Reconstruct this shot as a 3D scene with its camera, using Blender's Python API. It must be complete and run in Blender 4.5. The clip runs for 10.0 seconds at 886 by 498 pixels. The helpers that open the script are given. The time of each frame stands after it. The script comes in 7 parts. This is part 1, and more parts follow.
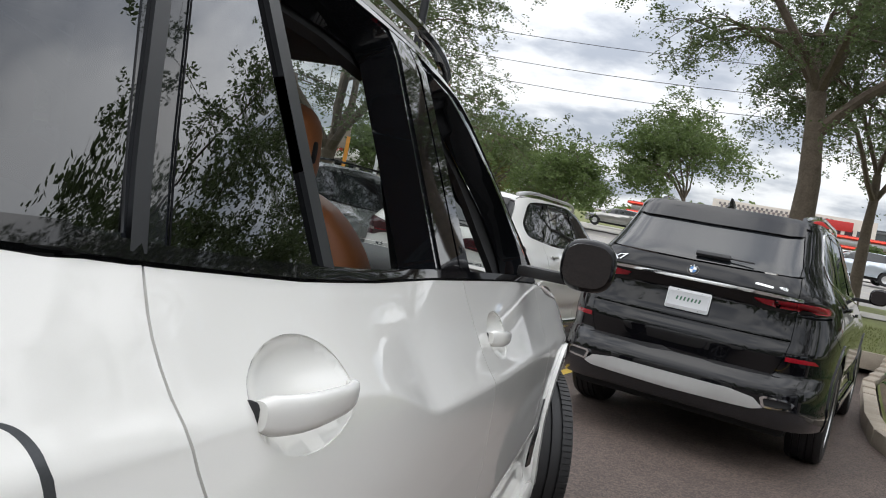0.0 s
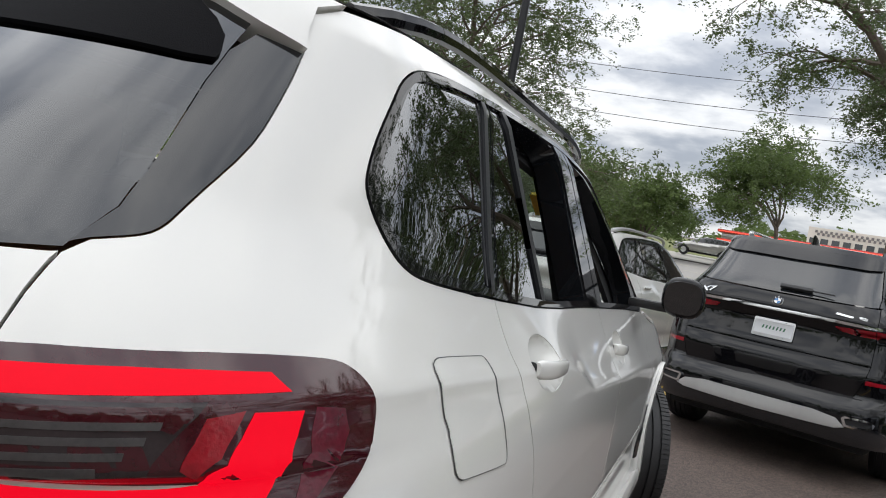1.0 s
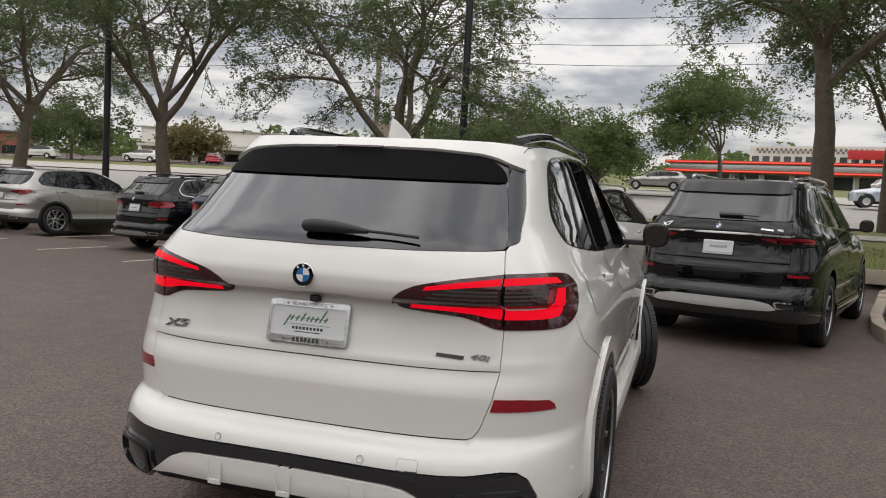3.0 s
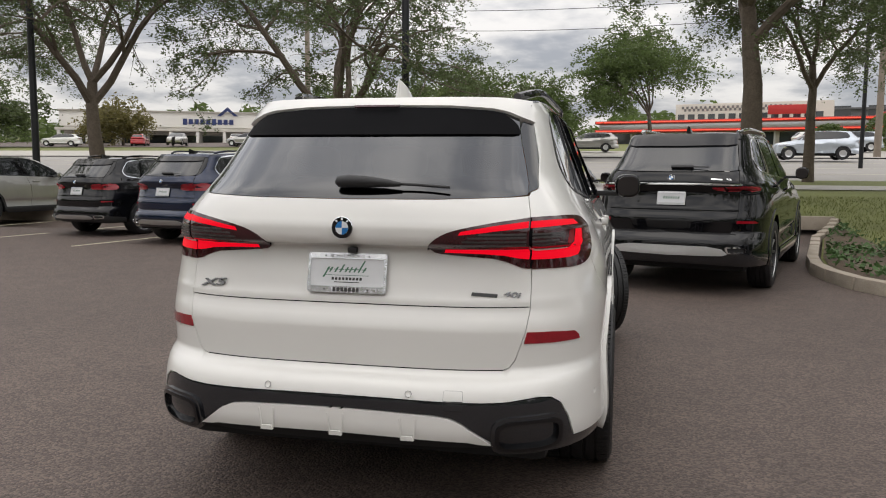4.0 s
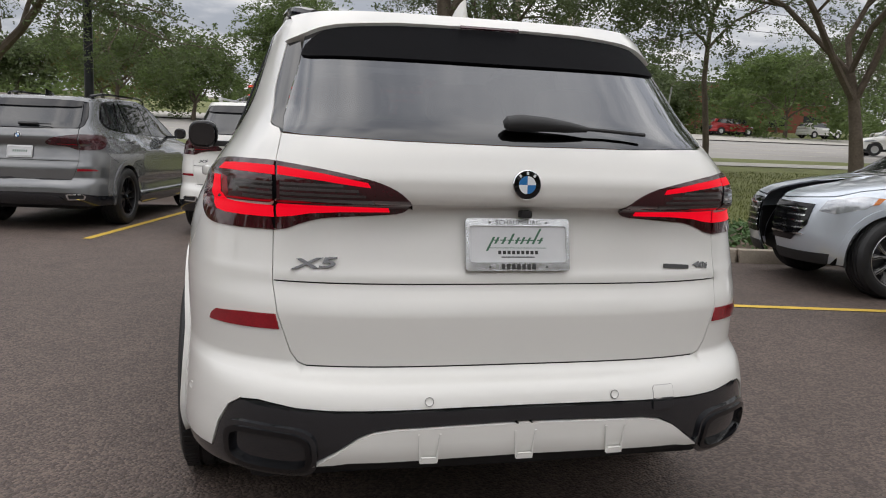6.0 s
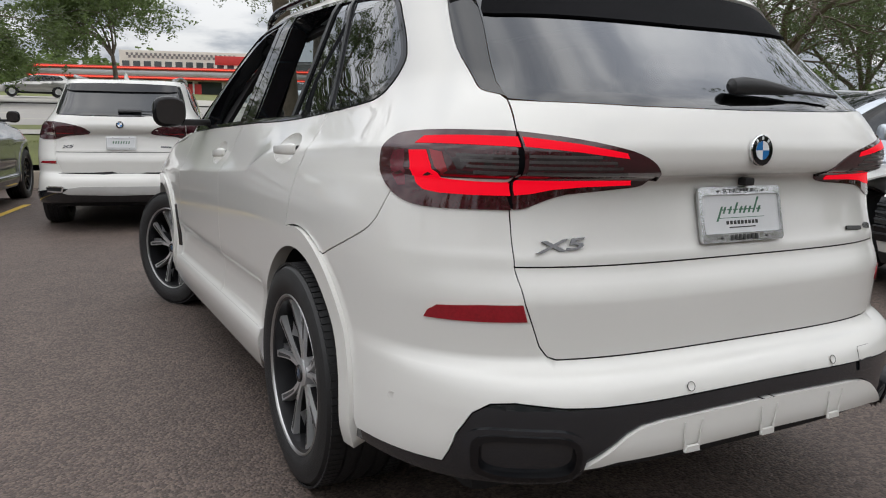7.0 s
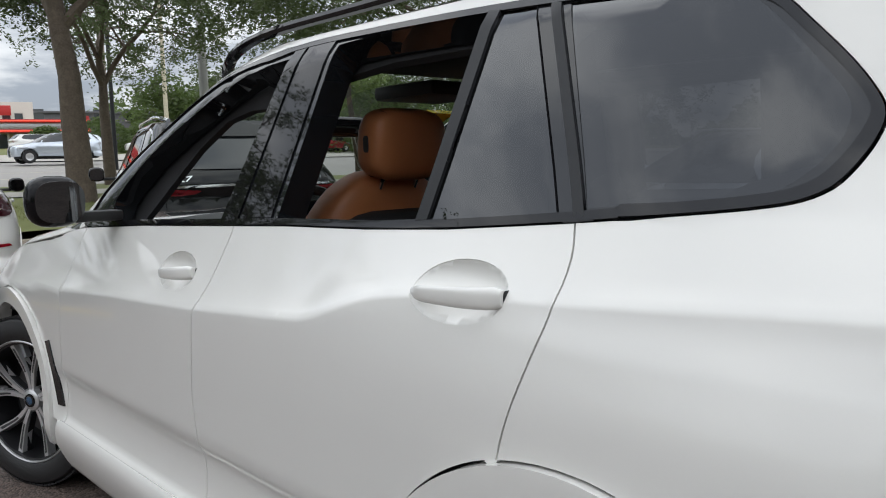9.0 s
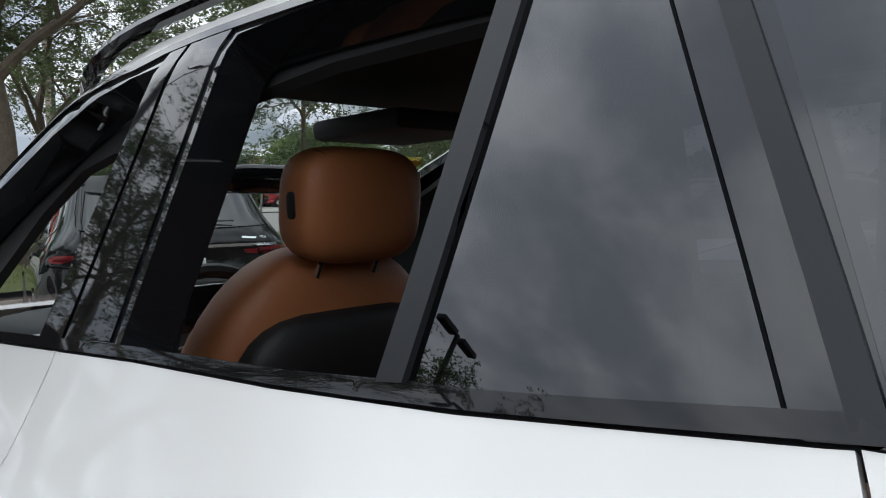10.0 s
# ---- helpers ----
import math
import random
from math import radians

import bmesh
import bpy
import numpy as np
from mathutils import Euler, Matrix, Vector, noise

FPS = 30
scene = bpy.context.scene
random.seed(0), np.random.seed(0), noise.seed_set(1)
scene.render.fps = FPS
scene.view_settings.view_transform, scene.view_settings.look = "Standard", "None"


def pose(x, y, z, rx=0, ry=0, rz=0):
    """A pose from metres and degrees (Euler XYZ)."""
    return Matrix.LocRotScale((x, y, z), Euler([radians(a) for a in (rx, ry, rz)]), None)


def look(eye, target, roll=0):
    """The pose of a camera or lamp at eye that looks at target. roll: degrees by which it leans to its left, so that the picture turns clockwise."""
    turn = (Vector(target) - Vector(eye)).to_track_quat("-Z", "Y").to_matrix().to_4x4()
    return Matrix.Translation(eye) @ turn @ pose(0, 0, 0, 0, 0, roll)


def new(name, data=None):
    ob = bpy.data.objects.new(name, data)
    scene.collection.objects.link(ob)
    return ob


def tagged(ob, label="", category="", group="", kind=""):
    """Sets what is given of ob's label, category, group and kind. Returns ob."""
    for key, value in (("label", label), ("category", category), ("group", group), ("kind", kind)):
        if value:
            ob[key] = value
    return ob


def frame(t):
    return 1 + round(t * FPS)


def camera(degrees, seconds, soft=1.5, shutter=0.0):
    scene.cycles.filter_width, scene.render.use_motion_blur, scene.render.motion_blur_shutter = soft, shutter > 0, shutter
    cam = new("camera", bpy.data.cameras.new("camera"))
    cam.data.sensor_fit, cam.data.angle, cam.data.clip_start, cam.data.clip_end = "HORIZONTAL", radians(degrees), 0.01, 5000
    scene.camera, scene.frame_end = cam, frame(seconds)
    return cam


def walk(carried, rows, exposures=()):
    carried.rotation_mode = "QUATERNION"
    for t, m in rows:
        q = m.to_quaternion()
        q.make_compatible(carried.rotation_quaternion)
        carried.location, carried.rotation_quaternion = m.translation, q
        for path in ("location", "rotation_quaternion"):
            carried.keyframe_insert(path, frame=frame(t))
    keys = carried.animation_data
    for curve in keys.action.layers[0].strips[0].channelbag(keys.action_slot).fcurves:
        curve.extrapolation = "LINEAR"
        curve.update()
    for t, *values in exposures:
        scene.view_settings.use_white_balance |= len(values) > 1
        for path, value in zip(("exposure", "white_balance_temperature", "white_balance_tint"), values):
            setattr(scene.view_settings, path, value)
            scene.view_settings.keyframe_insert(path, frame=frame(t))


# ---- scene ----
cam = camera(59.33, 10.0, soft=1.05)
# seconds, x, y, z, yaw to the left, pitch up, lean to the left
ROWS = [
    (0.0, 1.207, 0.627, 1.329, 14.34, -2.46, 10.99),
    (0.5, 1.208, 0.321, 1.352, 16.92, -2.82, 12.66),
    (1.0, 1.234, -0.233, 1.358, 20.76, -1.55, 10.83),
    (1.5, 1.193, -0.768, 1.381, 16.97, 4.00, 10.20),
    (2.0, 1.231, -1.408, 1.449, 18.12, 2.27, 9.58),
    (2.5, 1.252, -1.952, 1.452, 17.95, -1.14, 5.63),
    (3.8, 1.180, -2.563, 1.391, 15.21, -5.69, 0.04),
    (4.0, 0.980, -2.590, 1.368, 12.60, -5.86, 0.35),
    (4.5, 0.572, -2.568, 1.352, 7.79, -6.62, 0.83),
    (5.0, 0.150, -2.401, 1.348, 1.34, -7.30, 1.19),
    (5.2, 0.001, -2.352, 1.336, -0.87, -7.67, 1.06),
    (6.5, -1.230, -1.615, 1.221, -21.61, -7.93, 2.16),
    (7.0, -1.696, -1.342, 1.206, -27.61, -9.02, 0.76),
    (7.5, -2.015, -1.005, 1.198, -33.43, -9.94, 0.16),
    (8.0, -2.169, -0.630, 1.229, -37.94, -10.11, -0.39),
    (8.5, -2.069, -0.132, 1.312, -40.94, -8.56, -1.16),
    (9.0, -1.840, 0.402, 1.342, -42.96, -6.16, -1.60),
    (9.5, -1.534, 0.791, 1.375, -44.91, -3.87, -1.57),
    (10.0, -1.273, 1.050, 1.377, -46.10, -2.39, -2.23),
]
walk(cam, [(t, pose(x, y, z, 0, 0, yaw) @ pose(0, 0, 0, 90 + pitch) @ pose(0, 0, 0, 0, 0, roll)) for t, x, y, z, yaw, pitch, roll in ROWS], [(0.0, 0.48, 6480, 10), (1.0, 0.32, 6500, 10), (1.5, 0.08, 6750, 10), (2.0, -0.06, 6850, 11), (2.5, 0.02, 6900, 12), (4.0, 0.20, 6900, 12), (5.0, 0.18, 6900, 13), (6.5, 0.16, 6600, 11), (7.5, 0.28, 6550, 10), (8.0, 0.28, 6500, 10), (9.0, 0.28, 6350, 9), (9.5, 0.27, 6250, 9), (10.0, 0.38, 6180, 9)])
# ---- end of path ----
# ---- light ----
world = bpy.data.worlds.new("overcast_sky")
scene.world = world
world.use_nodes = True
wn, wl = world.node_tree.nodes, world.node_tree.links
wn.clear()
SUN_HEIGHT, SUN_TURN = radians(70), radians(205)
sky = wn.new("ShaderNodeTexSky")
sky.sky_type, sky.sun_disc, sky.sun_elevation, sky.sun_rotation = "NISHITA", False, SUN_HEIGHT, SUN_TURN
geo = wn.new("ShaderNodeTexCoord")
height, level, inverse, stretch = wn.new("ShaderNodeSeparateXYZ"), wn.new("ShaderNodeMath"), wn.new("ShaderNodeMath"), wn.new("ShaderNodeVectorMath")
level.operation, inverse.operation, stretch.operation = "MAXIMUM", "DIVIDE", "SCALE"
deeper = wn.new("ShaderNodeMath")
level.inputs[1].default_value, deeper.inputs[1].default_value, inverse.inputs[0].default_value = 0.0, 0.20, 1.0
cloud = wn.new("ShaderNodeTexNoise")
cloud.inputs["Scale"].default_value, cloud.inputs["Detail"].default_value, cloud.inputs["Roughness"].default_value = 2.5, 7.0, 0.54
tone = wn.new("ShaderNodeValToRGB")
tone.color_ramp.interpolation = "EASE"
tone.color_ramp.elements[0].position, tone.color_ramp.elements[1].position = 0.36, 0.63
tone.color_ramp.elements[0].color, tone.color_ramp.elements[1].color = (0.40, 0.432, 0.492, 1), (0.92, 0.93, 0.94, 1)
blue, grey, blend, out = wn.new("ShaderNodeBackground"), wn.new("ShaderNodeBackground"), wn.new("ShaderNodeMixShader"), wn.new("ShaderNodeOutputWorld")
blue.inputs["Strength"].default_value, grey.inputs["Strength"].default_value, blend.inputs[0].default_value = 0.10, 1.0, 0.90
wl.new(geo.outputs["Generated"], height.inputs[0])
wl.new(height.outputs[2], level.inputs[0])
wl.new(level.outputs[0], deeper.inputs[0])
wl.new(deeper.outputs[0], inverse.inputs[1])
wl.new(geo.outputs["Generated"], stretch.inputs[0])
wl.new(inverse.outputs[0], stretch.inputs["Scale"])
wl.new(stretch.outputs[0], cloud.inputs["Vector"])
wl.new(cloud.outputs["Fac"], tone.inputs[0])
wl.new(sky.outputs[0], blue.inputs["Color"])
# an overcast sky is brighter overhead than at the horizon
lift, scale = wn.new("ShaderNodeMapRange"), wn.new("ShaderNodeVectorMath")
scale.operation = "SCALE"
lift.inputs[1].default_value, lift.inputs[2].default_value, lift.inputs[3].default_value, lift.inputs[4].default_value = 0.0, 0.9, 0.68, 2.05
wl.new(height.outputs[2], lift.inputs[0])
wl.new(tone.outputs[0], scale.inputs[0])
wl.new(lift.outputs[0], scale.inputs["Scale"])
wl.new(scale.outputs[0], grey.inputs["Color"])
wl.new(blue.outputs[0], blend.inputs[1])
wl.new(grey.outputs[0], blend.inputs[2])
wl.new(blend.outputs[0], out.inputs["Surface"])
sun = new("sun", bpy.data.lights.new("sun", "SUN"))
sun.data.energy, sun.data.angle, sun.data.color = 0.6, radians(175), (1.0, 0.96, 0.90)
sun.matrix_world = look((20 * math.sin(SUN_TURN), 20 * math.cos(SUN_TURN), 55.0), (0, 0, 0))


# ---- materials ----
def mat(name, colour, rough=0.5, metal=0.0, vary=0.12, size=6.0, bump=0.0, grain=60.0, coat=0.0, each=0.0, emit=None, spec=0.5):
    """A surface with tone varying at two sizes, fine relief and, where asked, a tone for each piece."""
    m = bpy.data.materials.new(name)
    m.use_nodes = True
    n, l = m.node_tree.nodes, m.node_tree.links
    b = n["Principled BSDF"]
    b.inputs["Roughness"].default_value, b.inputs["Metallic"].default_value = rough, metal
    b.inputs["Specular IOR Level"].default_value = spec
    b.inputs["Coat Weight"].default_value, b.inputs["Coat Roughness"].default_value = coat, 0.02
    co = n.new("ShaderNodeTexCoord")
    big, fine = n.new("ShaderNodeTexNoise"), n.new("ShaderNodeTexNoise")
    big.inputs["Scale"].default_value, big.inputs["Detail"].default_value = size, 4.0
    fine.inputs["Scale"].default_value, fine.inputs["Detail"].default_value = grain, 3.0
    l.new(co.outputs["Object"], big.inputs["Vector"])
    l.new(co.outputs["Object"], fine.inputs["Vector"])
    mix = n.new("ShaderNodeMath")
    mix.operation = "MULTIPLY_ADD"
    mix.inputs[1].default_value = 0.5
    l.new(big.outputs["Fac"], mix.inputs[0])
    half_fine = n.new("ShaderNodeMath")
    half_fine.operation = "MULTIPLY"
    half_fine.inputs[1].default_value = 0.5
    l.new(fine.outputs["Fac"], half_fine.inputs[0])
    l.new(half_fine.outputs[0], mix.inputs[2])
    ramp = n.new("ShaderNodeValToRGB")
    ramp.color_ramp.elements[0].position, ramp.color_ramp.elements[1].position = 0.3, 0.7
    ramp.color_ramp.elements[0].color = (*[c * (1 - vary) for c in colour], 1)
    ramp.color_ramp.elements[1].color = (*[min(1, c * (1 + vary)) for c in colour], 1)
    l.new(mix.outputs[0], ramp.inputs[0])
    last = ramp.outputs[0]
    if each:
        info, hue, rng = n.new("ShaderNodeObjectInfo"), n.new("ShaderNodeHueSaturation"), n.new("ShaderNodeMapRange")
        rng.inputs[3].default_value, rng.inputs[4].default_value = 1 - each, 1 + each
        l.new(info.outputs["Random"], rng.inputs[0])
        l.new(rng.outputs[0], hue.inputs["Value"])
        l.new(last, hue.inputs["Color"])
        last = hue.outputs[0]
    l.new(last, b.inputs["Base Color"])
    if bump:
        bn = n.new("ShaderNodeBump")
        bn.inputs["Strength"].default_value, bn.inputs["Distance"].default_value = min(1, bump), 0.01
        l.new(fine.outputs["Fac"], bn.inputs["Height"])
        l.new(bn.outputs[0], b.inputs["Normal"])
    if emit:
        b.inputs["Emission Color"].default_value, b.inputs["Emission Strength"].default_value = (*emit[:3], 1), emit[3]
    return m


def glass_mat(name, tint, shine_least=0.05):
    m = bpy.data.materials.new(name)
    m.use_nodes = True
    n, l = m.node_tree.nodes, m.node_tree.links
    n.clear()
    clear, shine, mixer, fres, o = n.new("ShaderNodeBsdfTransparent"), n.new("ShaderNodeBsdfGlossy"), n.new("ShaderNodeMixShader"), n.new("ShaderNodeLayerWeight"), n.new("ShaderNodeOutputMaterial")
    clear.inputs[0].default_value = (*tint, 1)
    shine.inputs["Roughness"].default_value = 0.0
    shine.inputs["Color"].default_value = (0.95, 0.97, 1, 1)
    fres.inputs[0].default_value = 0.5
    steep, gain = n.new("ShaderNodeMath"), n.new("ShaderNodeMath")
    steep.operation, gain.operation = "POWER", "MULTIPLY_ADD"
    steep.inputs[1].default_value, gain.inputs[1].default_value, gain.inputs[2].default_value = 3.0, 1 - shine_least, shine_least
    l.new(fres.outputs["Facing"], steep.inputs[0])
    l.new(steep.outputs[0], gain.inputs[0])
    l.new(gain.outputs[0], mixer.inputs[0])
    l.new(clear.outputs[0], mixer.inputs[1])
    l.new(shine.outputs[0], mixer.inputs[2])
    l.new(mixer.outputs[0], o.inputs[0])
    return m


WHITE = mat("white_paint", (0.73, 0.722, 0.69), 0.28, 0, 0.015, 3, 0.0, 900, coat=1.0, spec=0.25)
BLACKP = mat("black_paint", (0.004, 0.004, 0.005), 0.03, 0, 0.2, 4, 0, 800, coat=0.0, spec=0.5)
BLUEP = mat("blue_paint", (0.006, 0.014, 0.042), 0.22, 0.5, 0.15, 4, 0, 900, coat=1.0, spec=0.25)
GREYP = mat("grey_paint", (0.20, 0.205, 0.21), 0.25, 0.6, 0.1, 4, 0, 900, coat=1.0, spec=0.25)
SILVERP = mat("silver_paint", (0.42, 0.41, 0.39), 0.28, 0.7, 0.08, 4, 0, 900, coat=1.0, spec=0.25)
PALEP = mat("pale_silver_paint", (0.55, 0.60, 0.66), 0.28, 0.6, 0.06, 4, 0, 900, coat=1.0, spec=0.25)
REDP = mat("red_paint", (0.35, 0.012, 0.015), 0.25, 0.2, 0.1, 4, 0, 900, coat=1.0, spec=0.25)
GLOSS = mat("gloss_black", (0.005, 0.005, 0.006), 0.025, 0, 0.3, 8, 0, 400)
SATIN = mat("dark_grey_trim", (0.014, 0.015, 0.018), 0.07, 0, 0.15, 9, 0, 300, coat=0.7)
PLASTIC = mat("black_plastic", (0.016, 0.016, 0.017), 0.55, 0, 0.2, 12, 0.15, 500)
LINER = mat("black_lining", (0.010, 0.010, 0.011), 0.8, 0, 0.2, 10, 0.1, 300)
RUBBER = mat("tyre_rubber", (0.013, 0.013, 0.014), 0.55, 0, 0.2, 9, 0.25, 250)
ALLOY = mat("bright_machined_alloy", (0.66, 0.66, 0.67), 0.30, 0.75, 0.05, 20, 0.03, 700)
DARKALLOY = mat("dark_grey_alloy", (0.075, 0.078, 0.083), 0.35, 0.6, 0.1, 20, 0, 500)
BLADE = mat("mid_grey_alloy", (0.26, 0.26, 0.27), 0.34, 0.7, 0.1, 20, 0, 500)
RIMDARK = mat("black_rim_barrel", (0.018, 0.018, 0.020), 0.35, 0.3, 0.1, 20, 0, 500)
SILVERT = mat("bright_silver_trim", (0.55, 0.55, 0.54), 0.35, 0.35, 0.05, 20, 0, 500)
DISC = mat("brake_disc_steel", (0.16, 0.16, 0.165), 0.4, 0.9, 0.1, 30, 0.05, 300)
PLATEC = mat("plate_frame_chrome", (0.62, 0.63, 0.64), 0.10, 1.0, 0.25, 60, 0.25, 260)
CHROME = mat("chrome", (0.78, 0.79, 0.80), 0.08, 1.0, 0.03, 20, 0, 500)
BRUSHED = mat("satin_silver", (0.50, 0.50, 0.50), 0.30, 0.9, 0.05, 20, 0, 500)
LENS = mat("smoked_red_lens", (0.045, 0.006, 0.010), 0.06, 0, 0.25, 12, 0, 90, coat=0.5)
LENSRED = mat("red_lens", (0.28, 0.006, 0.014), 0.10, 0, 0.2, 20, 0.1, 160, coat=0.5)
GLOW = mat("lit_red_strip", (0.16, 0.002, 0.006), 0.35, 0, 0.1, 20, 0, 90, emit=(1.0, 0.003, 0.020, 0.66), spec=0.08)
INLAY = mat("smoked_lamp_inlay", (0.035, 0.026, 0.028), 0.12, 0.2, 0.25, 30, 0, 200, coat=0.4)
MARKER = mat("dim_red_marker_lens", (0.11, 0.006, 0.018), 0.08, 0, 0.3, 16, 0.1, 140, coat=0.5)
SLAT = mat("grey_lamp_inlay", (0.10, 0.095, 0.095), 0.3, 0.5, 0.25, 30, 0, 200)
LEATHER = mat("tan_leather", (0.44, 0.165, 0.066), 0.42, 0, 0.10, 8, 0.12, 420)
STITCH = mat("dark_stitching", (0.05, 0.02, 0.012), 0.7, 0, 0.1, 20, 0, 300)
PLATEW = mat("white_plate", (0.66, 0.67, 0.68), 0.35, 0, 0.04, 20, 0, 300)
PLATEG = mat("green_print", (0.06, 0.16, 0.10), 0.5, 0, 0.05, 20, 0, 300)
PRINT = mat("dark_print", (0.03, 0.03, 0.03), 0.5, 0, 0.05, 20, 0, 300)
EBLUE = mat("emblem_blue", (0.02, 0.16, 0.42), 0.15, 0, 0.05, 20, 0, 300, coat=1)
CAPBLUE = mat("dark_blue_cap", (0.02, 0.06, 0.12), 0.15, 0, 0.05, 20, 0, 300, coat=1)
EWHITE = mat("emblem_white", (0.75, 0.77, 0.78), 0.15, 0, 0.05, 20, 0, 300, coat=1)
TINT = glass_mat("privacy_glass", (0.026, 0.027, 0.029), 0.072)
BLACKG = mat("black_edged_glass", (0.010, 0.011, 0.013), 0.02, 0, 0.2, 5, 0, 300, spec=0.65, coat=0.1)
DARKCHROME = mat("dark_chrome", (0.17, 0.17, 0.175), 0.25, 0.8, 0.05, 20, 0, 500)
MATT = mat("matt_black_plastic", (0.004, 0.004, 0.005), 0.6, 0, 0.2, 12, 0.1, 500, spec=0.04)
SEAL = mat("dark_grey_window_seal", (0.013, 0.014, 0.016), 0.38, 0, 0.15, 12, 0, 400, spec=0.35)
SHELL = mat("black_mirror_shell", (0.004, 0.004, 0.005), 0.12, 0, 0.2, 8, 0, 400, spec=0.22)
SCREENG = mat("lit_green_display_mark", (0.05, 0.3, 0.2), 0.4, 0, 0.05, 20, emit=(0.2, 0.9, 0.6, 0.5))
YELLOWS = mat("yellow_sticker", (0.70, 0.45, 0.02), 0.5, 0, 0.05, 20)
CLEARG = glass_mat("clear_glass", (0.74, 0.78, 0.76), 0.04)
MIRROR = mat("mirror_glass", (0.11, 0.115, 0.12), 0.01, 1.0, 0.01, 5)
YELLOWP = mat("yellow_road_paint", (0.62, 0.42, 0.06), 0.7, 0, 0.18, 9, 0.3, 140)
PALEPAINT = mat("faded_cream_road_paint", (0.50, 0.46, 0.33), 0.7, 0, 0.2, 9, 0.3, 140)


# ---- building helpers ----
def link(name, verts, faces, material, parent=None, label="", flat=False, normals=None):
    me = bpy.data.meshes.new(name)
    me.from_pydata([tuple(v) for v in verts], [], [tuple(int(i) for i in f) for f in faces])
    me.materials.append(material)
    if not flat:
        me.shade_smooth()
    if normals is not None:
        me.normals_split_custom_set_from_vertices([tuple(v) for v in normals])
    me.update()
    ob = new(name, me)
    ob.parent = parent
    return tagged(ob, label)


def from_bm(name, bm, material, parent=None, label="", flat=False):
    bmesh.ops.recalc_face_normals(bm, faces=bm.faces)
    me = bpy.data.meshes.new(name)
    bm.to_mesh(me)
    bm.free()
    me.materials.append(material)
    if not flat:
        me.shade_smooth()
        me.set_sharp_from_angle(angle=radians(38))
    ob = new(name, me)
    ob.parent = parent
    return tagged(ob, label)


def part(name, bm, material, parent, label="", flat=False):
    return from_bm(name, bm, material, parent, label, flat)


def box(bm, c, s, bevel=0.0, turn=None):
    """A bevelled block of size s round c."""
    r = bmesh.ops.create_cube(bm, size=1)
    bmesh.ops.scale(bm, vec=s, verts=r["verts"])
    if bevel:
        es = list({e for v in r["verts"] for e in v.link_edges})
        r2 = bmesh.ops.bevel(bm, geom=es, offset=bevel, segments=2, affect="EDGES", profile=0.6)
        vs = list({v for f in r2["faces"] for v in f.verts} | {v for v in r["verts"] if v.is_valid})
        vs = list({v for v0 in vs for f in v0.link_faces for v in f.verts})
    else:
        vs = r["verts"]
    if turn is not None:
        bmesh.ops.transform(bm, matrix=turn, verts=vs)
    bmesh.ops.translate(bm, vec=c, verts=vs)
    return vs


def puff(bm, c, s, p=3.5, n=20, turn=None):
    """A rounded cushion-like block of full size s."""
    vs, rows = [], []
    for i in range(n + 1):
        th = -math.pi / 2 + math.pi * i / n
        row = []
        for j in range(2 * n):
            ph = math.pi * j / n
            q = [math.cos(th) * math.cos(ph), math.cos(th) * math.sin(ph), math.sin(th)]
            q = [math.copysign(abs(v) ** (2 / p), v) * h / 2 for v, h in zip(q, s)]
            q = Vector(q)
            if turn is not None:
                q = turn @ q
            row.append(bm.verts.new(q + Vector(c)))
        rows.append(row)
    for i in range(n):
        for j in range(2 * n):
            k = (j + 1) % (2 * n)
            bm.faces.new((rows[i][j], rows[i][k], rows[i + 1][k], rows[i + 1][j]))
    bmesh.ops.remove_doubles(bm, verts=[v for r in rows for v in r], dist=1e-5)


def tube(bm, path, radius, sides=8, cap=True):
    """A round bar along the path; radius is one number or one for each point."""
    pts = [Vector(p) for p in path]
    rings = []
    for i, p in enumerate(pts):
        d = (pts[min(i + 1, len(pts) - 1)] - pts[max(i - 1, 0)]).normalized()
        up = Vector((0, 0, 1)) if abs(d.z) < 0.9 else Vector((1, 0, 0))
        a = d.cross(up).normalized()
        b = a.cross(d)
        r = radius[i] if isinstance(radius, (list, tuple)) else radius
        rings.append([bm.verts.new(p + (a * math.cos(2 * math.pi * k / sides) + b * math.sin(2 * math.pi * k / sides)) * r) for k in range(sides)])
    for r0, r1 in zip(rings, rings[1:]):
        for k in range(sides):
            bm.faces.new((r0[k], r0[(k + 1) % sides], r1[(k + 1) % sides], r1[k]))
    if cap:
        bm.faces.new(rings[0])
        bm.faces.new(rings[-1][::-1])


def prism(bm, outline, depth, m):
    """The outline (x, y) pushed out along z by depth, then posed by m."""
    lo = [bm.verts.new(m @ Vector((x, y, 0))) for x, y in outline]
    hi = [bm.verts.new(m @ Vector((x, y, depth))) for x, y in outline]
    bm.faces.new(lo[::-1])
    bm.faces.new(hi)
    for i in range(len(lo)):
        j = (i + 1) % len(lo)
        bm.faces.new((lo[i], lo[j], hi[j], hi[i]))


def revolve(bm, profile, n=48, m=Matrix()):
    """Rings of (radius, along x) turned round the x axis."""
    rings = []
    for r, x in profile:
        rings.append([bm.verts.new(m @ Vector((x, r * math.cos(2 * math.pi * k / n), r * math.sin(2 * math.pi * k / n)))) for k in range(n)])
    for r0, r1 in zip(rings, rings[1:]):
        for k in range(n):
            bm.faces.new((r0[k], r0[(k + 1) % n], r1[(k + 1) % n], r1[k]))


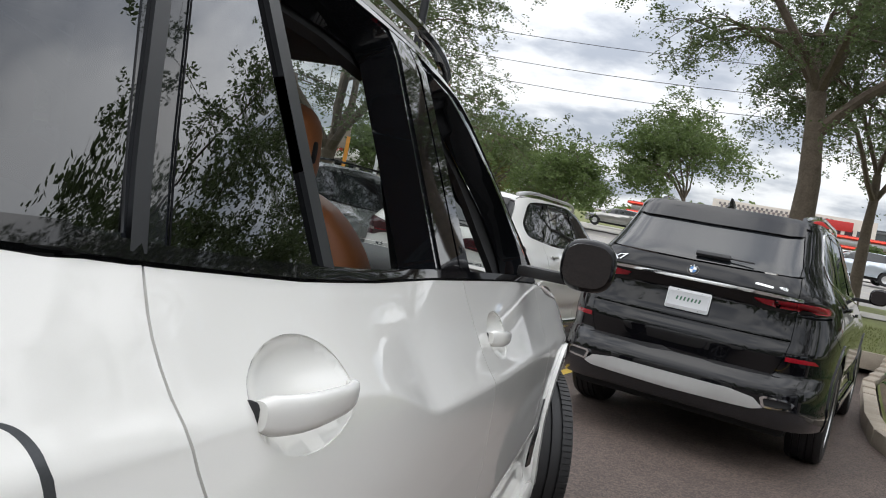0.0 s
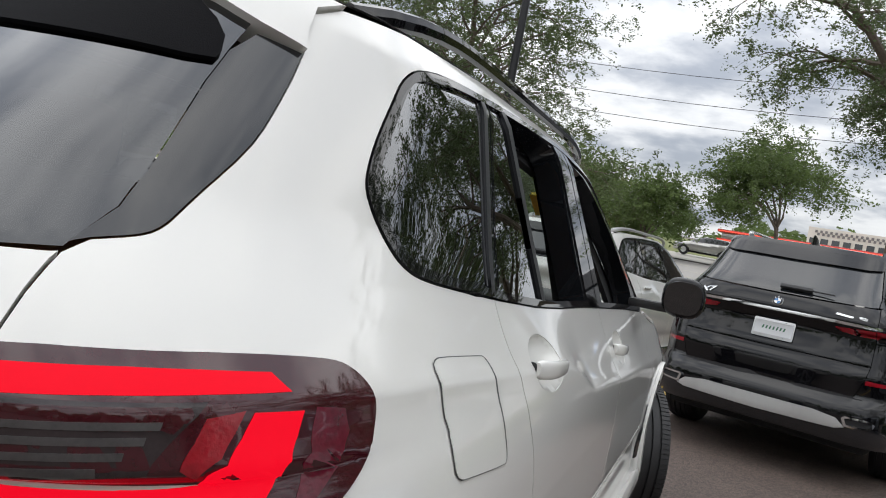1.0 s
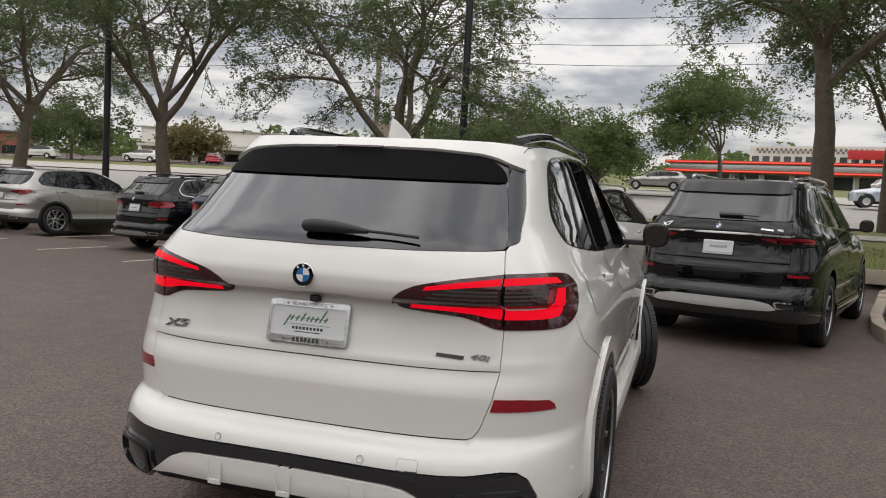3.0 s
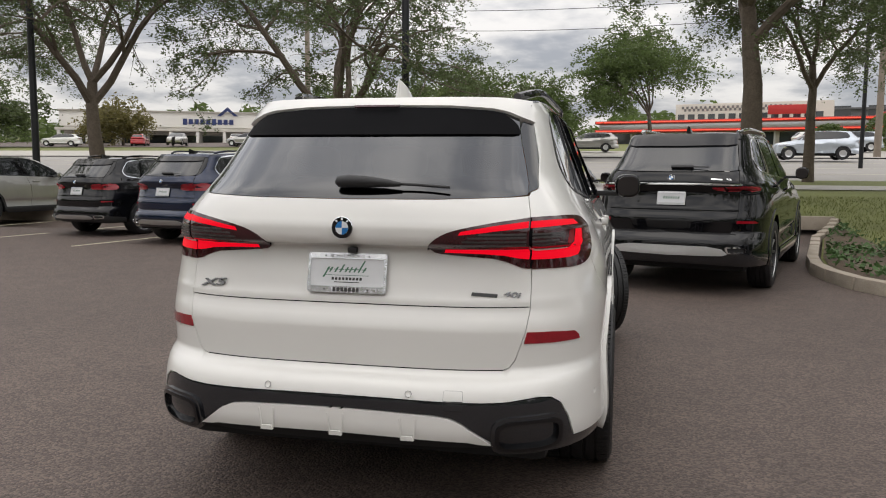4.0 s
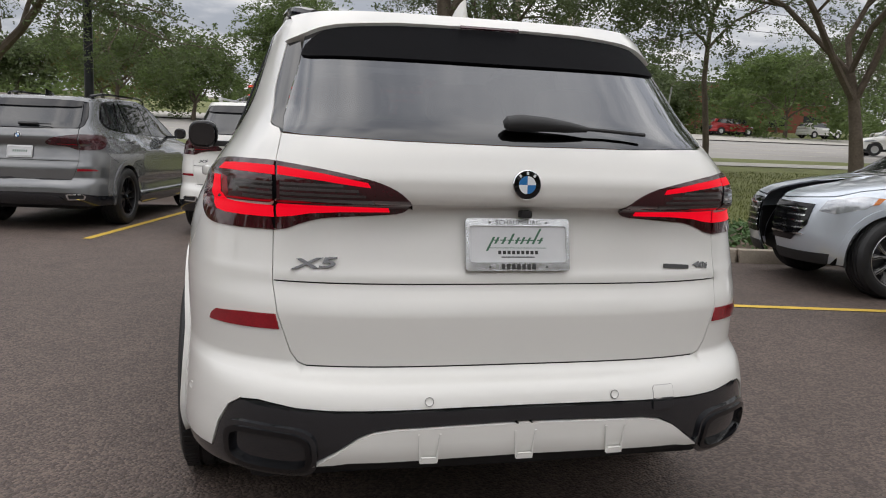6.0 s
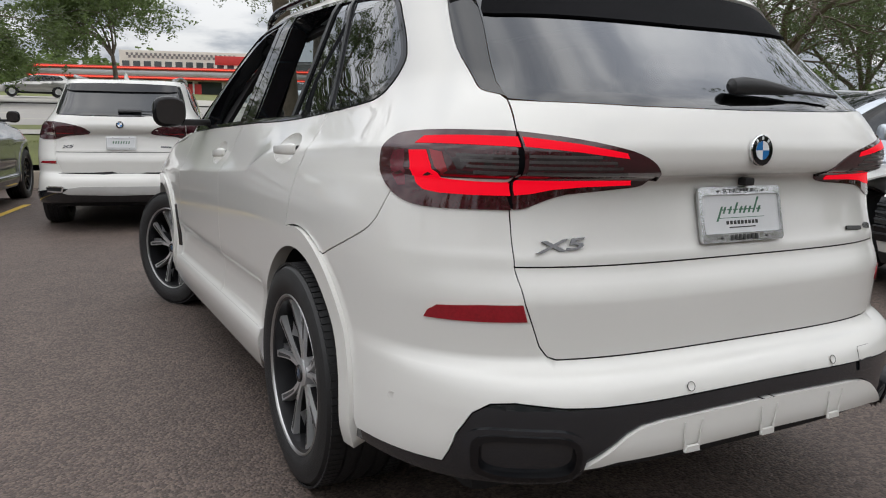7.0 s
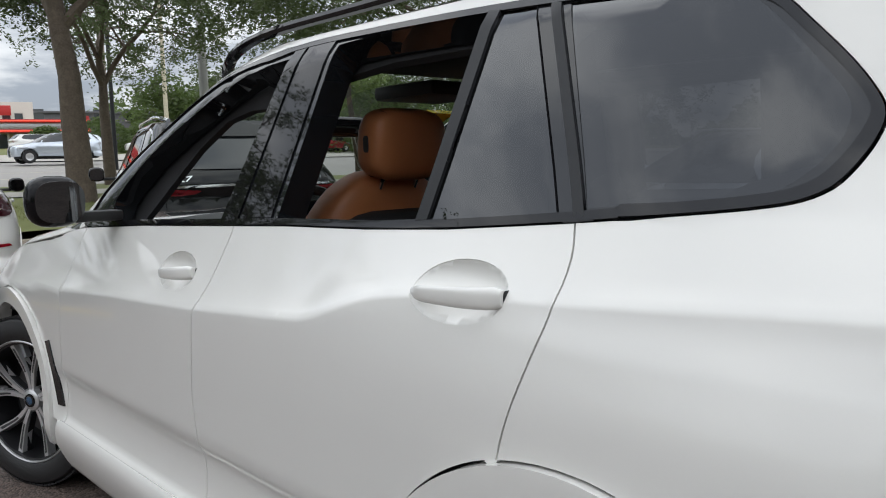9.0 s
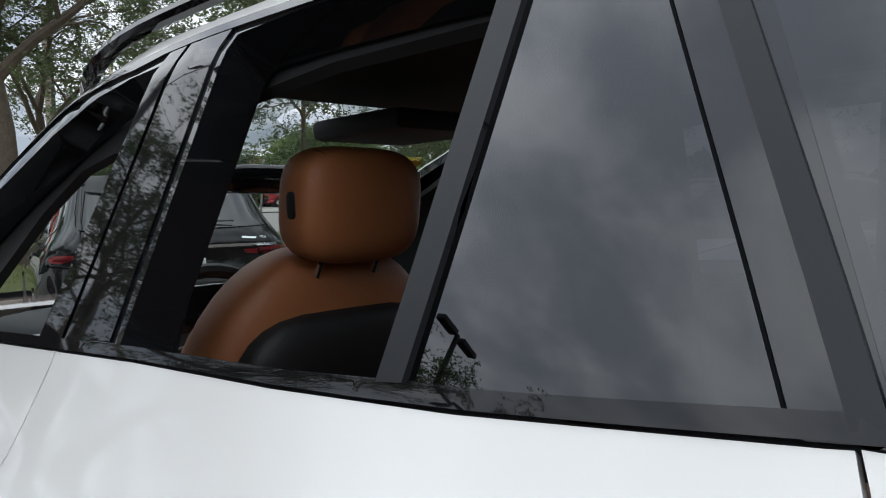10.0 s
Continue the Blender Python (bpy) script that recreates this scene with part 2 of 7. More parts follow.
def lettering(name, text, size, depth, m, material, parent, label="", shear=0.0, wide=1.0, bold=0.0):
    cu = bpy.data.curves.new(name, "FONT")
    cu.body, cu.size, cu.extrude, cu.align_x, cu.align_y, cu.shear, cu.offset = text, size, depth, "CENTER", "CENTER", shear, bold * size
    tmp = bpy.data.objects.new(name, cu)
    me = bpy.data.meshes.new_from_object(tmp)
    me.transform(m @ Matrix.Diagonal((wide, 1, 1, 1)))
    me.materials.append(material)
    bpy.data.objects.remove(tmp)
    ob = new(name, me)
    ob.parent = parent
    return tagged(ob, label)


def within(poly, p):
    """Which points p lie inside the closed outline."""
    x, y = p[:, 0], p[:, 1]
    res = np.zeros(len(p), bool)
    a, b = poly, np.roll(poly, -1, 0)
    for (x0, y0), (x1, y1) in zip(a, b):
        if y0 != y1:
            res ^= ((y0 > y) != (y1 > y)) & (x < (x1 - x0) * (y - y0) / (y1 - y0) + x0)
    return res


def dense(poly, step):
    pts = []
    for a, b in zip(poly, np.roll(poly, -1, 0)):
        n = max(1, int(np.ceil(np.hypot(*(b - a)) / step)))
        pts += [a + (b - a) * k / n for k in range(n)]
    return np.array(pts)


def shrunk(poly, d):
    if not d:
        return poly
    area = np.sum(poly[:, 0] * np.roll(poly[:, 1], -1) - np.roll(poly[:, 0], -1) * poly[:, 1])
    t = np.roll(poly, -1, 0) - np.roll(poly, 1, 0)
    n = np.stack([-t[:, 1], t[:, 0]], -1) / (np.linalg.norm(t, axis=1, keepdims=True) + 1e-9)
    return poly + n * d * np.sign(area)


def nearest(p, q):
    """The distance from each of p to the nearest of q."""
    return np.concatenate([np.sqrt(((q[None] - c[:, None]) ** 2).sum(-1).min(1)) for c in np.array_split(p, max(1, len(p) // 200))])


FILLED = {}


def mesh_flat(loops, step, gap, lines=()):
    """Triangles that fill the first outline and leave the others open; edges run along the lines."""
    key = (round(step, 4), round(gap, 5), tuple(tuple((round(a, 4), round(b, 4)) for a, b in q) for q in loops))
    if key not in FILLED:
        FILLED[key] = fill_flat(loops, step, gap, lines)
    v, f = FILLED[key]
    return v.copy(), f.copy()


def fill_flat(loops, step, gap, lines):
    from mathutils.geometry import delaunay_2d_cdt
    rings = [shrunk(dense(np.array(q, float), step * 0.8), gap if i == 0 else -gap) for i, q in enumerate(loops)]
    lo, hi = rings[0].min(0), rings[0].max(0)
    gx, gy = np.meshgrid(np.arange(lo[0] + step / 2, hi[0], step), np.arange(lo[1] + step / 2, hi[1], step * 0.8))
    gx[::2] += step / 2
    g = np.stack([gx.ravel(), gy.ravel()], -1)
    keep = within(rings[0], g)
    for q in rings[1:]:
        keep &= ~within(q, g)
    g = g[keep]
    edge = np.concatenate(rings)
    if len(g):
        g = g[nearest(g, edge) > 0.45 * step]
    edges, start = [], 0
    for q in rings:
        edges += [(start + i, start + (i + 1) % len(q)) for i in range(len(q))]
        start += len(q)
    extra = []
    for q in lines:
        q = np.array(q, float)
        ok = within(rings[0], q) & (nearest(q, edge) > 0.4 * step)
        for i in range(len(q) - 1):
            if ok[i] and ok[i + 1]:
                edges.append((start + len(extra) + int(ok[:i].sum()), start + len(extra) + int(ok[:i].sum()) + 1))
        extra += list(q[ok])
    if extra:
        extra = np.array(extra)
        if len(g):
            g = g[nearest(g, extra) > 0.35 * step]
        edge = np.concatenate([edge, extra])
    v, _, f, *_ = delaunay_2d_cdt([Vector(p) for p in np.concatenate([edge, g])], edges, [], 0, 1e-6)
    v = np.array([tuple(p) for p in v])
    f = np.array([t for t in f if len(t) == 3])
    mid = v[f].mean(1)
    ok = within(rings[0], mid)
    for q in rings[1:]:
        ok &= ~within(q, mid)
    return v, f[ok]


def sheet(name, loops, place, material, parent, step=0.035, off=0.0, thick=0.012, gap=0.0, label="", k=(1, 1, 1), lines=()):
    """A curved panel: outlines in the flat plan, laid on the surface place(u, v), with a rim turned in by thick."""
    v, f = mesh_flat(loops, step, gap, lines)
    k = np.array(k)
    p = place(v[:, 0], v[:, 1]) * k
    e = 1e-3
    n = np.cross((place(v[:, 0] + e, v[:, 1]) - place(v[:, 0] - e, v[:, 1])) * k, (place(v[:, 0], v[:, 1] + e) - place(v[:, 0], v[:, 1] - e)) * k)
    n /= np.linalg.norm(n, axis=1, keepdims=True) + 1e-12
    mid = np.stack([0 * p[:, 0], np.clip(p[:, 1], 1.3 * k[1], 3.0 * k[1]), 0 * p[:, 2] + 0.8], -1)
    n *= np.where(((p - mid) * n).sum(1) < 0, -1, 1)[:, None]
    p = p + n * off
    fn = np.cross(p[f[:, 1]] - p[f[:, 0]], p[f[:, 2]] - p[f[:, 0]])
    flip = (fn * n[f[:, 0]]).sum(1) < 0
    f[flip] = f[flip][:, ::-1]
    faces, verts, nor = [tuple(t) for t in f], list(p), list(n)
    if thick:
        seen = {}
        for t in f:
            for a, b in ((t[0], t[1]), (t[1], t[2]), (t[2], t[0])):
                seen[(a, b)] = seen.get((a, b), 0) + 1
        rim = {}
        for a, b in [q for q in seen if (q[1], q[0]) not in seen]:
            for i in (a, b):
                if i not in rim:
                    rim[i] = len(verts)
                    verts += [p[i], p[i] - n[i] * thick]
                    nor += [(0, 0, 0), (0, 0, 0)]
            faces.append((rim[b], rim[a], rim[a] + 1, rim[b] + 1))
    return link(name, verts, faces, material, parent, label, normals=nor)


# ---- the shape of a sport utility body: u runs round the plan from the tail's middle, z up ----
def smooth(xs, ys):
    """Monotone cubic through the points."""
    xs, ys = np.array(xs, float), np.array(ys, float)
    h, d = np.diff(xs), np.diff(ys) / np.diff(xs)
    m = np.r_[d[0], (d[:-1] + d[1:]) / 2, d[-1]]
    for i in range(1, len(xs) - 1):
        if d[i - 1] * d[i] <= 0:
            m[i] = 0
        else:
            m[i] = 3 * (h[i-1] + h[i]) / ((2*h[i] + h[i-1]) / d[i-1] + (h[i] + 2*h[i-1]) / d[i])
    def f(x):
        x = np.clip(np.asarray(x, float), xs[0], xs[-1])
        i = np.clip(np.searchsorted(xs, x) - 1, 0, len(xs) - 2)
        t = (x - xs[i]) / h[i]
        return (ys[i]*(1+2*t)*(1-t)**2 + h[i]*m[i]*t*(1-t)**2 + ys[i+1]*t*t*(3-2*t) + h[i]*m[i+1]*t*t*(t-1))
    return f

YC, S90, LF = 1.1, 1.45, 1.45
low = smooth([.20,.28,.38,.50,.62,.75,.90,1.02,1.16],[.89,.94,.962,.955,.948,.950,.953,.956,.958])
crease = smooth([.2, .62, .8, 1.0, 1.17, 1.30, 1.50, 1.57, 1.63, 1.71, 1.80, 1.835, 1.88, 2.04, 2.36, 2.7, 2.9, 3.8, 4.2], [1.152, 1.151, 1.145, 1.133, 1.124, 1.119, 1.106, 1.097, 1.083, 1.057, 1.029, 1.022, 1.018, 1.007, .986, .970, .962, .905, .89])
belt = smooth([.3,.8,1.18,1.5,2.0,2.6,3.3,4.3],[1.275,1.268,1.242,1.222,1.210,1.205,1.19,1.12])
rear = smooth([.20, .30, .36, .45, .52, .57, .60, .62, .64, .70, .780, .800, .868, .88, .917, .95, 1.04, 1.066, 1.080, 1.086, 1.092, 1.105, 1.125, 1.15, 1.2, 1.255, 1.275, 1.30, 1.4, 1.5, 1.6, 1.66, 1.70],
               [.20, .10, .05, .02, .02, .03, .05, .09, .116, .112, .108, .112, .138, .139, .152, .160, .178, .180, .172, .150, .128, .115, .108, .106, .122, .15, .165, .19, .305, .42, .53, .60, .66])
front = smooth([.20, .35, .6, .8, .92, .97, 1.02, 1.06, 1.10, 1.145, 1.18, 1.3, 1.4, 1.5, 1.6, 1.66, 1.70],
               [4.75, 4.86, 4.92, 4.90, 4.84, 4.76, 4.58, 4.38, 4.12, 3.83, 3.72, 3.53, 3.35, 3.14, 2.92, 2.77, 2.62])


def fcentre(z): return np.minimum(3.75, front(z) - .45)
power = smooth([.2, .45, .68, .95, 1.08, 1.2, 1.28, 1.7], [3.8, 3.8, 3.7, 3.7, 4.0, 4.0, 4.0, 4.0])
taper = smooth([0.3,.6,1.0,1.5,2.2,2.8,3.4,3.9],[.052,.038,.014,.002,0,.002,.01,.03])


tuck = smooth([.2, .40, .44, .52, .57, .615, .64], [0, 0, .9, 1, .8, .12, 0])
along = smooth([1.35, 1.65, 3.45, 3.6], [0, 1, 1, 0])


lean_in = smooth([.85, .95, 1.05, 1.12, 1.2], [0, .008, .030, .054, .066])
shoulder = smooth([.3, .7, 1.2, 1.5, 1.9, 2.4, 3.0], [1.45, 1.3, 1, .72, .42, .32, .18])


def half(y, z):
    zc, zb = crease(y), belt(y)
    glass = .822 - .38 * (z - 1.245) - .35 * np.maximum(z - 1.62, 0)
    at_belt = .822 - .38 * (zb - 1.245)
    soft = .0025
    k = np.clip(soft * np.logaddexp(0, (z - zc) / soft) / (zb - zc), 0, 1)
    at_crease = low(zc) - lean_in(zc) * shoulder(y)
    base = low(np.minimum(z, zc)) - lean_in(np.minimum(z, zc)) * shoulder(y)
    mid = base - (at_crease - at_belt) * k ** 0.8
    w = np.where(z < zb, mid, glass)
    w = w - .024 * tuck(z) * along(y)
    k = np.clip((z - 1.16) / .2, 0, 1)
    return w - taper(y) * k * k * (3 - 2 * k)


def surf(u, z):
    u, z = np.broadcast_arrays(np.asarray(u, float), np.asarray(z, float))
    a, n = abs(u), 2 / power(z)
    yr, yf, yfc = rear(z), front(z), fcentre(z)
    ufs = S90 + yfc - YC
    ph = np.clip(a / S90, 0, 1) * np.pi / 2
    pf = np.clip((a - ufs) / LF, 0, 1) * np.pi / 2
    sx = np.where(a < S90, np.sin(ph), np.maximum(np.cos(pf), 1e-9)) ** n
    y = np.where(a < S90, YC - (YC - yr) * np.maximum(np.cos(ph), 1e-9) ** n, np.where(a < ufs, YC + a - S90, yfc + (yf - yfc) * np.sin(pf) ** n))
    return np.stack([np.sign(u) * half(y, z) * sx, y, z + 0 * u], -1)


def us(y, z):
    y, z = np.asarray(y, float), np.asarray(z, float)
    n, yfc = power(z) / 2, fcentre(z)
    back = np.arccos(np.clip((YC - y) / (YC - rear(z)), 0, 1) ** n) * 2 / np.pi * S90
    ahead = S90 + yfc - YC + np.arcsin(np.clip((y - yfc) / (front(z) - yfc), 0, 1) ** n) * 2 / np.pi * LF
    return np.where(y < YC, back, np.where(y < yfc, S90 + y - YC, ahead))


def ur(x, z):
    x, z = np.asarray(x, float), np.asarray(z, float)
    lo, hi = 0 * x, 0 * x + S90
    for _ in range(40):
        mid = (lo + hi) / 2
        less = surf(mid, z)[..., 0] < abs(x)
        lo, hi = np.where(less, mid, lo), np.where(less, hi, mid)
    return np.sign(x) * lo


def finer(pts, step):
    """The same open outline with points no further apart than step."""
    res = [pts[0]]
    for (a, b), (c, d) in zip(pts, pts[1:]):
        n = max(1, math.ceil(math.hypot(c - a, d - b) / step))
        res += [(a + (c - a) * i / n, b + (d - b) * i / n) for i in range(1, n + 1)]
    return res


def side(pts, step=0.03):
    return [(float(us(y, z)), z) for y, z in finer(pts, step)]


def tail(pts, step=0.06):
    p = np.array(finer(pts, step))
    return list(zip(ur(p[:, 0], p[:, 1]).tolist(), p[:, 1].tolist()))


def other(loop):
    """The same outline on the left side."""
    return [(-u, z) for u, z in loop]


def across(right):
    """An outline over the tail's middle from its right half, listed from one end at the middle to the other."""
    return right + other(right)[::-1]


def arc(cy, cz, r, a0, a1, n=24):
    return [(cy + r * math.cos(radians(a0 + (a1 - a0) * i / n)), cz + r * math.sin(radians(a0 + (a1 - a0) * i / n))) for i in range(n + 1)]


def curved(pts, n=4):
    """A smooth open curve through the points, keeping them."""
    p = [Vector(q) for q in pts]
    p = [p[0] * 2 - p[1]] + p + [p[-1] * 2 - p[-2]]
    res = []
    for a, b, c, d in zip(p, p[1:], p[2:], p[3:]):
        m0, m1 = (c - a) * 0.5, (d - b) * 0.5
        L = (c - b).length
        m0, m1 = [m * min(1, L / (m.length + 1e-9)) for m in (m0, m1)]
        for i in range(n):
            t = i / n
            res.append(tuple(b * (1 + 2 * t) * (1 - t) ** 2 + m0 * t * (1 - t) ** 2 + c * t * t * (3 - 2 * t) + m1 * t * t * (t - 1)) if i else tuple(b))
    return [(float(a), float(b)) for a, b in res] + [tuple(pts[-1])]


# outlines of the body, right side; (y, z) along the side, (x, z) over the tail
HUB_R, HUB_F, HUB_Z = 1.115, 4.09, 0.375
BELT_END = (1.18, 1.243)
WINDOWS_UNDER = curved([(3.37, 1.153), (2.86, 1.178), (2.32, 1.197), (2.03, 1.207), (1.72, 1.212), (1.47, 1.222), BELT_END], 2)
WINDOWS_OVER = curved([BELT_END, (0.95, 1.264), (0.88, 1.272), (0.832, 1.281), (0.796, 1.298), (0.773, 1.325), (0.755, 1.36), (0.749, 1.391), (0.762, 1.420), (0.80, 1.468), (0.866, 1.535), (0.915, 1.580), (0.985, 1.613), (1.14, 1.638), (1.30, 1.650), (1.53, 1.663), (1.70, 1.670), (1.95, 1.677), (2.17, 1.679), (2.38, 1.667), (2.52, 1.645), (2.64, 1.615), (2.78, 1.567), (2.92, 1.510), (3.08, 1.440), (3.22, 1.362), (3.32, 1.285), (3.36, 1.215)], 3)
WINDOWS = WINDOWS_UNDER[:-1] + WINDOWS_OVER
FRONT_OPEN = [(3.16, 1.177), (2.75, 1.193), (2.376, 1.207), (2.25, 1.640), (2.36, 1.633), (2.50, 1.604), (2.64, 1.562), (2.86, 1.470), (3.02, 1.385), (3.13, 1.300), (3.17, 1.235)]
REAR_OPEN = [(2.085, 1.221), (1.80, 1.227), (1.557, 1.239), (1.512, 1.645), (1.70, 1.652), (1.90, 1.655), (2.035, 1.650)]
FIXED = [(1.532, 1.240), (1.37, 1.247), (1.224, 1.258), (1.384, 1.638), (1.479, 1.643)]
QUARTER = curved([(1.165, 1.268), (1.0, 1.281), (0.90, 1.290), (0.862, 1.300), (0.826, 1.328), (0.800, 1.362), (0.793, 1.398), (0.806, 1.428), (0.845, 1.473), (0.915, 1.547), (0.962, 1.585), (1.015, 1.606), (1.10, 1.618), (1.30, 1.630)], 3)
ROOF_LINE = [(0.70, 1.59), (0.73, 1.625), (0.80, 1.653), (1.0, 1.676), (1.4, 1.694), (2.1, 1.700), (2.34, 1.698), (2.48, 1.688), (2.66, 1.655), (2.80, 1.607), (2.94, 1.553), (3.12, 1.475), (3.28, 1.385), (3.39, 1.295), (3.43, 1.215), (3.43, 1.142)]
REAR_SEAM = curved([(1.18, 1.243), (1.163, 1.19), (1.162, 1.13), (1.172, 1.08), (1.199, 1.0), (1.230, 0.916), (1.247, 0.850)], 3)
FRONT_SEAM = [(2.287, 1.198), (2.286, 1.177), (2.310, 1.047), (2.338, 0.957), (2.368, 0.733), (2.350, 0.579), (2.345, 0.41)]
NOSE_SEAM = [(3.37, 1.153), (3.40, 1.0), (3.45, 0.8), (3.48, 0.6), (3.48, 0.41)]
BUMPER_SEAM = curved([(0.862, 0.822), (0.686, 0.888), (0.60, 0.926), (0.558, 0.96), (0.536, 1.0), (0.513, 1.05)], 3)
TRIM_TOP = [(0, 0.549), (0.20, 0.548), (0.381, 0.545), (0.534, 0.543), (0.62, 0.545), (0.674, 0.551), (0.72, 0.555), (0.767, 0.549), (0.80, 0.523), (0.828, 0.464), (0.838, 0.42), (0.846, 0.384)]
SKID_TOP = [(0, 0.503), (0.20, 0.500), (0.36, 0.495), (0.42, 0.487), (0.46, 0.470), (0.575, 0.386)]
LAMP = dict(gate=[(0.306, 1.085), (0.345, 1.120), (0.39, 1.143), (0.44, 1.157), (0.55, 1.178), (0.672, 1.195), (0.672, 1.004), (0.645, 1.008), (0.61, 1.022), (0.575, 1.034), (0.537, 1.042), (0.394, 1.053), (0.33, 1.061)])
LAMP_BODY = curved([(0.395, 1.197), (0.46, 1.195), (0.53, 1.190), (0.565, 1.184), (0.590, 1.170), (0.603, 1.152), (0.606, 1.130), (0.598, 1.105), (0.582, 1.080), (0.552, 1.058), (0.513, 1.035), (0.468, 1.016), (0.42, 1.006), (0.36, 1.003)], 3)
HATCH_SIDE = curved([(0.34, 1.286), (0.395, 1.299), (0.435, 1.323), (0.555, 1.414), (0.64, 1.503), (0.683, 1.556)], 4)
HATCH_INNER = [(y, z + 0.001) for y, z in HATCH_SIDE]

COATED = {}


def wheel(parent, x, y, z, turn=0.0, blocks=False, radius=0.375, width=0.275, rim=0.270, spokes=5, bright=None, dark=None, right=True, centre=True):
    """Tyre with grooves, two-tone rim with split spokes, hub cap and brake disc, built round the wheel's middle."""
    bright, dark = bright or ALLOY, dark or DARKALLOY
    s = 1 if right else -1
    m = pose(x, y, z, 0, 0, turn)
    w = width / 2
    bm = bmesh.new()
    prof = [(rim - 0.01, w - 0.02), (rim + 0.004, w - 0.006), (rim + 0.03, w + 0.004), (radius - 0.045, w + 0.004), (radius - 0.018, w - 0.006), (radius - 0.004, w - 0.03)]
    for g in (0.55, 0.2, -0.2, -0.55):
        prof += [(radius, g * w + 0.008), (radius - 0.009, g * w + 0.005), (radius - 0.009, g * w - 0.005), (radius, g * w - 0.008)]
    prof += [(radius - 0.004, -w + 0.03), (radius - 0.02, -w + 0.006), (radius - 0.05, -w), (rim, -w + 0.02)]
    revolve(bm, [(r, s * q) for r, q in prof], 64, m)
    tyre = part("tyre", bm, RUBBER, parent)
    bm = bmesh.new()
    for i in range(96 if blocks else 0):
        a = 2 * math.pi * i / 96
        for q in (0.74, -0.74):
            t = m @ Matrix.Rotation(a, 4, "X") @ Matrix.Translation((s * q * w, 0, radius - 0.003))
            vs = box(bm, (0, 0, 0), (w * 0.32, 0.019, 0.0075))
            bmesh.ops.transform(bm, matrix=t, verts=vs)
    if blocks:
        tagged(part("tread", bm, RUBBER, tyre), kind="stuff")
    bm = bmesh.new()
    face = s * (w - 0.035)
    revolve(bm, [(rim - 0.004, s * (w - 0.012)), (rim - 0.018, s * (w - 0.016)), (rim - 0.022, s * (w - 0.05)), (rim - 0.03, -s * w * 0.7), (rim - 0.002, -s * w * 0.8)], 64, m)
    revolve(bm, [(rim - 0.03, s * (w - 0.15)), (0.07, s * (w - 0.16)), (0.001, s * (w - 0.16))], 48, m)
    rim_ob = part("rim", bm, RIMDARK, parent)
    bm = bmesh.new()
    revolve(bm, [(rim + 0.001, s * (w - 0.008)), (rim - 0.003, s * (w - 0.005)), (rim - 0.008, s * (w - 0.008)), (rim - 0.010, s * (w - 0.016))], 64, m)
    part("rim_edge", bm, BRUSHED if bright is ALLOY else DISC, rim_ob)
    for i in range(spokes):
        for sgn in (-1, 1):
            a = 2 * math.pi * i / spokes
            rot = m @ Matrix.Rotation(a, 4, "X")
            bm = bmesh.new()
            n = 8
            rows, rows_in = [], []
            for j in range(n + 1):
                t = j / n
                r = 0.045 + (rim - 0.062) * t
                mid = sgn * (0.009 + 0.036 * max(0, t - 0.08) + 0.052 * max(0, t - 0.42) + 0.010 * t * t)
                hw = 0.0075 + 0.0065 * t
                xx = face + s * (0.012 * (t - 0.5) ** 2 - 0.012 + 0.02 * t)
                rows.append([bm.verts.new(rot @ Vector((xx, mid - hw, r))), bm.verts.new(rot @ Vector((xx, mid + hw, r))),
                             bm.verts.new(rot @ Vector((xx - s * 0.035, mid + hw * 1.5, r))), bm.verts.new(rot @ Vector((xx - s * 0.035, mid - hw * 1.5, r)))])
                if 0.3 < t < 0.99:
                    rows_in.append([rot @ Vector((xx + s * 0.0012, mid + d * hw * (0.32 + 0.28 * t), r)) for d in (-1, 1)])
            for r0, r1 in zip(rows, rows[1:]):
                for c in range(4):
                    bm.faces.new((r0[c], r0[(c + 1) % 4], r1[(c + 1) % 4], r1[c]))
            bm.faces.new(rows[0])
            bm.faces.new(rows[-1][::-1])
            arm = part("spoke", bm, bright, rim_ob, flat=True)
            bm = bmesh.new()
            for r0, r1 in zip(rows_in, rows_in[1:]):
                bm.faces.new([bm.verts.new(q) for q in (r0[0], r0[1], r1[1], r1[0])])
            bmesh.ops.remove_doubles(bm, verts=bm.verts, dist=1e-5)
            part("spoke_inlay", bm, dark, rim_ob)
            if sgn > 0:
                # flat blade that widens the outer half of every second arm
                bm = bmesh.new()
                outer = [(0.66, 0.014), (0.94, 0.015), (0.96, 0.040), (0.70, 0.032)]
                top = [rot @ Vector((face - s * 0.014, 0.009 + 0.036 * (t - 0.08) + 0.052 * (t - 0.42) + 0.010 * t * t - d, 0.045 + (rim - 0.062) * t)) for t, d in outer]
                low = [q - Vector((s * 0.02, 0, 0)) for q in top]
                top, low = [bm.verts.new(q) for q in top], [bm.verts.new(q) for q in low]
                bm.faces.new(top), bm.faces.new(low[::-1])
                for c in range(4):
                    bm.faces.new((top[c], top[(c + 1) % 4], low[(c + 1) % 4], low[c]))
                part("spoke_blade", bm, BLADE if bright is ALLOY else dark, rim_ob, flat=True)
        # dark web between the two arms of a spoke
        bm = bmesh.new()
        q = [(0.06, 0.022), (rim * 0.6, 0.050), (rim - 0.03, 0.098), (rim - 0.03, 0.062), (rim * 0.55, 0.016), (rim * 0.45, 0.0), (rim * 0.55, -0.016), (rim - 0.03, -0.062), (rim - 0.03, -0.098), (rim * 0.6, -0.050), (0.06, -0.022)]
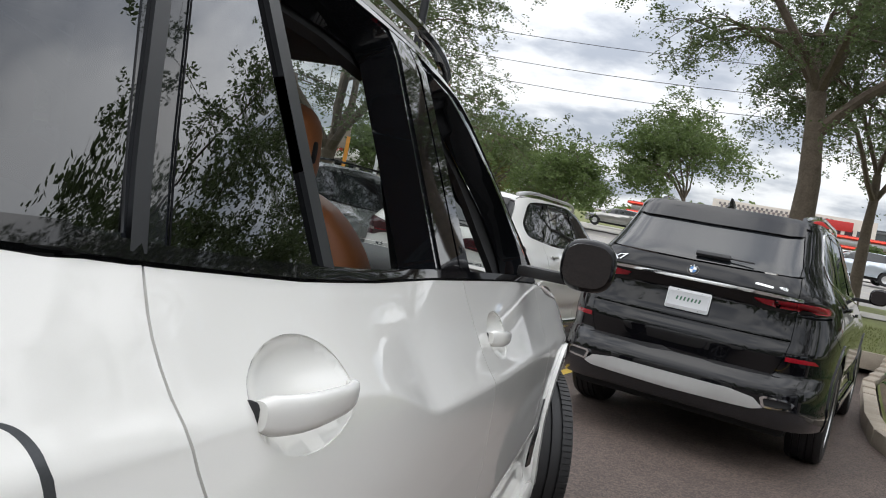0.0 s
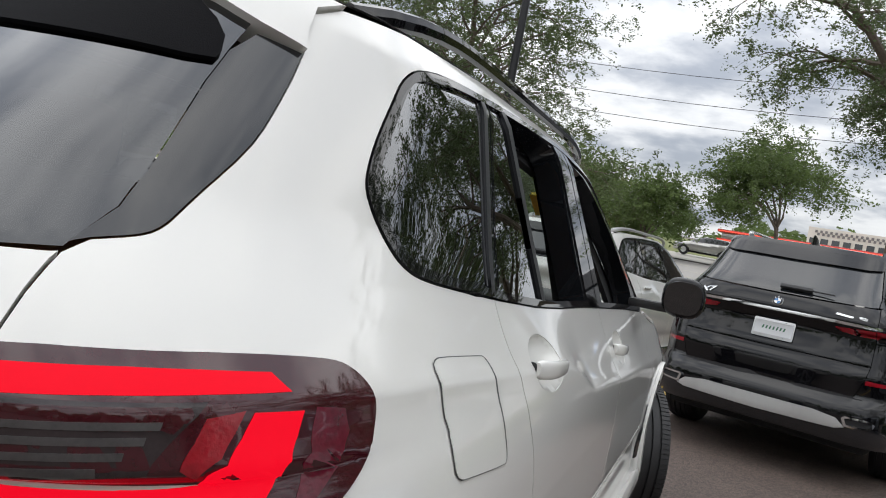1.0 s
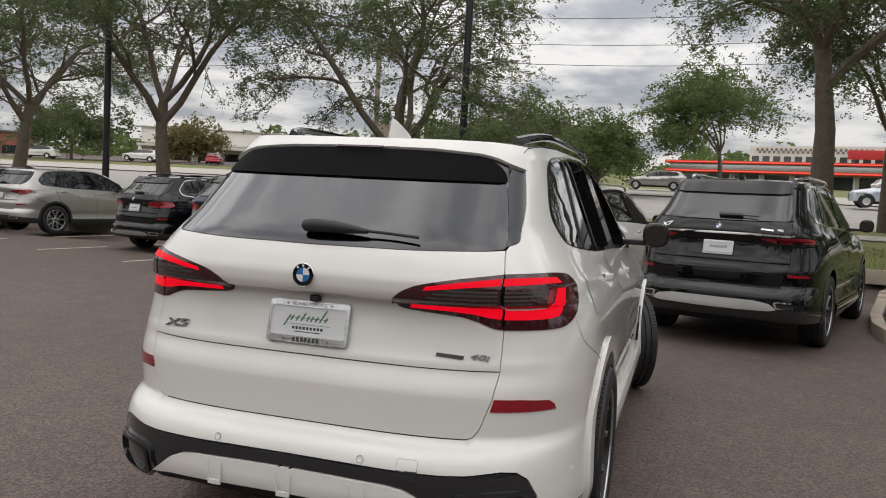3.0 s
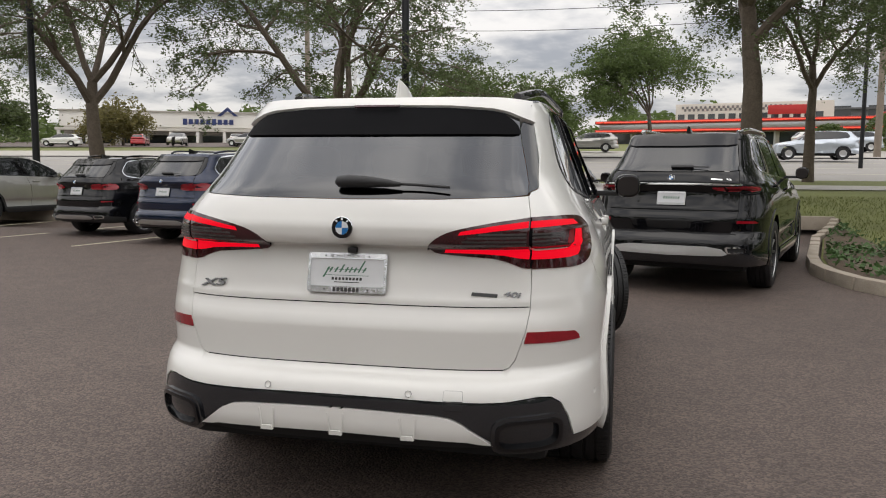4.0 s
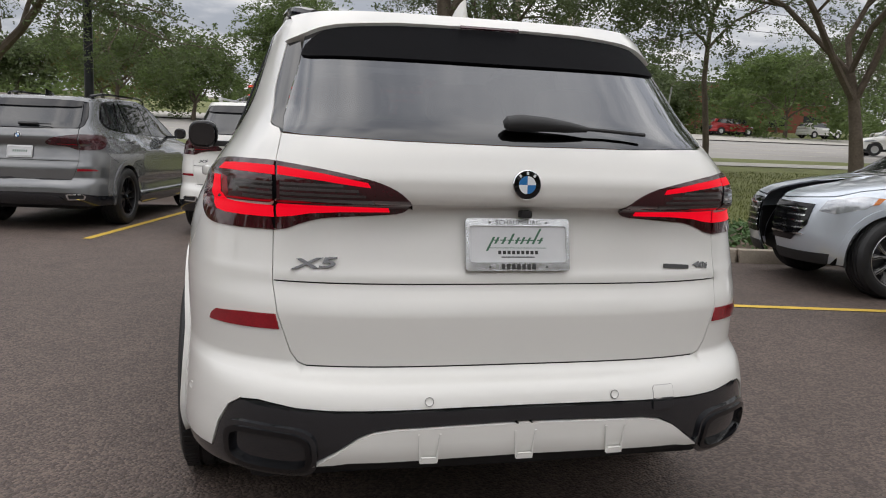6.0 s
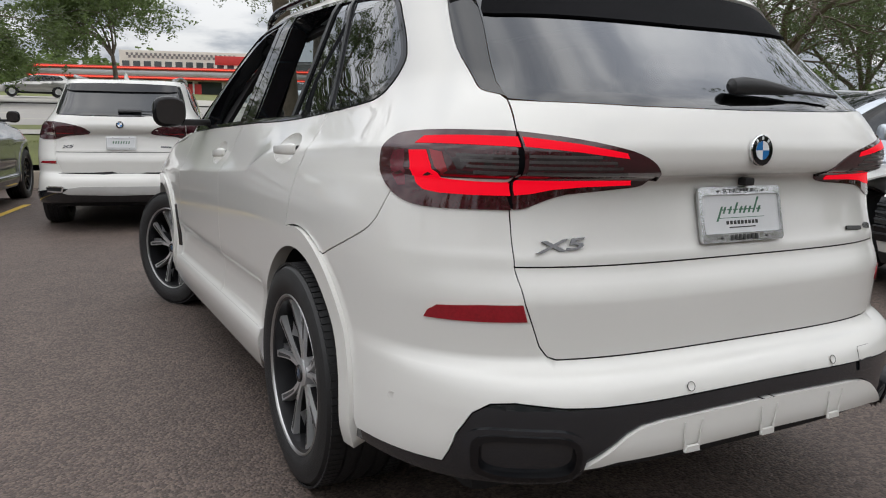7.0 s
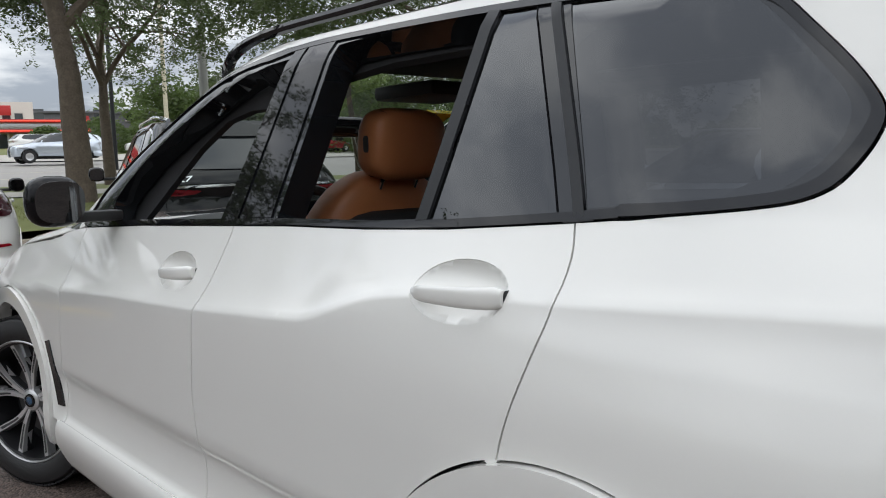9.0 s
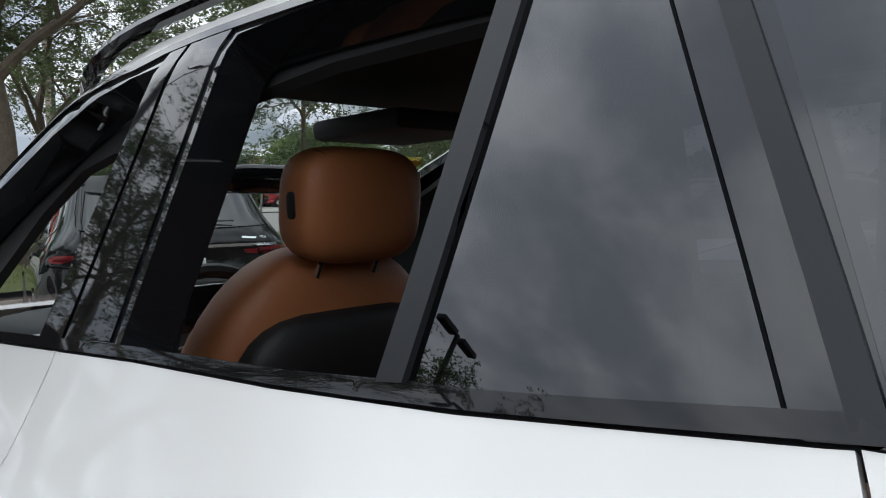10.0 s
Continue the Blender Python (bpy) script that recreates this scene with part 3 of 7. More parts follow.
        lo = [bm.verts.new(rot @ Vector((face - s * 0.016 + s * 0.02 * (r - 0.1) * 4 * 0.25, yy, r))) for r, yy in q]
        hi = [bm.verts.new(rot @ Vector((face - s * 0.045, yy, r))) for r, yy in q]
        bm.faces.new(lo), bm.faces.new(hi[::-1])
        for c in range(len(lo)):
            bm.faces.new((lo[c], lo[(c + 1) % len(lo)], hi[(c + 1) % len(lo)], hi[c]))
        part("spoke_web", bm, RIMDARK, rim_ob, flat=True)
    bm = bmesh.new()
    revolve(bm, [(0.050, face - s * 0.03), (0.046, face - s * 0.004), (0.036, face + s * 0.002), (0.001, face + s * 0.002)], 32, m)
    part("hub", bm, bright, rim_ob)
    bm = bmesh.new()
    revolve(bm, [(0.020, face), (0.018, face + s * 0.007), (0.013, face + s * 0.0085), (0.001, face + s * 0.009)], 28, m)
    part("hub_cap", bm, CAPBLUE if centre else GLOSS, rim_ob)
    bm = bmesh.new()
    revolve(bm, [(0.030, face + s * 0.003), (0.028, face + s * 0.008), (0.020, face + s * 0.0085), (0.020, face + s * 0.006)], 28, m)
    part("cap_ring", bm, GLOSS, rim_ob)
    bm = bmesh.new()
    revolve(bm, [(0.17, face - s * 0.075), (0.17, face - s * 0.10), (0.06, face - s * 0.10)], 40, m)
    revolve(bm, [(0.17, face - s * 0.075), (0.06, face - s * 0.072)], 40, m)
    part("brake_disc", bm, DISC, rim_ob)


def roundel(parent, m, r):
    """A round badge: dark ring, four quarters, chrome edge."""
    bm = bmesh.new()
    revolve(bm, [(r, 0), (r, 0.007), (r * 0.95, 0.009)], 40, m)
    base = part("emblem", bm, CHROME, parent, "round chrome-edged badge")
    bm = bmesh.new()
    revolve(bm, [(r * 0.96, 0.0075), (r * 0.60, 0.0085)], 40, m)
    part("ring", bm, GLOSS, base)
    for q in range(4):
        bm = bmesh.new()
        c = bm.verts.new(m @ Vector((0.0095, 0, 0)))
        pts = [bm.verts.new(m @ Vector((0.0095, r * 0.6 * math.cos(math.pi / 2 * q + math.pi / 2 * k / 8), r * 0.6 * math.sin(math.pi / 2 * q + math.pi / 2 * k / 8)))) for k in range(9)]
        for a, b in zip(pts, pts[1:]):
            bm.faces.new((c, a, b))
        part("quarter", bm, EBLUE if q in (0, 2) else EWHITE, base)
    # three pale marks on the ring's upper arc
    for a in (50, 90, 130):
        bm = bmesh.new()
        vs = box(bm, (0.0092, 0, r * 0.78), (0.001, r * 0.16, r * 0.20))
        bmesh.ops.rotate(bm, cent=(0, 0, 0), matrix=Matrix.Rotation(radians(a - 180), 3, "X"), verts=vs)
        bmesh.ops.transform(bm, matrix=m, verts=vs)
        part("mark", bm, EWHITE, base, flat=True)


def rounded(w, h, r, n=6):
    return [(sx * (w / 2 - r) + r * math.cos(a), sy * (h / 2 - r) + r * math.sin(a)) for sx, sy, a0 in ((1, 1, 0), (-1, 1, 90), (-1, -1, 180), (1, -1, 270)) for a in [radians(a0 + 90 * i / n) for i in range(n + 1)]]


def plate(parent, m, w=0.31, h=0.150, words=True):
    """A dealer's plate in a bright frame; m looks out of the car along its z, y up."""
    bm = bmesh.new()
    prism(bm, rounded(w - 0.02, h - 0.02, 0.006), 0.006, m)
    base = part("plate", bm, PLATEW, parent, "white dealer plate in a chrome frame")
    bm = bmesh.new()
    outer, inner = rounded(w, h, 0.012), [(x, y + 0.0015) for x, y in rounded(w - 0.022, h - 0.046, 0.008)]
    rings = [[bm.verts.new(m @ Vector((x, y, z))) for x, y in o] for o, z in ((outer, 0.0), (outer, 0.009), (inner, 0.011), (inner, 0.006))]
    for r0, r1 in zip(rings, rings[1:]):
        for i in range(len(r0)):
            j = (i + 1) % len(r0)
            bm.faces.new((r0[i], r0[j], r1[j], r1[i]))
    fr = part("frame", bm, PLATEC if words else BRUSHED, base, "chrome frame")
    for sx in (-1, 1):
        for yy in (h / 2 - 0.012, -h / 2 + 0.012):
            bm = bmesh.new()
            revolve(bm, [(0.0035, 0.009), (0.003, 0.013), (0.0001, 0.013)], 10, m @ Matrix.Translation((sx * 0.085, yy, 0)) @ Matrix.Rotation(-math.pi / 2, 4, "Y"))
            part("screw", bm, PRINT, fr)
    if words:
        lettering("lettering", "SCHAUMBURG", 0.0185, 0.0004, m @ Matrix.Translation((0, h / 2 - 0.0125, 0.0105)), PRINT, base, "dark capital letters", wide=1.1)

        def bar(x, y, bw, bh, material, slant=0.0):
            bm2 = bmesh.new()
            prism(bm2, [(x - bw / 2 - slant * bh / 2, y - bh / 2), (x + bw / 2 - slant * bh / 2, y - bh / 2), (x + bw / 2 + slant * bh / 2, y + bh / 2), (x - bw / 2 + slant * bh / 2, y + bh / 2)], 0.0012, m @ Matrix.Translation((0, 0, 0.0058)))
            part("print_bar", bm2, material, base, flat=True)
        for i, (x, bh, dy) in enumerate(((-0.082, 0.040, -0.010), (-0.063, 0.018, 0), (-0.042, 0.020, 0), (-0.020, 0.030, 0.005), (-0.002, 0.018, 0), (0.014, 0.020, 0), (0.032, 0.018, 0), (0.056, 0.044, 0.012), (0.068, 0.018, 0))):
            bar(x, 0.012 + dy, 0.0065, bh, PLATEG, 0.55)
        for x, bw in ((-0.066, 0.018), (-0.044, 0.018), (-0.022, 0.018), (0.0, 0.018), (0.022, 0.018), (0.044, 0.018), (0.066, 0.018)):
            bar(x, 0.013, bw, 0.003, PLATEG)
        bar(0, -0.009, 0.17, 0.0016, PLATEG)
        for x in np.linspace(-0.055, 0.055, 9):
            bar(x, -0.022, 0.009, 0.010, PRINT)
        bar(0, -0.035, 0.10, 0.003, PRINT)
        for x in np.linspace(-0.046, 0.046, 7):
            bm = bmesh.new()
            prism(bm, [(x - 0.005, -h / 2 + 0.005), (x + 0.005, -h / 2 + 0.005), (x + 0.005, -h / 2 + 0.020), (x - 0.005, -h / 2 + 0.020)], 0.0008, m @ Matrix.Translation((0, 0, 0.0108)))
            part("print_bar", bm, PRINT, base, flat=True)
    else:
        for x in np.linspace(-0.08, 0.08, 7):
            bm = bmesh.new()
            prism(bm, [(x - 0.008, -0.008), (x + 0.004, -0.008), (x + 0.010, 0.020), (x - 0.002, 0.020)], 0.001, m @ Matrix.Translation((0, 0, 0.0062)))
            part("print_bar", bm, PLATEG, base, flat=True)


def tail_pose(x, z, k=(1, 1, 1), lift=0.0):
    """A pose on the tail: its x to the right, y up the surface, z out of the car."""
    p = surf(float(ur(x, z)), z)
    e = 0.004
    u = float(ur(x, z)) or 1e-4
    a, b = (surf(u + e, z) - surf(u - e, z)) * k, (surf(u, z + e) - surf(u, z - e)) * k
    n = Vector(np.cross(a, b)).normalized()
    if n.y > 0:
        n = -n
    r = Vector((1, 0, 0))
    r = (r - n * r.dot(n)).normalized()
    m = Matrix((r, n.cross(r), n)).transposed().to_4x4()
    m.translation = Vector(p * np.array(k)) + n * lift
    return m


def door_mirror(parent, s, y=3.08, z=1.26, paint=None, k=1.0, x=0.985):
    bm = bmesh.new()
    puff(bm, (s * (x + 0.062), y, z), (0.172, 0.13, 0.165), 2.7, 16, Matrix.Rotation(radians(8 * s), 3, "Z"))
    shell = part("door_mirror", bm, paint or SHELL, parent)
    bm = bmesh.new()
    box(bm, (s * (x - 0.060), y + 0.02, z - 0.055), (0.18, 0.09, 0.035), 0.01)
    part("mirror_foot", bm, PLASTIC, shell)
    bm = bmesh.new()
    pts = [(0.072 * math.copysign(abs(math.cos(a)) ** 0.7, math.cos(a)), 0.066 * math.copysign(abs(math.sin(a)) ** 0.7, math.sin(a))) for a in np.linspace(0, 2 * math.pi, 28, endpoint=False)]
    prism(bm, pts, 0.006, pose(s * (x + 0.063), y - 0.070, z, 96, 0, 8 * s))
    part("mirror_glass", bm, MIRROR, shell, flat=True)
    return shell


roof_dip = smooth([0.5, 0.62, 0.80, 1.0, 1.4, 1.8, 4.0], [0.046, 0.040, 0.030, 0.018, 0.004, 0, 0])


def roof_sheet(parent, paint, k=(1, 1, 1), z0=1.698, rise=0.018, n=90, name="roof", open_top=None, drop=0.0, label=""):
    """The roof as rings that shrink from the body's top outline towards its long middle."""
    umax = S90 + float(fcentre(z0)) - YC + LF
    u = np.linspace(-umax, umax, n)
    edge = surf(u, z0)
    edge = surf(u, z0 - roof_dip(edge[:, 1]))
    edge[0, 0] = edge[-1, 0] = 0
    verts, faces, kk = [], [], np.array(k)
    rings = [1, 0.985, 0.96, 0.92, 0.86, 0.78, 0.68, 0.55, 0.4, 0.2, 0.0]
    for r in rings:
        c = np.stack([0 * u, np.clip(edge[:, 1], 1.15, 1.9), 0 * u + z0], -1)
        p = c + (edge - c) * r
        p[:, 2] = z0 - roof_dip(p[:, 1]) + rise * (1 - r ** 2.2) - drop
        verts += list(p * kk)
    for a in range(len(rings) - 1):
        for i in range(n - 1):
            faces.append((a * n + i, a * n + i + 1, (a + 1) * n + i + 1, (a + 1) * n + i))
    if open_top:
        vv = np.array(verts)
        mid = [vv[list(f)].mean(0) for f in faces]
        faces = [f for f, q in zip(faces, mid) if not (abs(q[0]) < open_top[0] and open_top[1] < q[1] < open_top[2])]
    return link(name, verts, faces, paint, parent, label)


def fin(parent, y, z, paint):
    bm = bmesh.new()
    rows = []
    for t, hw, h in ((0, 0.005, 0.0), (0.15, 0.020, 0.028), (0.45, 0.026, 0.058), (0.62, 0.020, 0.075), (0.70, 0.006, 0.082)):
        yy = y + 0.26 - t * 0.37
        rows.append([bm.verts.new((-hw * 1.5, yy, z - 0.02)), bm.verts.new((-hw * 0.5, yy, z + h)), bm.verts.new((hw * 0.5, yy, z + h)), bm.verts.new((hw * 1.5, yy, z - 0.02))])
    for a, b in zip(rows, rows[1:]):
        for i in range(3):
            bm.faces.new((a[i], a[i + 1], b[i + 1], b[i]))
    bm.faces.new(rows[-1])
    part("antenna_fin", bm, paint, parent)


def roof_rail(parent, s, material, k=(1, 1, 1), x=0.612, y0=0.96, y1=2.86, z=1.692):
    bm = bmesh.new()
    pts = []
    for t in np.linspace(0, 1, 26):
        yy = y0 + (y1 - y0) * t
        end = abs(2 * t - 1)
        zz = z + 0.050 * (1 - end ** 6) - 0.50 * max(0, t - 0.72) ** 2
        pts.append((s * (x - 0.085 * end ** 7) * k[0], yy * k[1], zz * k[2]))
    tube(bm, pts, [0.015 + 0.007 * abs(2 * t - 1) ** 4 for t in np.linspace(0, 1, 26)], 8)
    part("roof_rail", bm, material, parent)


# ---- the white car that the walk goes round ----
HANDLES = ((1.262, 1.488, 1.116, -2), (2.412, 2.632, 1.060, -4))


def hero():
    car = tagged(new("suv"), "white sport utility car, red tail lamps lit, side windows down", "car")
    S, T = side, tail

    def panel(name, loops, material=WHITE, label="", **kw):
        kw.setdefault("gap", 0.0020)
        return sheet(name, loops, surf, material, car, label=label, **kw)

    def both(name, loops, material=WHITE, label="", parent=None, **kw):
        kw.setdefault("gap", 0.0020)
        a = sheet(name, loops, surf, material, parent or car, label=label, **kw)
        if kw.get("lines"):
            kw["lines"] = [other(q) for q in kw["lines"]]
        b = sheet(name, [other(q) for q in loops], surf, material, parent or car, label=label, **kw)
        return a, b

    # dark shell under the seams
    arch_r, arch_f = arc(HUB_R, HUB_Z, 0.47, 180, 0), arc(HUB_F, HUB_Z, 0.47, 180, 0)
    shell = [(0.0, 0.34)] + S([(0.45, 0.36)]) + S([(max(y, 0.5), max(z, 0.30)) for y, z in arch_r]) + S([(max(y, 0.5), max(z, 0.30)) for y, z in arch_f]) + [(5.5, 0.34), (5.5, 0.72)] + S([(4.4, 0.74), (3.6, 0.80), (3.3, 1.10), (3.0, 1.15), (2.0, 1.17), (1.2, 1.22), (0.62, 1.25)]) + T([(0.5, 1.24), (0.0, 1.235)])
    both("inner_shell", [shell], LINER, off=-0.028, thick=0, step=0.06, gap=0)
    # tail
    upper = panel("upper_tailgate", [across(T([(0, 0.868), (0.3, 0.868), (0.681, 0.868), (0.679, 1.0), (0.673, 1.2), (0.657, 1.272), (0.60, 1.268), (0.35, 1.260), (0, 1.257)]))], step=0.022, lines=[T([(-0.34, z), (0.34, z)], 0.02) for z in (1.070, 1.080, 1.086, 1.092, 1.104)], label="white upper tailgate")
    lower = panel("lower_tailgate", [across(T([(0, 0.640), (0.3, 0.640), (0.590, 0.640), (0.612, 0.648), (0.632, 0.675), (0.668, 0.78), (0.681, 0.868), (0.3, 0.868), (0, 0.868)]))], step=0.024, lines=[T([(-0.64, z), (0.64, z)], 0.02) for z in (0.776, 0.786, 0.796, 0.806)])
    wrap = T([(0.590, 0.640), (0.612, 0.648), (0.632, 0.675), (0.668, 0.78), (0.681, 0.868), (0.679, 1.03)])
    under_lamp = S([(0.34, 1.03), (0.43, 1.04)])
    down = S(BUMPER_SEAM[::-1]) + S([q for q in arc(HUB_R, HUB_Z, 0.497, 115, 178, 14)]) + S([(0.60, 0.37)])
    bump = T([(0, 0.640), (0.3, 0.640)]) + wrap + under_lamp + down + T(TRIM_TOP[::-1])
    panel("rear_bumper", [across(bump)], step=0.024, label="white rear bumper")
    trim = T(TRIM_TOP) + S([(0.47, 0.372), (0.60, 0.372), (0.62, 0.335)]) + T([(0.80, 0.335), (0.60, 0.345), (0.585, 0.386)]) + T(SKID_TOP[::-1])
    dark = panel("bumper_trim", [across(trim)], SATIN, off=-0.004, step=0.024, label="dark grey lower bumper trim")
    skid = panel("skid_plate", [across(T(SKID_TOP) + T([(0.52, 0.392), (0.48, 0.400), (0.2, 0.408), (0, 0.410)]))], off=0.006, thick=0.03, step=0.024, label="white skid plate with three ribs")
    for x in (-0.27, 0.0, 0.27):
        bm = bmesh.new()
        m = tail_pose(x, 0.443, lift=0.008)
        for sx in (-1, 1):
            prism(bm, [(sx * 0.032, 0.042), (sx * 0.027, 0.042), (sx * 0.020, -0.030), (sx * 0.025, -0.040)], 0.004, m)
        prism(bm, [(-0.024, -0.040), (0.024, -0.040), (0.019, -0.024), (-0.019, -0.024)], 0.008, m)
        part("rib", bm, WHITE, skid, flat=True)
    # exhaust surrounds
    for s in (1, -1):
        def flip(q):
            return q if s > 0 else other(q)
        def ring_of(c, w, h, n=36):
            return [(c[0] + w * math.copysign(abs(math.cos(q)) ** 0.5, math.cos(q)) + 0.12 * h * math.sin(q), c[1] + h * math.copysign(abs(math.sin(q)) ** 0.55, math.sin(q))) for q in np.linspace(0, 2 * math.pi, n, endpoint=False)]
        outer, lip_, inner = [T(ring_of((0.690, 0.421), w, h)) for w, h in ((0.126, 0.071), (0.112, 0.058), (0.098, 0.045))]
        cu, cz = float(ur(0.690, 0.421)), 0.421

        def bowl(u, z):
            p = surf(u, z)
            d = np.clip(1 - np.maximum(abs(abs(u) - cu) / 0.115, abs(z - cz) / 0.047) ** 1.7, 0, 1)
            p[..., 1] += 0.085 * d + 0.010
            return p
        ex = sheet("exhaust_surround", [flip(outer), flip(lip_)], surf, SATIN, dark, off=0.006, thick=0.03, step=0.014)
        sheet("exhaust_lip", [flip(lip_), flip(inner)], surf, GLOSS, ex, off=0.012, thick=0.04, step=0.012)
        sheet("exhaust_mouth", [flip(inner)], bowl, GLOSS, ex, thick=0, step=0.012, gap=-0.002)
    # tail lamps
    gate = LAMP["gate"]
    for s in (1, -1):
        def flip(q):
            return q if s > 0 else other(q)
        lamp = sheet("tail_lamp", [flip(T(curved(gate[:6], 3) + curved(gate[6:] + gate[:1], 3)[:-1]))], surf, LENS, car, off=0.004, thick=0.016, gap=0.0012, step=0.014, label="smoked red lens with lit red strips")
        sheet("lens", [flip(T([(0.674, 1.195), (0.70, 1.1965)]) + S(LAMP_BODY) + T([(0.70, 1.003), (0.674, 1.003)]))], surf, LENS, lamp, off=0.004, thick=0.016, gap=0.0012, step=0.014)
        sheet("light_strip", [flip(T([(0.428, 1.133), (0.436, 1.146), (0.55, 1.165), (0.668, 1.180), (0.668, 1.158), (0.55, 1.147)]))], surf, GLOW, lamp, off=0.0052, thick=0.003, step=0.012)
        sheet("light_strip", [flip(T([(0.676, 1.157), (0.676, 1.180), (0.75, 1.182)]) + S([(0.38, 1.181), (0.452, 1.178), (0.470, 1.160), (0.38, 1.161)]) + T([(0.75, 1.160)]))], surf, GLOW, lamp, off=0.0052, thick=0.003, step=0.012)
        sheet("light_strip", [flip(T([(0.366, 1.063), (0.370, 1.078), (0.55, 1.080), (0.668, 1.082), (0.668, 1.040), (0.63, 1.044), (0.58, 1.054), (0.50, 1.060)]))], surf, GLOW, lamp, off=0.0052, thick=0.003, step=0.012)
        sheet("light_strip", [flip(T([(0.676, 1.039), (0.676, 1.082), (0.75, 1.083)]) + S([(0.375, 1.080), (0.392, 1.098), (0.420, 1.145), (0.481, 1.143), (0.462, 1.095), (0.438, 1.060), (0.416, 1.047), (0.375, 1.041)]) + T([(0.75, 1.039)]))], surf, GLOW, lamp, off=0.0052, thick=0.003, step=0.012)
        sheet("lens_joint", [flip(T([(0.664, 1.008), (0.664, 1.192), (0.684, 1.193), (0.684, 1.007)]))], surf, MATT, lamp, off=0.0015, thick=0, step=0.02)
        # dim inner face of the hook and the unlit marker lamp outside it
        sheet("lamp_face", [flip(S([(0.350, 1.097), (0.372, 1.142), (0.410, 1.147), (0.386, 1.105), (0.368, 1.089)]))], surf, LENSRED, lamp, off=0.0050, thick=0.002, step=0.012)
        sheet("marker_lamp", [flip(S([(0.500, 1.145), (0.545, 1.140), (0.552, 1.115), (0.525, 1.075), (0.495, 1.052), (0.470, 1.055), (0.490, 1.100)]))], surf, MARKER, lamp, off=0.0044, thick=0.001, step=0.014)
        for z0, xa, xb in ((1.094, 0.42, 0.760), (1.107, 0.44, 0.772), (1.120, 0.46, 0.780), (1.133, 0.50, 0.785)):
            for x0, x1 in ((xa, 0.662), (0.682, xb)):
                sheet("inlay_slat", [flip(T([(x0, z0), (x0, z0 + 0.006), (x1, z0 + 0.007), (x1, z0)]))], surf, SLAT, lamp, off=0.0050, thick=0.002, step=0.03)
        sheet("inlay", [flip(T([(0.41, 1.090), (0.50, 1.146), (0.662, 1.156), (0.662, 1.090)]))], surf, INLAY, lamp, off=0.0044, thick=0.001, step=0.03)
        sheet("inlay", [flip(T([(0.682, 1.090), (0.682, 1.155), (0.800, 1.155), (0.785, 1.094)]))], surf, INLAY, lamp, off=0.0044, thick=0.001, step=0.03)
        sheet("reflector", [flip(T([(0.662, 0.738), (0.673, 0.780), (0.76, 0.777), (0.834, 0.768), (0.848, 0.752), (0.853, 0.733), (0.76, 0.735)]))], surf, LENSRED, car, off=0.004, thick=0.01, step=0.03, label="red reflector")
    # glass of the tail
    hatch = T([(0, 1.259), (0.35, 1.262), (0.60, 1.270), (0.655, 1.277)]) + T([(0.651, 1.32), (0.627, 1.40), (0.602, 1.48), (0.590, 1.53), (0.575, 1.612)]) + T([(0.3, 1.622), (0, 1.624)])
    panel("rear_window", [across(hatch)], TINT, off=-0.003, thick=0.0, step=0.03, gap=0.0, label="dark tinted rear window")
    both("corner_glass", [T([(0.654, 1.281)]) + S(HATCH_INNER) + T([(0.594, 1.565), (0.591, 1.53), (0.603, 1.48), (0.628, 1.40), (0.652, 1.32)])], BLACKG, step=0.02, off=-0.0022, thick=0.0, gap=0.0004)
    band = T([(0, 1.500), (0.35, 1.501), (0.57, 1.503), (0.592, 1.507), (0.590, 1.520), (0.578, 1.545), (0.556, 1.568), (0.515, 1.596), (0.44, 1.607), (0.3, 1.616), (0, 1.622)])
    panel("spoiler_underside", [across(band)], MATT, off=0.004, thick=0.008, step=0.03)
    lip = T([(0, 1.622), (0.3, 1.618), (0.48, 1.606), (0.535, 1.594), (0.592, 1.571), (0.628, 1.558)]) + S([(0.683, 1.556), (0.70, 1.59), (0.73, 1.625), (0.80, 1.653)]) + T([(0.50, 1.659), (0, 1.659)])
    panel("spoiler", [across(lip)], WHITE, off=0.010, thick=0.05, step=0.03)
    panel("third_brake_lamp", [across(T([(0, 1.607), (0.10, 1.607), (0.10, 1.618), (0, 1.618)]))], LENS, off=0.020, thick=0.005, step=0.03)
    # sides
    loop = S(BUMPER_SEAM) + T([(0.679, 1.03), (0.673, 1.2), (0.658, 1.272)]) + S(HATCH_SIDE) + S(ROOF_LINE) + S(WINDOWS[:1]) + S(WINDOWS_OVER[::-1]) + S(REAR_SEAM[1:]) + S(arc(HUB_R, HUB_Z, 0.502, 72, 116, 10))
    ridge = [(float(us(y, float(crease(y)))), float(crease(y)) + d) for d in (0.0,) for y in np.arange(0.45, 3.6, 0.02)]
    rails = [ridge, [(u, z + 0.012) for u, z in ridge], [(u, z - 0.010) for u, z in ridge]]
    cups = [S([((y0 + y1) / 2 + (y1 - y0) * 0.50 * math.cos(a), z0 + 0.004 + 0.052 * math.sin(a)) for a in np.linspace(0, 2 * math.pi, 48, endpoint=False)]) for y0, y1, z0, _ in HANDLES]
    both("side_panel", [loop], lines=rails, step=0.026, label="white rear wing and roof side")
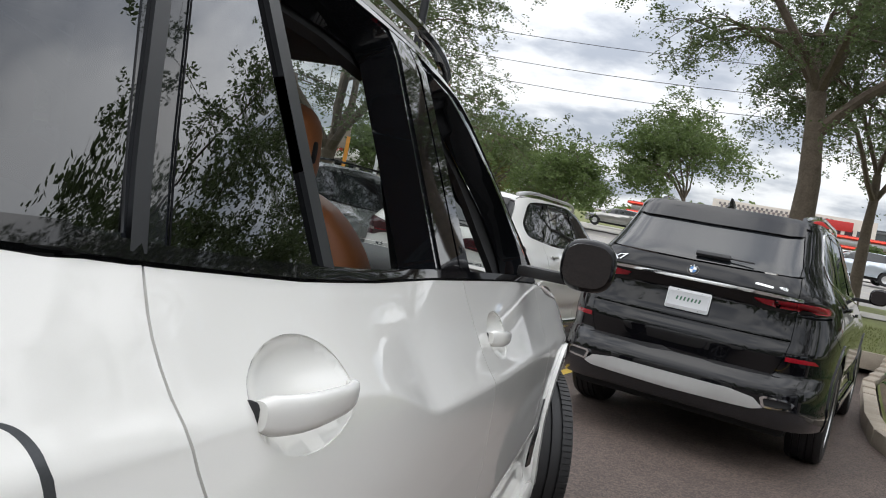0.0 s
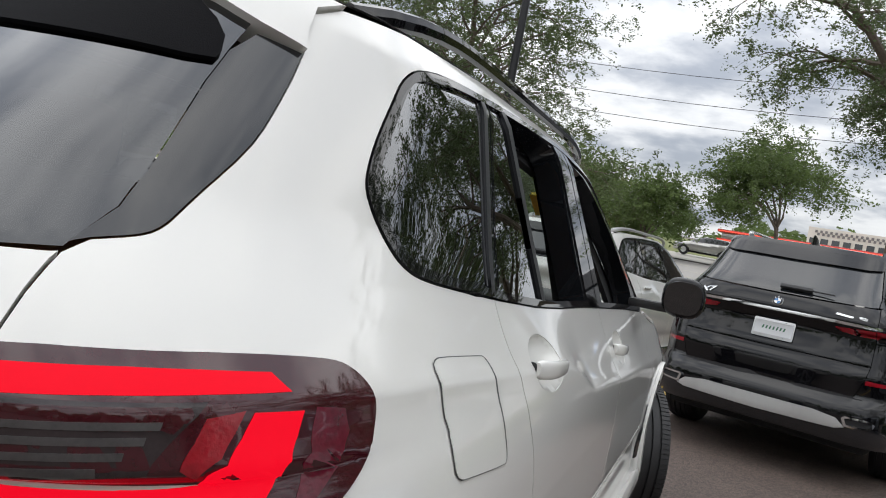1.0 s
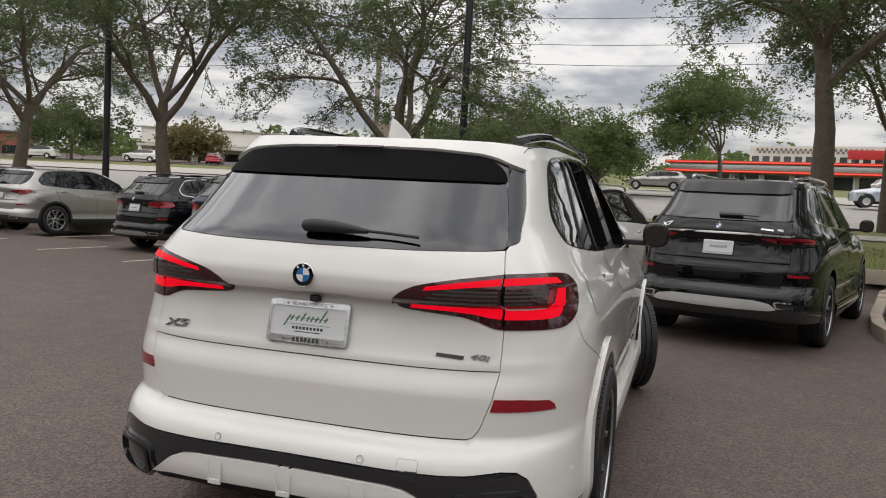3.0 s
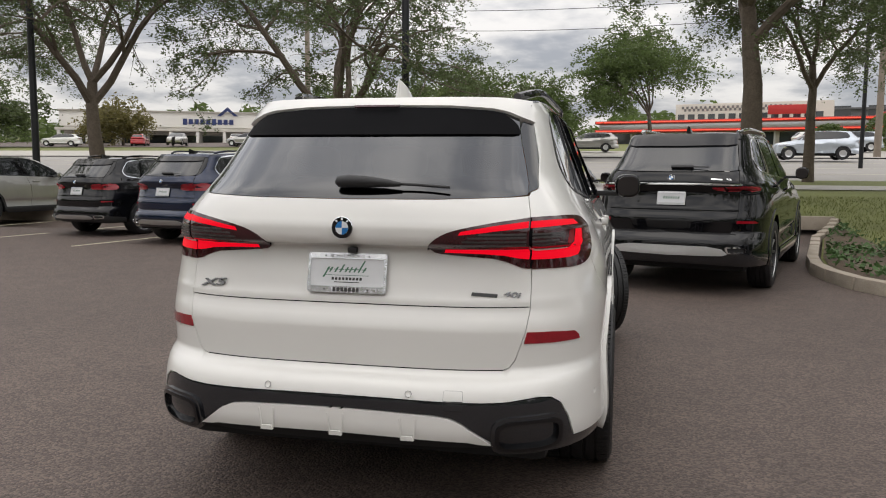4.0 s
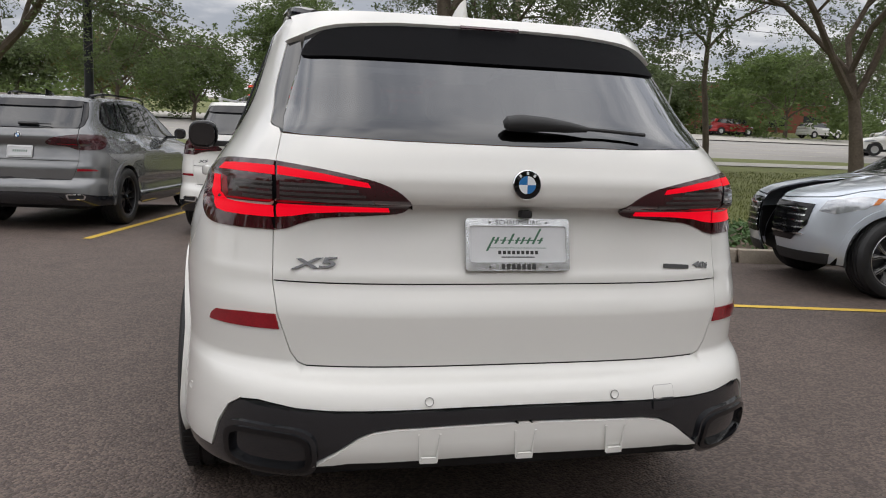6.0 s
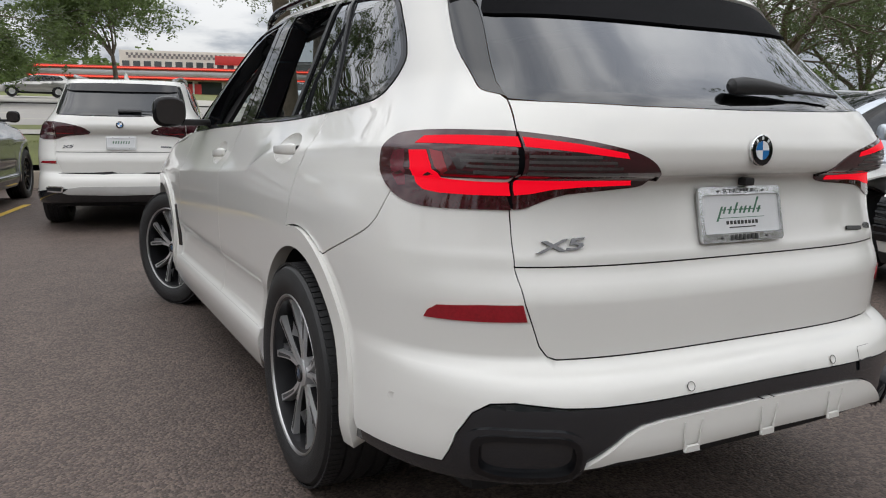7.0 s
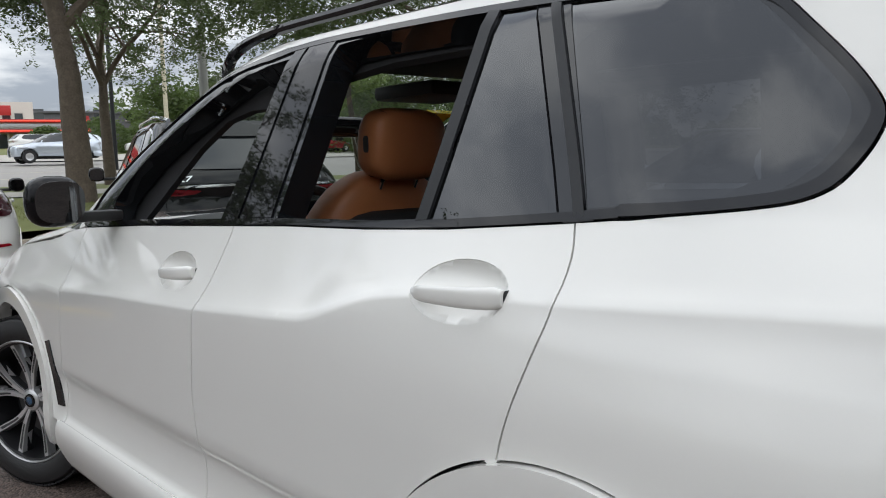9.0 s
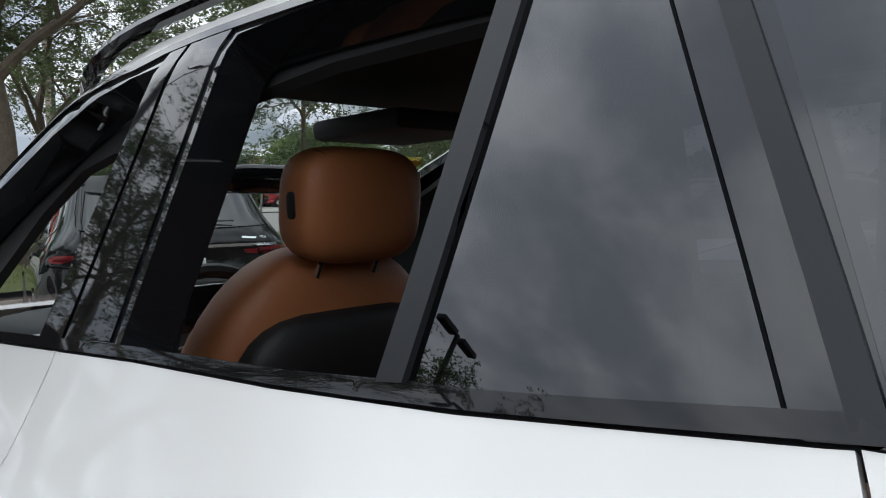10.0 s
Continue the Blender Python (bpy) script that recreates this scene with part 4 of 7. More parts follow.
    both("rear_door", [S(REAR_SEAM[::-1]) + S([(1.47, 1.222), (1.72, 1.212), (2.03, 1.207)]) + S(FRONT_SEAM) + S([(1.592, 0.41)]) + S(arc(HUB_R, HUB_Z, 0.503, 6, 72, 20)), cups[0]], step=0.024, lines=rails)
    both("front_door", [S(FRONT_SEAM[::-1]) + S([(2.32, 1.197), (2.86, 1.178)]) + S(NOSE_SEAM), cups[1]], step=0.028, lines=rails)
    both("front_wing", [S(NOSE_SEAM[::-1]) + S([(3.7, 1.096), (4.1, 1.048), (4.4, 1.0), (4.62, 0.94)]) + [(5.5, 0.90), (5.5, 0.30)] + S([(4.62, 0.30)]) + S(arc(HUB_F, HUB_Z, 0.502, 0, 176, 30))], step=0.032)
    hood = S([(3.43, 1.142), (3.7, 1.100), (4.1, 1.052), (4.4, 1.004), (4.62, 0.944)]) + [(5.5, 0.905), (5.5, 1.146)]
    both("bonnet", [hood], step=0.03)
    both("sill", [S([(1.545, 0.418), (3.50, 0.418), (3.52, 0.33), (3.45, 0.26), (1.60, 0.26), (1.548, 0.33)])], off=0.020, thick=0.06, step=0.04)
    for hy in (HUB_R, HUB_F):
        both("wheel_arch_trim", [S([(y, max(z, 0.29)) for y, z in arc(hy, HUB_Z, 0.499, -8, 188, 40)] + [(y, max(z, 0.29)) for y, z in arc(hy, HUB_Z, 0.432, 190, -10, 40)])], off=0.014, thick=0.05, step=0.03, gap=0)
        for s in (1, -1):
            bm = bmesh.new()
            rings = [[bm.verts.new((s * x, y, z)) for y, z in arc(hy, HUB_Z, 0.445, -12, 192, 30)] for x in (0.93, 0.55)]
            for i in range(30):
                bm.faces.new((rings[0][i], rings[0][i + 1], rings[1][i + 1], rings[1][i]))
            bm.faces.new(rings[1])
            part("wheel_well", bm, LINER, car)
    for s in (1, -1):
        pts = [(3.595, 0.715), (3.640, 0.705), (3.590, 0.60), (3.545, 0.47), (3.50, 0.47), (3.545, 0.60)]
        q = S(pts)
        sheet("air_vent", [q if s > 0 else other(q)], surf, GLOSS, car, off=0.006, thick=0.01, step=0.03)
    # window frames and fixed panes
    both("window_trim", [S(WINDOWS), S(FRONT_OPEN), S(REAR_OPEN), S(FIXED), S(QUARTER)], BLACKG, step=0.03, off=-0.002, thick=0.075, gap=0.0015, label="black edged glass round the windows")
    rim_line = dense(np.array(S(WINDOWS)), 0.04)
    both("window_edge", [[tuple(q) for q in shrunk(rim_line, 0.0015)], [tuple(q) for q in shrunk(rim_line, 0.017)]], GLOSS, off=0.003, thick=0.006, step=0.02, gap=0, label="gloss black window edging")
    both("pane_divider", [S([(1.163, 1.252), (1.184, 1.250), (1.352, 1.650), (1.329, 1.649)])], SEAL, off=0.003, thick=0.006, step=0.05, gap=0)
    both("pane_line", [S([(1.2195, 1.256), (1.222, 1.256), (1.385, 1.640), (1.3825, 1.640)])], MATT, off=0.0002, thick=0.001, step=0.05, gap=0)
    both("fixed_pane", [S(FIXED)], TINT, off=-0.0035, thick=0, step=0.06, gap=-0.004)
    both("quarter_pane", [S(QUARTER)], TINT, off=-0.0035, thick=0, step=0.06, gap=-0.004)
    both("pillar_cover", [S([(2.366, 1.211), (2.275, 1.215), (2.185, 1.668), (2.242, 1.660)])], GLOSS, off=0.002, thick=0.003, step=0.05)
    both("pillar_cover", [S([(2.265, 1.215), (2.11, 1.222), (2.055, 1.662), (2.175, 1.669)])], GLOSS, off=0.002, thick=0.003, step=0.05)
    both("window_seal", [S([(1.533, 1.236), (1.566, 1.233), (1.512, 1.648), (1.480, 1.645)])], SEAL, off=0.004, thick=0.010, step=0.05, gap=0)
    both("belt_backing", [S([(0.85, 1.258), (1.18, 1.230), (1.47, 1.210), (2.30, 1.185), (3.30, 1.140), (3.30, 1.165), (2.30, 1.208), (1.47, 1.236), (1.18, 1.258), (0.85, 1.288)])], LINER, off=-0.014, thick=0, step=0.05, gap=0)
    # handles in their dished cups
    for (y0, y1, z0, tilt), cup in zip(HANDLES, cups):
        for s in (1, -1):
            ym = (y0 + y1) / 2

            def dent(u, z):
                p = surf(u, z)
                d = np.clip(1 - ((p[..., 1] - ym) / ((y1 - y0) * 0.50)) ** 2 - ((z - z0 - 0.004) / 0.052) ** 2, 0, 1)
                p[..., 0] -= np.sign(u) * 0.030 * d ** 0.8
                return p
            dish = sheet("handle_cup", [cup if s > 0 else other(cup)], dent, WHITE, car, thick=0, step=0.012, gap=-0.004, off=-0.0008)
            p = surf(float(us(ym, z0)), z0)
            bm = bmesh.new()
            rows, n = [], 18
            for i in range(n + 1):
                t = i / n
                lift_, hh, tk = 0.024 * (1 - abs(2 * t - 1) ** 3.2) + 0.003, 0.0195 - 0.0075 * t ** 1.6, 0.0100 - 0.003 * t
                hh *= min(1.0, 0.72 + 5 * min(t, 1 - t)) * (1 if t < 0.93 else 0.75)
                yy = y0 + (y1 - y0) * t
                base = surf(float(us(yy, z0)), z0)[0]
                rows.append([bm.verts.new((s * (base - 0.004 + lift_ + tk * math.copysign(abs(math.cos(a)) ** 0.75, math.cos(a))), yy, z0 + (yy - ym) * math.sin(radians(tilt)) + hh * math.copysign(abs(math.sin(a)) ** 0.7, math.sin(a)))) for a in np.linspace(0, 2 * math.pi, 20, endpoint=False)])
            for r0, r1 in zip(rows, rows[1:]):
                for i in range(20):
                    bm.faces.new((r0[i], r0[(i + 1) % 20], r1[(i + 1) % 20], r1[i]))
            bm.faces.new(rows[0])
            bm.faces.new(rows[-1][::-1])
            part("door_handle", bm, WHITE, dish)
            bm = bmesh.new()
            puff(bm, (s * (p[0] - 0.012), y0 - 0.0006, z0 + (y0 - ym) * math.sin(radians(tilt))), (0.020, 0.0022, 0.026), 3.2, 8)
            part("handle_gap", bm, PLASTIC, dish)
    # filler flap on the right wing
    flap = [(0.783, 1.160), (0.787, 1.167), (0.796, 1.1715), (0.810, 1.1735), (0.860, 1.1715), (0.980, 1.1635), (1.000, 1.161), (1.014, 1.153), (1.021, 1.140), (1.032, 1.020), (1.030, 1.004), (1.018, 0.994), (0.850, 1.008), (0.815, 1.012), (0.800, 1.020), (0.794, 1.034)]
    ring = S(curved(flap + flap[:1], 4)[:-1])
    sheet("filler_seam", [ring, [tuple(q) for q in shrunk(dense(np.array(ring), 0.02), 0.0018)]], surf, DARKALLOY, car, off=0.0016, thick=0, step=0.02)
    sheet("filler_flap", [ring], surf, WHITE, car, off=0.0030, thick=0.002, gap=0.0017, step=0.014, lines=rails)
    # roof
    roof_sheet(car, WHITE, label="white roof", open_top=(0.45, 1.05, 2.0))
    roof_sheet(car, TINT, name="sunroof", drop=0.004)
    roof_sheet(car, LINER, name="headlining", drop=0.022)
    fin(car, 0.86, 1.688, WHITE)
    for s in (1, -1):
        roof_rail(car, s, GLOSS)
        door_mirror(car, s)
    # wiper
    bm = bmesh.new()
    m = tail_pose(0.10, 1.300, lift=0.03)
    arm_path = [(-0.150, 0.004, -0.012), (-0.140, 0.004, -0.008), (-0.10, 0.004, -0.004), (-0.03, 0.003, -0.004), (0.04, 0.0, -0.008), (0.10, -0.002, -0.012)]
    tube(bm, [m @ Vector(q) for q in arm_path], [0.010, 0.021, 0.024, 0.021, 0.016, 0.008], 12)
    arm = part("wiper", bm, PLASTIC, car)
    bm = bmesh.new()
    tube(bm, [m @ Vector((0.10, 0.0, -0.012)), m @ Vector((0.18, -0.001, -0.016)), m @ Vector((0.285, -0.006, -0.020))], 0.0055, 8)
    part("wiper_blade", bm, PLASTIC, arm)
    # badges and plate
    roundel(car, tail_pose(0, 1.152, lift=0.001) @ Matrix.Rotation(-math.pi / 2, 4, "Y"), 0.041)
    lettering("badge", "X5", 0.040, 0.003, tail_pose(-0.571, 0.917, lift=0.004), DARKCHROME, car, "dark chrome letter and number", shear=0.2, wide=2.5, bold=0.02)
    lettering("badge", "40i", 0.026, 0.002, tail_pose(0.612, 0.912, lift=0.004), DARKCHROME, car, "dark chrome number", shear=0.2, wide=2.0, bold=0.02)
    bm = bmesh.new()
    prism(bm, [(-0.048, -0.006), (0.046, -0.006), (0.048, 0.006), (-0.046, 0.006)], 0.004, tail_pose(0.517, 0.912, lift=0.002))
    part("badge", bm, PRINT, car, "small dark bar badge", flat=True)
    plate(car, pose(0, 0.156, 0.978, 90 - 12.0, 0, 0))
    bm = bmesh.new()
    box(bm, (0.02, 0.160, 1.066), (0.035, 0.03, 0.022), 0.006)
    part("rear_camera", bm, PLASTIC, car)
    # sensors and tow cover
    for x in (-0.27, 0.27):
        bm = bmesh.new()
        revolve(bm, [(0.0115, 0), (0.011, 0.0015), (0.0095, 0.0005), (0.0001, 0.001)], 20, tail_pose(x, 0.567, lift=0.001) @ Matrix.Rotation(-math.pi / 2, 4, "Y"))
        eye_ob = part("parking_sensor", bm, WHITE, car)
        bm = bmesh.new()
        revolve(bm, [(0.0125, 0.0012), (0.0125, 0.0022), (0.0112, 0.0022), (0.0112, 0.0012)], 20, tail_pose(x, 0.567, lift=0.001) @ Matrix.Rotation(-math.pi / 2, 4, "Y"))
        part("ring", bm, PRINT, eye_ob)
    for s in (1, -1):
        p, bm = surf(float(us(0.433, 0.513)), 0.513), bmesh.new()
        revolve(bm, [(0.0115, 0), (0.011, 0.0015), (0.0095, 0.0005), (0.0001, 0.001)], 20, Matrix.Translation((s * (p[0] + 0.001), p[1], p[2])) @ Matrix.Rotation(radians(-38 if s > 0 else 218), 4, "Z"))
        part("parking_sensor", bm, WHITE, car)
    cover = T([(0.395, 0.520), (0.395, 0.578), (0.40, 0.584), (0.46, 0.584), (0.465, 0.578), (0.465, 0.520), (0.46, 0.514), (0.40, 0.514)])
    sheet("tow_cover_seam", [cover], surf, PLASTIC, car, off=0.0006, thick=0, step=0.03)
    hi = T([(0.395, 0.548), (0.395, 0.578), (0.40, 0.584), (0.46, 0.584), (0.465, 0.578), (0.465, 0.548)])
    lo = T([(0.395, 0.544), (0.395, 0.520), (0.40, 0.514), (0.46, 0.514), (0.465, 0.520), (0.465, 0.544)])
    sheet("tow_cover", [hi], surf, WHITE, car, off=0.0014, thick=0, gap=0.001, step=0.03)
    sheet("tow_cover", [lo], surf, SATIN, car, off=0.0014, thick=0, gap=0.001, step=0.03)
    # underside
    bm = bmesh.new()
    box(bm, (0, 2.45, 0.32), (1.50, 4.3, 0.14), 0.05)
    part("underbody", bm, LINER, car)
    # wheels; the front pair is turned a little
    for s in (1, -1):
        wheel(car, s * 0.835, HUB_R, HUB_Z, blocks=True, right=s > 0, width=0.295)
        wheel(car, s * 0.825, HUB_F, HUB_Z, turn=24.0, blocks=True, right=s > 0, width=0.275)
    # cabin
    bm = bmesh.new()
    box(bm, (0, 2.0, 0.55), (1.55, 2.9, 0.12), 0.03)
    part("cabin_floor", bm, LINER, car)
    for s in (1, -1):
        bm = bmesh.new()
        box(bm, (s * 0.745, 2.35, 0.86), (0.09, 2.0, 0.60), 0.03)
        part("door_lining", bm, PLASTIC, car)
        seat(car, s * 0.375, 2.18)
    bm = bmesh.new()
    puff(bm, (0, 1.20, 0.80), (1.40, 0.62, 0.26), 5, 14)
    puff(bm, (0, 0.92, 1.02), (1.40, 0.24, 0.62), 5, 14, Matrix.Rotation(radians(-14), 3, "X"))
    part("rear_bench", bm, LEATHER, car, "tan leather rear bench")
    for x in (-0.42, 0.0, 0.42):
        bm = bmesh.new()
        puff(bm, (x, 0.88, 1.40), (0.26, 0.11, 0.15), 3.5, 10)
        part("rear_headrest", bm, LEATHER, car)
    bm = bmesh.new()
    puff(bm, (0, 3.12, 1.00), (1.52, 0.56, 0.36), 5, 16)
    dash = part("dashboard", bm, PLASTIC, car)
    bm = bmesh.new()
    box(bm, (-0.16, 2.87, 1.165), (0.70, 0.025, 0.12), 0.008, Matrix.Rotation(radians(-12), 4, "X"))
    scr = part("screen", bm, GLOSS, dash, "dark glossy display")
    for x0, z0, w0 in ((-0.13, 1.19, 0.05), (-0.05, 1.175, 0.03), (-0.11, 1.15, 0.02), (-0.06, 1.205, 0.06), (0.06, 1.18, 0.05)):
        bm = bmesh.new()
        box(bm, (x0, 2.853 - 0.2 * (z0 - 1.165), z0), (w0, 0.003, 0.006))
        part("screen_mark", bm, SCREENG, scr, flat=True)
    for s in (1, -1):
        bm = bmesh.new()
        outer, hole = rounded(0.13, 0.062, 0.012), rounded(0.116, 0.048, 0.010)
        mm = pose(s * 0.69, 2.838, 1.125, 90, 0, 0)
        rings = [[bm.verts.new(mm @ Vector((x, y, z))) for x, y in o] for o, z in ((outer, -0.02), (outer, 0.006), (hole, 0.006), (hole, -0.02))]
        for r0, r1 in zip(rings, rings[1:]):
            for i in range(len(r0)):
                bm.faces.new((r0[i], r0[(i + 1) % len(r0)], r1[(i + 1) % len(r0)], r1[i]))
        vent = part("vent", bm, CHROME, dash, "chrome framed air vent")
        for dz in (-0.014, 0.0, 0.014):
            bm = bmesh.new()
            box(bm, (s * 0.69, 2.838, 1.125 + dz), (0.118, 0.012, 0.004))
            part("vent_slat", bm, BRUSHED, vent, flat=True)
    bm = bmesh.new()
    box(bm, (0, 2.835, 1.075), (1.24, 0.02, 0.014), 0.004)
    part("dash_strip", bm, BRUSHED, dash)
    bm = bmesh.new()
    ringp = [(-0.375 + 0.185 * math.cos(a), 2.60 + 0.06 * math.sin(a), 1.10 + 0.175 * math.sin(a)) for a in np.linspace(0, 2 * math.pi, 40)]
    tube(bm, ringp, 0.017, 8, cap=False)
    wheel_ob = part("steering_wheel", bm, PLASTIC, car)
    bm = bmesh.new()
    puff(bm, (-0.375, 2.62, 1.10), (0.16, 0.06, 0.12), 3, 10)
    for s in (1, -1):
        box(bm, (-0.375 + s * 0.12, 2.61, 1.10), (0.12, 0.02, 0.035), 0.006)
    part("wheel_spokes", bm, PLASTIC, wheel_ob)
    bm = bmesh.new()
    tube(bm, [(-0.375 - 0.075, 2.575, 1.115), (-0.375 - 0.045, 2.575, 1.045), (-0.375 + 0.045, 2.575, 1.045), (-0.375 + 0.075, 2.575, 1.115)], 0.006, 6)
    part("wheel_trim", bm, CHROME, wheel_ob)
    bm = bmesh.new()
    puff(bm, (-0.085, 2.835, 1.495), (0.28, 0.05, 0.078), 4, 10)
    part("inner_mirror", bm, GLOSS, car)
    bm = bmesh.new()
    box(bm, (0, 2.40, 1.590), (0.30, 0.30, 0.05), 0.02)
    part("roof_console", bm, PLASTIC, car)
    # windscreen
    zs = [1.150, 1.25, 1.35, 1.45, 1.55, 1.63, 1.69]
    inner = [(float(us(float(front(z)) - 0.16, z)), z) for z in zs]
    top = [(float(S90 + fcentre(z) - YC + LF), z) for z in zs]
    both("windscreen", [inner + top[::-1]], CLEARG, off=-0.004, thick=0, step=0.06, gap=0)
    both("windscreen_edge", [S([q for q in ROOF_LINE[::-1] if q[0] > 2.4]) + [(float(us(float(front(z)) - 0.14, z)), z) for z in zs[::-1]]], GLOSS, off=-0.008, thick=0.03, step=0.05, gap=0)
    def uf(x, z):
        lo, hi = S90 + float(fcentre(z)) - YC, S90 + float(fcentre(z)) - YC + LF
        for _ in range(40):
            mid = (lo + hi) / 2
            lo, hi = (mid, hi) if float(surf(mid, z)[0]) > x else (lo, mid)
        return lo
    sheet("sticker", [[(uf(x, z), z) for x, z in ((0.36, 1.50), (0.47, 1.505), (0.58, 1.50), (0.58, 1.575), (0.47, 1.58), (0.36, 1.575))]], surf, YELLOWS, car, off=-0.012, thick=0, step=0.04, label="yellow sticker inside windscreen")
    # inner lining of the pillars round the open windows
    both("pillar_lining", [S([(3.30, 1.16), (2.30, 1.20), (1.30, 1.24), (1.42, 1.66), (2.2, 1.685), (2.50, 1.690), (2.80, 1.608), (3.12, 1.476), (3.30, 1.370), (3.38, 1.26)]),
                           S([(3.10, 1.185), (2.42, 1.205), (2.36, 1.55), (2.54, 1.552), (2.675, 1.527), (2.816, 1.446), (2.971, 1.312), (3.06, 1.23)]), S([(2.12, 1.222), (1.58, 1.235), (1.52, 1.645), (1.90, 1.645), (2.13, 1.62), (2.15, 1.445)])], LINER, off=-0.085, thick=0.02, step=0.05, gap=0)
    return car


def seat(car, x, y):
    """A front seat: squab, backrest with bolsters and dark back, headrest on posts, button and seams."""
    bm = bmesh.new()
    puff(bm, (x, y + 0.42, 0.76), (0.54, 0.58, 0.20), 4.5, 14)
    base = part("seat", bm, LEATHER, car, "tan leather front seat")
    tilt = Matrix.Rotation(radians(13), 3, "X")
    bm = bmesh.new()
    puff(bm, (x, y + 0.11, 1.005), (0.57, 0.19, 0.67), 3.2, 20, tilt)
    for vert in bm.verts:
        k = min(1.0, max(0.0, (vert.co.z - 1.02) / 0.32))
        vert.co.x = x + (vert.co.x - x) * (1 - 0.26 * k * k)
    back = part("backrest", bm, LEATHER, base)
    for s in (1, -1):
        bm = bmesh.new()
        puff(bm, (x + s * 0.205, y + 0.165, 0.955), (0.12, 0.23, 0.56), 2.6, 16, tilt @ Matrix.Rotation(radians(-9 * s), 3, "Y"))
        part("bolster", bm, LEATHER, back)
    bm = bmesh.new()
    puff(bm, (x, y + 0.055, 0.94), (0.48, 0.14, 0.58), 4, 16, tilt)
    part("back_shell", bm, PLASTIC, back)
    hy, hz = y - 0.045, 1.405
    bm = bmesh.new()
    puff(bm, (x, hy, hz), (0.275, 0.135, 0.205), 3.4, 20, Matrix.Rotation(radians(8), 3, "X"))
    head = part("headrest", bm, LEATHER, base)
    for s in (1, -1):
        bm = bmesh.new()
        tube(bm, [(x + s * 0.065, hy, 1.33), (x + s * 0.065, hy + 0.035, 1.27)], 0.007, 8)
        part("headrest_post", bm, CHROME, head)
    s = 1 if x > 0 else -1
    bm = bmesh.new()
    puff(bm, (x + s * 0.133, hy - 0.005, hz), (0.012, 0.026, 0.048), 4, 8)
    part("headrest_button", bm, PLASTIC, head)
    for s in (1, -1):
        bm = bmesh.new()
        pts = []
        for a in np.linspace(0, 2 * math.pi, 40):
            ca, sa = math.copysign(abs(math.cos(a)) ** 0.667, math.cos(a)), math.copysign(abs(math.sin(a)) ** 0.667, math.sin(a))
            pts.append((x + s * 0.094, hy + ca * 0.0555 - sa * 0.013, hz + sa * 0.0905))
        tube(bm, pts, 0.0012, 5, cap=False)
        part("seam", bm, STITCH, head)


hero_car = hero()


# ---- ground ----
ASPHALT = mat("dark_asphalt", (0.088, 0.0650, 0.0545), 0.70, 0, 0.22, 0.35, 0.0, 3.0)
an, al = ASPHALT.node_tree.nodes, ASPHALT.node_tree.links
stone, ac, spot, tint, rise_ = an.new("ShaderNodeTexVoronoi"), an.new("ShaderNodeTexCoord"), an.new("ShaderNodeMapRange"), an.new("ShaderNodeHueSaturation"), an.new("ShaderNodeBump")
stone.inputs["Scale"].default_value = 85.0
al.new(ac.outputs["Object"], stone.inputs["Vector"])
pick = an.new("ShaderNodeSeparateColor")
al.new(stone.outputs["Color"], pick.inputs[0])
spot.interpolation_type = "SMOOTHSTEP"
spot.inputs[1].default_value, spot.inputs[2].default_value, spot.inputs[3].default_value, spot.inputs[4].default_value = 0.1, 1.0, 0.66, 1.6
al.new(pick.outputs[0], spot.inputs[0])
al.new(spot.outputs[0], tint.inputs["Value"])
shader = an["Principled BSDF"]
al.new(shader.inputs["Base Color"].links[0].from_socket, tint.inputs["Color"])
al.new(tint.outputs[0], shader.inputs["Base Color"])
rise_.inputs["Strength"].default_value, rise_.inputs["Distance"].default_value, rise_.invert = 0.8, 0.006, True
al.new(stone.outputs["Distance"], rise_.inputs["Height"])
al.new(rise_.outputs[0], shader.inputs["Normal"])
ground_rise = smooth([-400, 11, 14, 17, 20.5, 26, 31, 50, 70, 110, 200, 900], [0, 0, 0.12, 0.40, 0.74, 1.0, 1.2, 2.15, 3.2, 5.2, 9.5, 42])
gx = np.r_[np.linspace(-900, -60, 12), np.linspace(-50, 60, 45), np.linspace(80, 900, 12)]
gy = np.r_[np.linspace(-900, -40, 10), np.linspace(-30, 80, 100), np.linspace(95, 900, 24)]
verts = [(x, y, float(ground_rise(y)) - (0.25 if y > 12.5 else 0)) for y in gy for x in gx]
faces = [(j * len(gx) + i, j * len(gx) + i + 1, (j + 1) * len(gx) + i + 1, (j + 1) * len(gx) + i) for j in range(len(gy) - 1) for i in range(len(gx) - 1)]
tagged(link("ground", verts, faces, ASPHALT), "dark asphalt of the car park, level near, rising to the road", "ground", kind="structure")
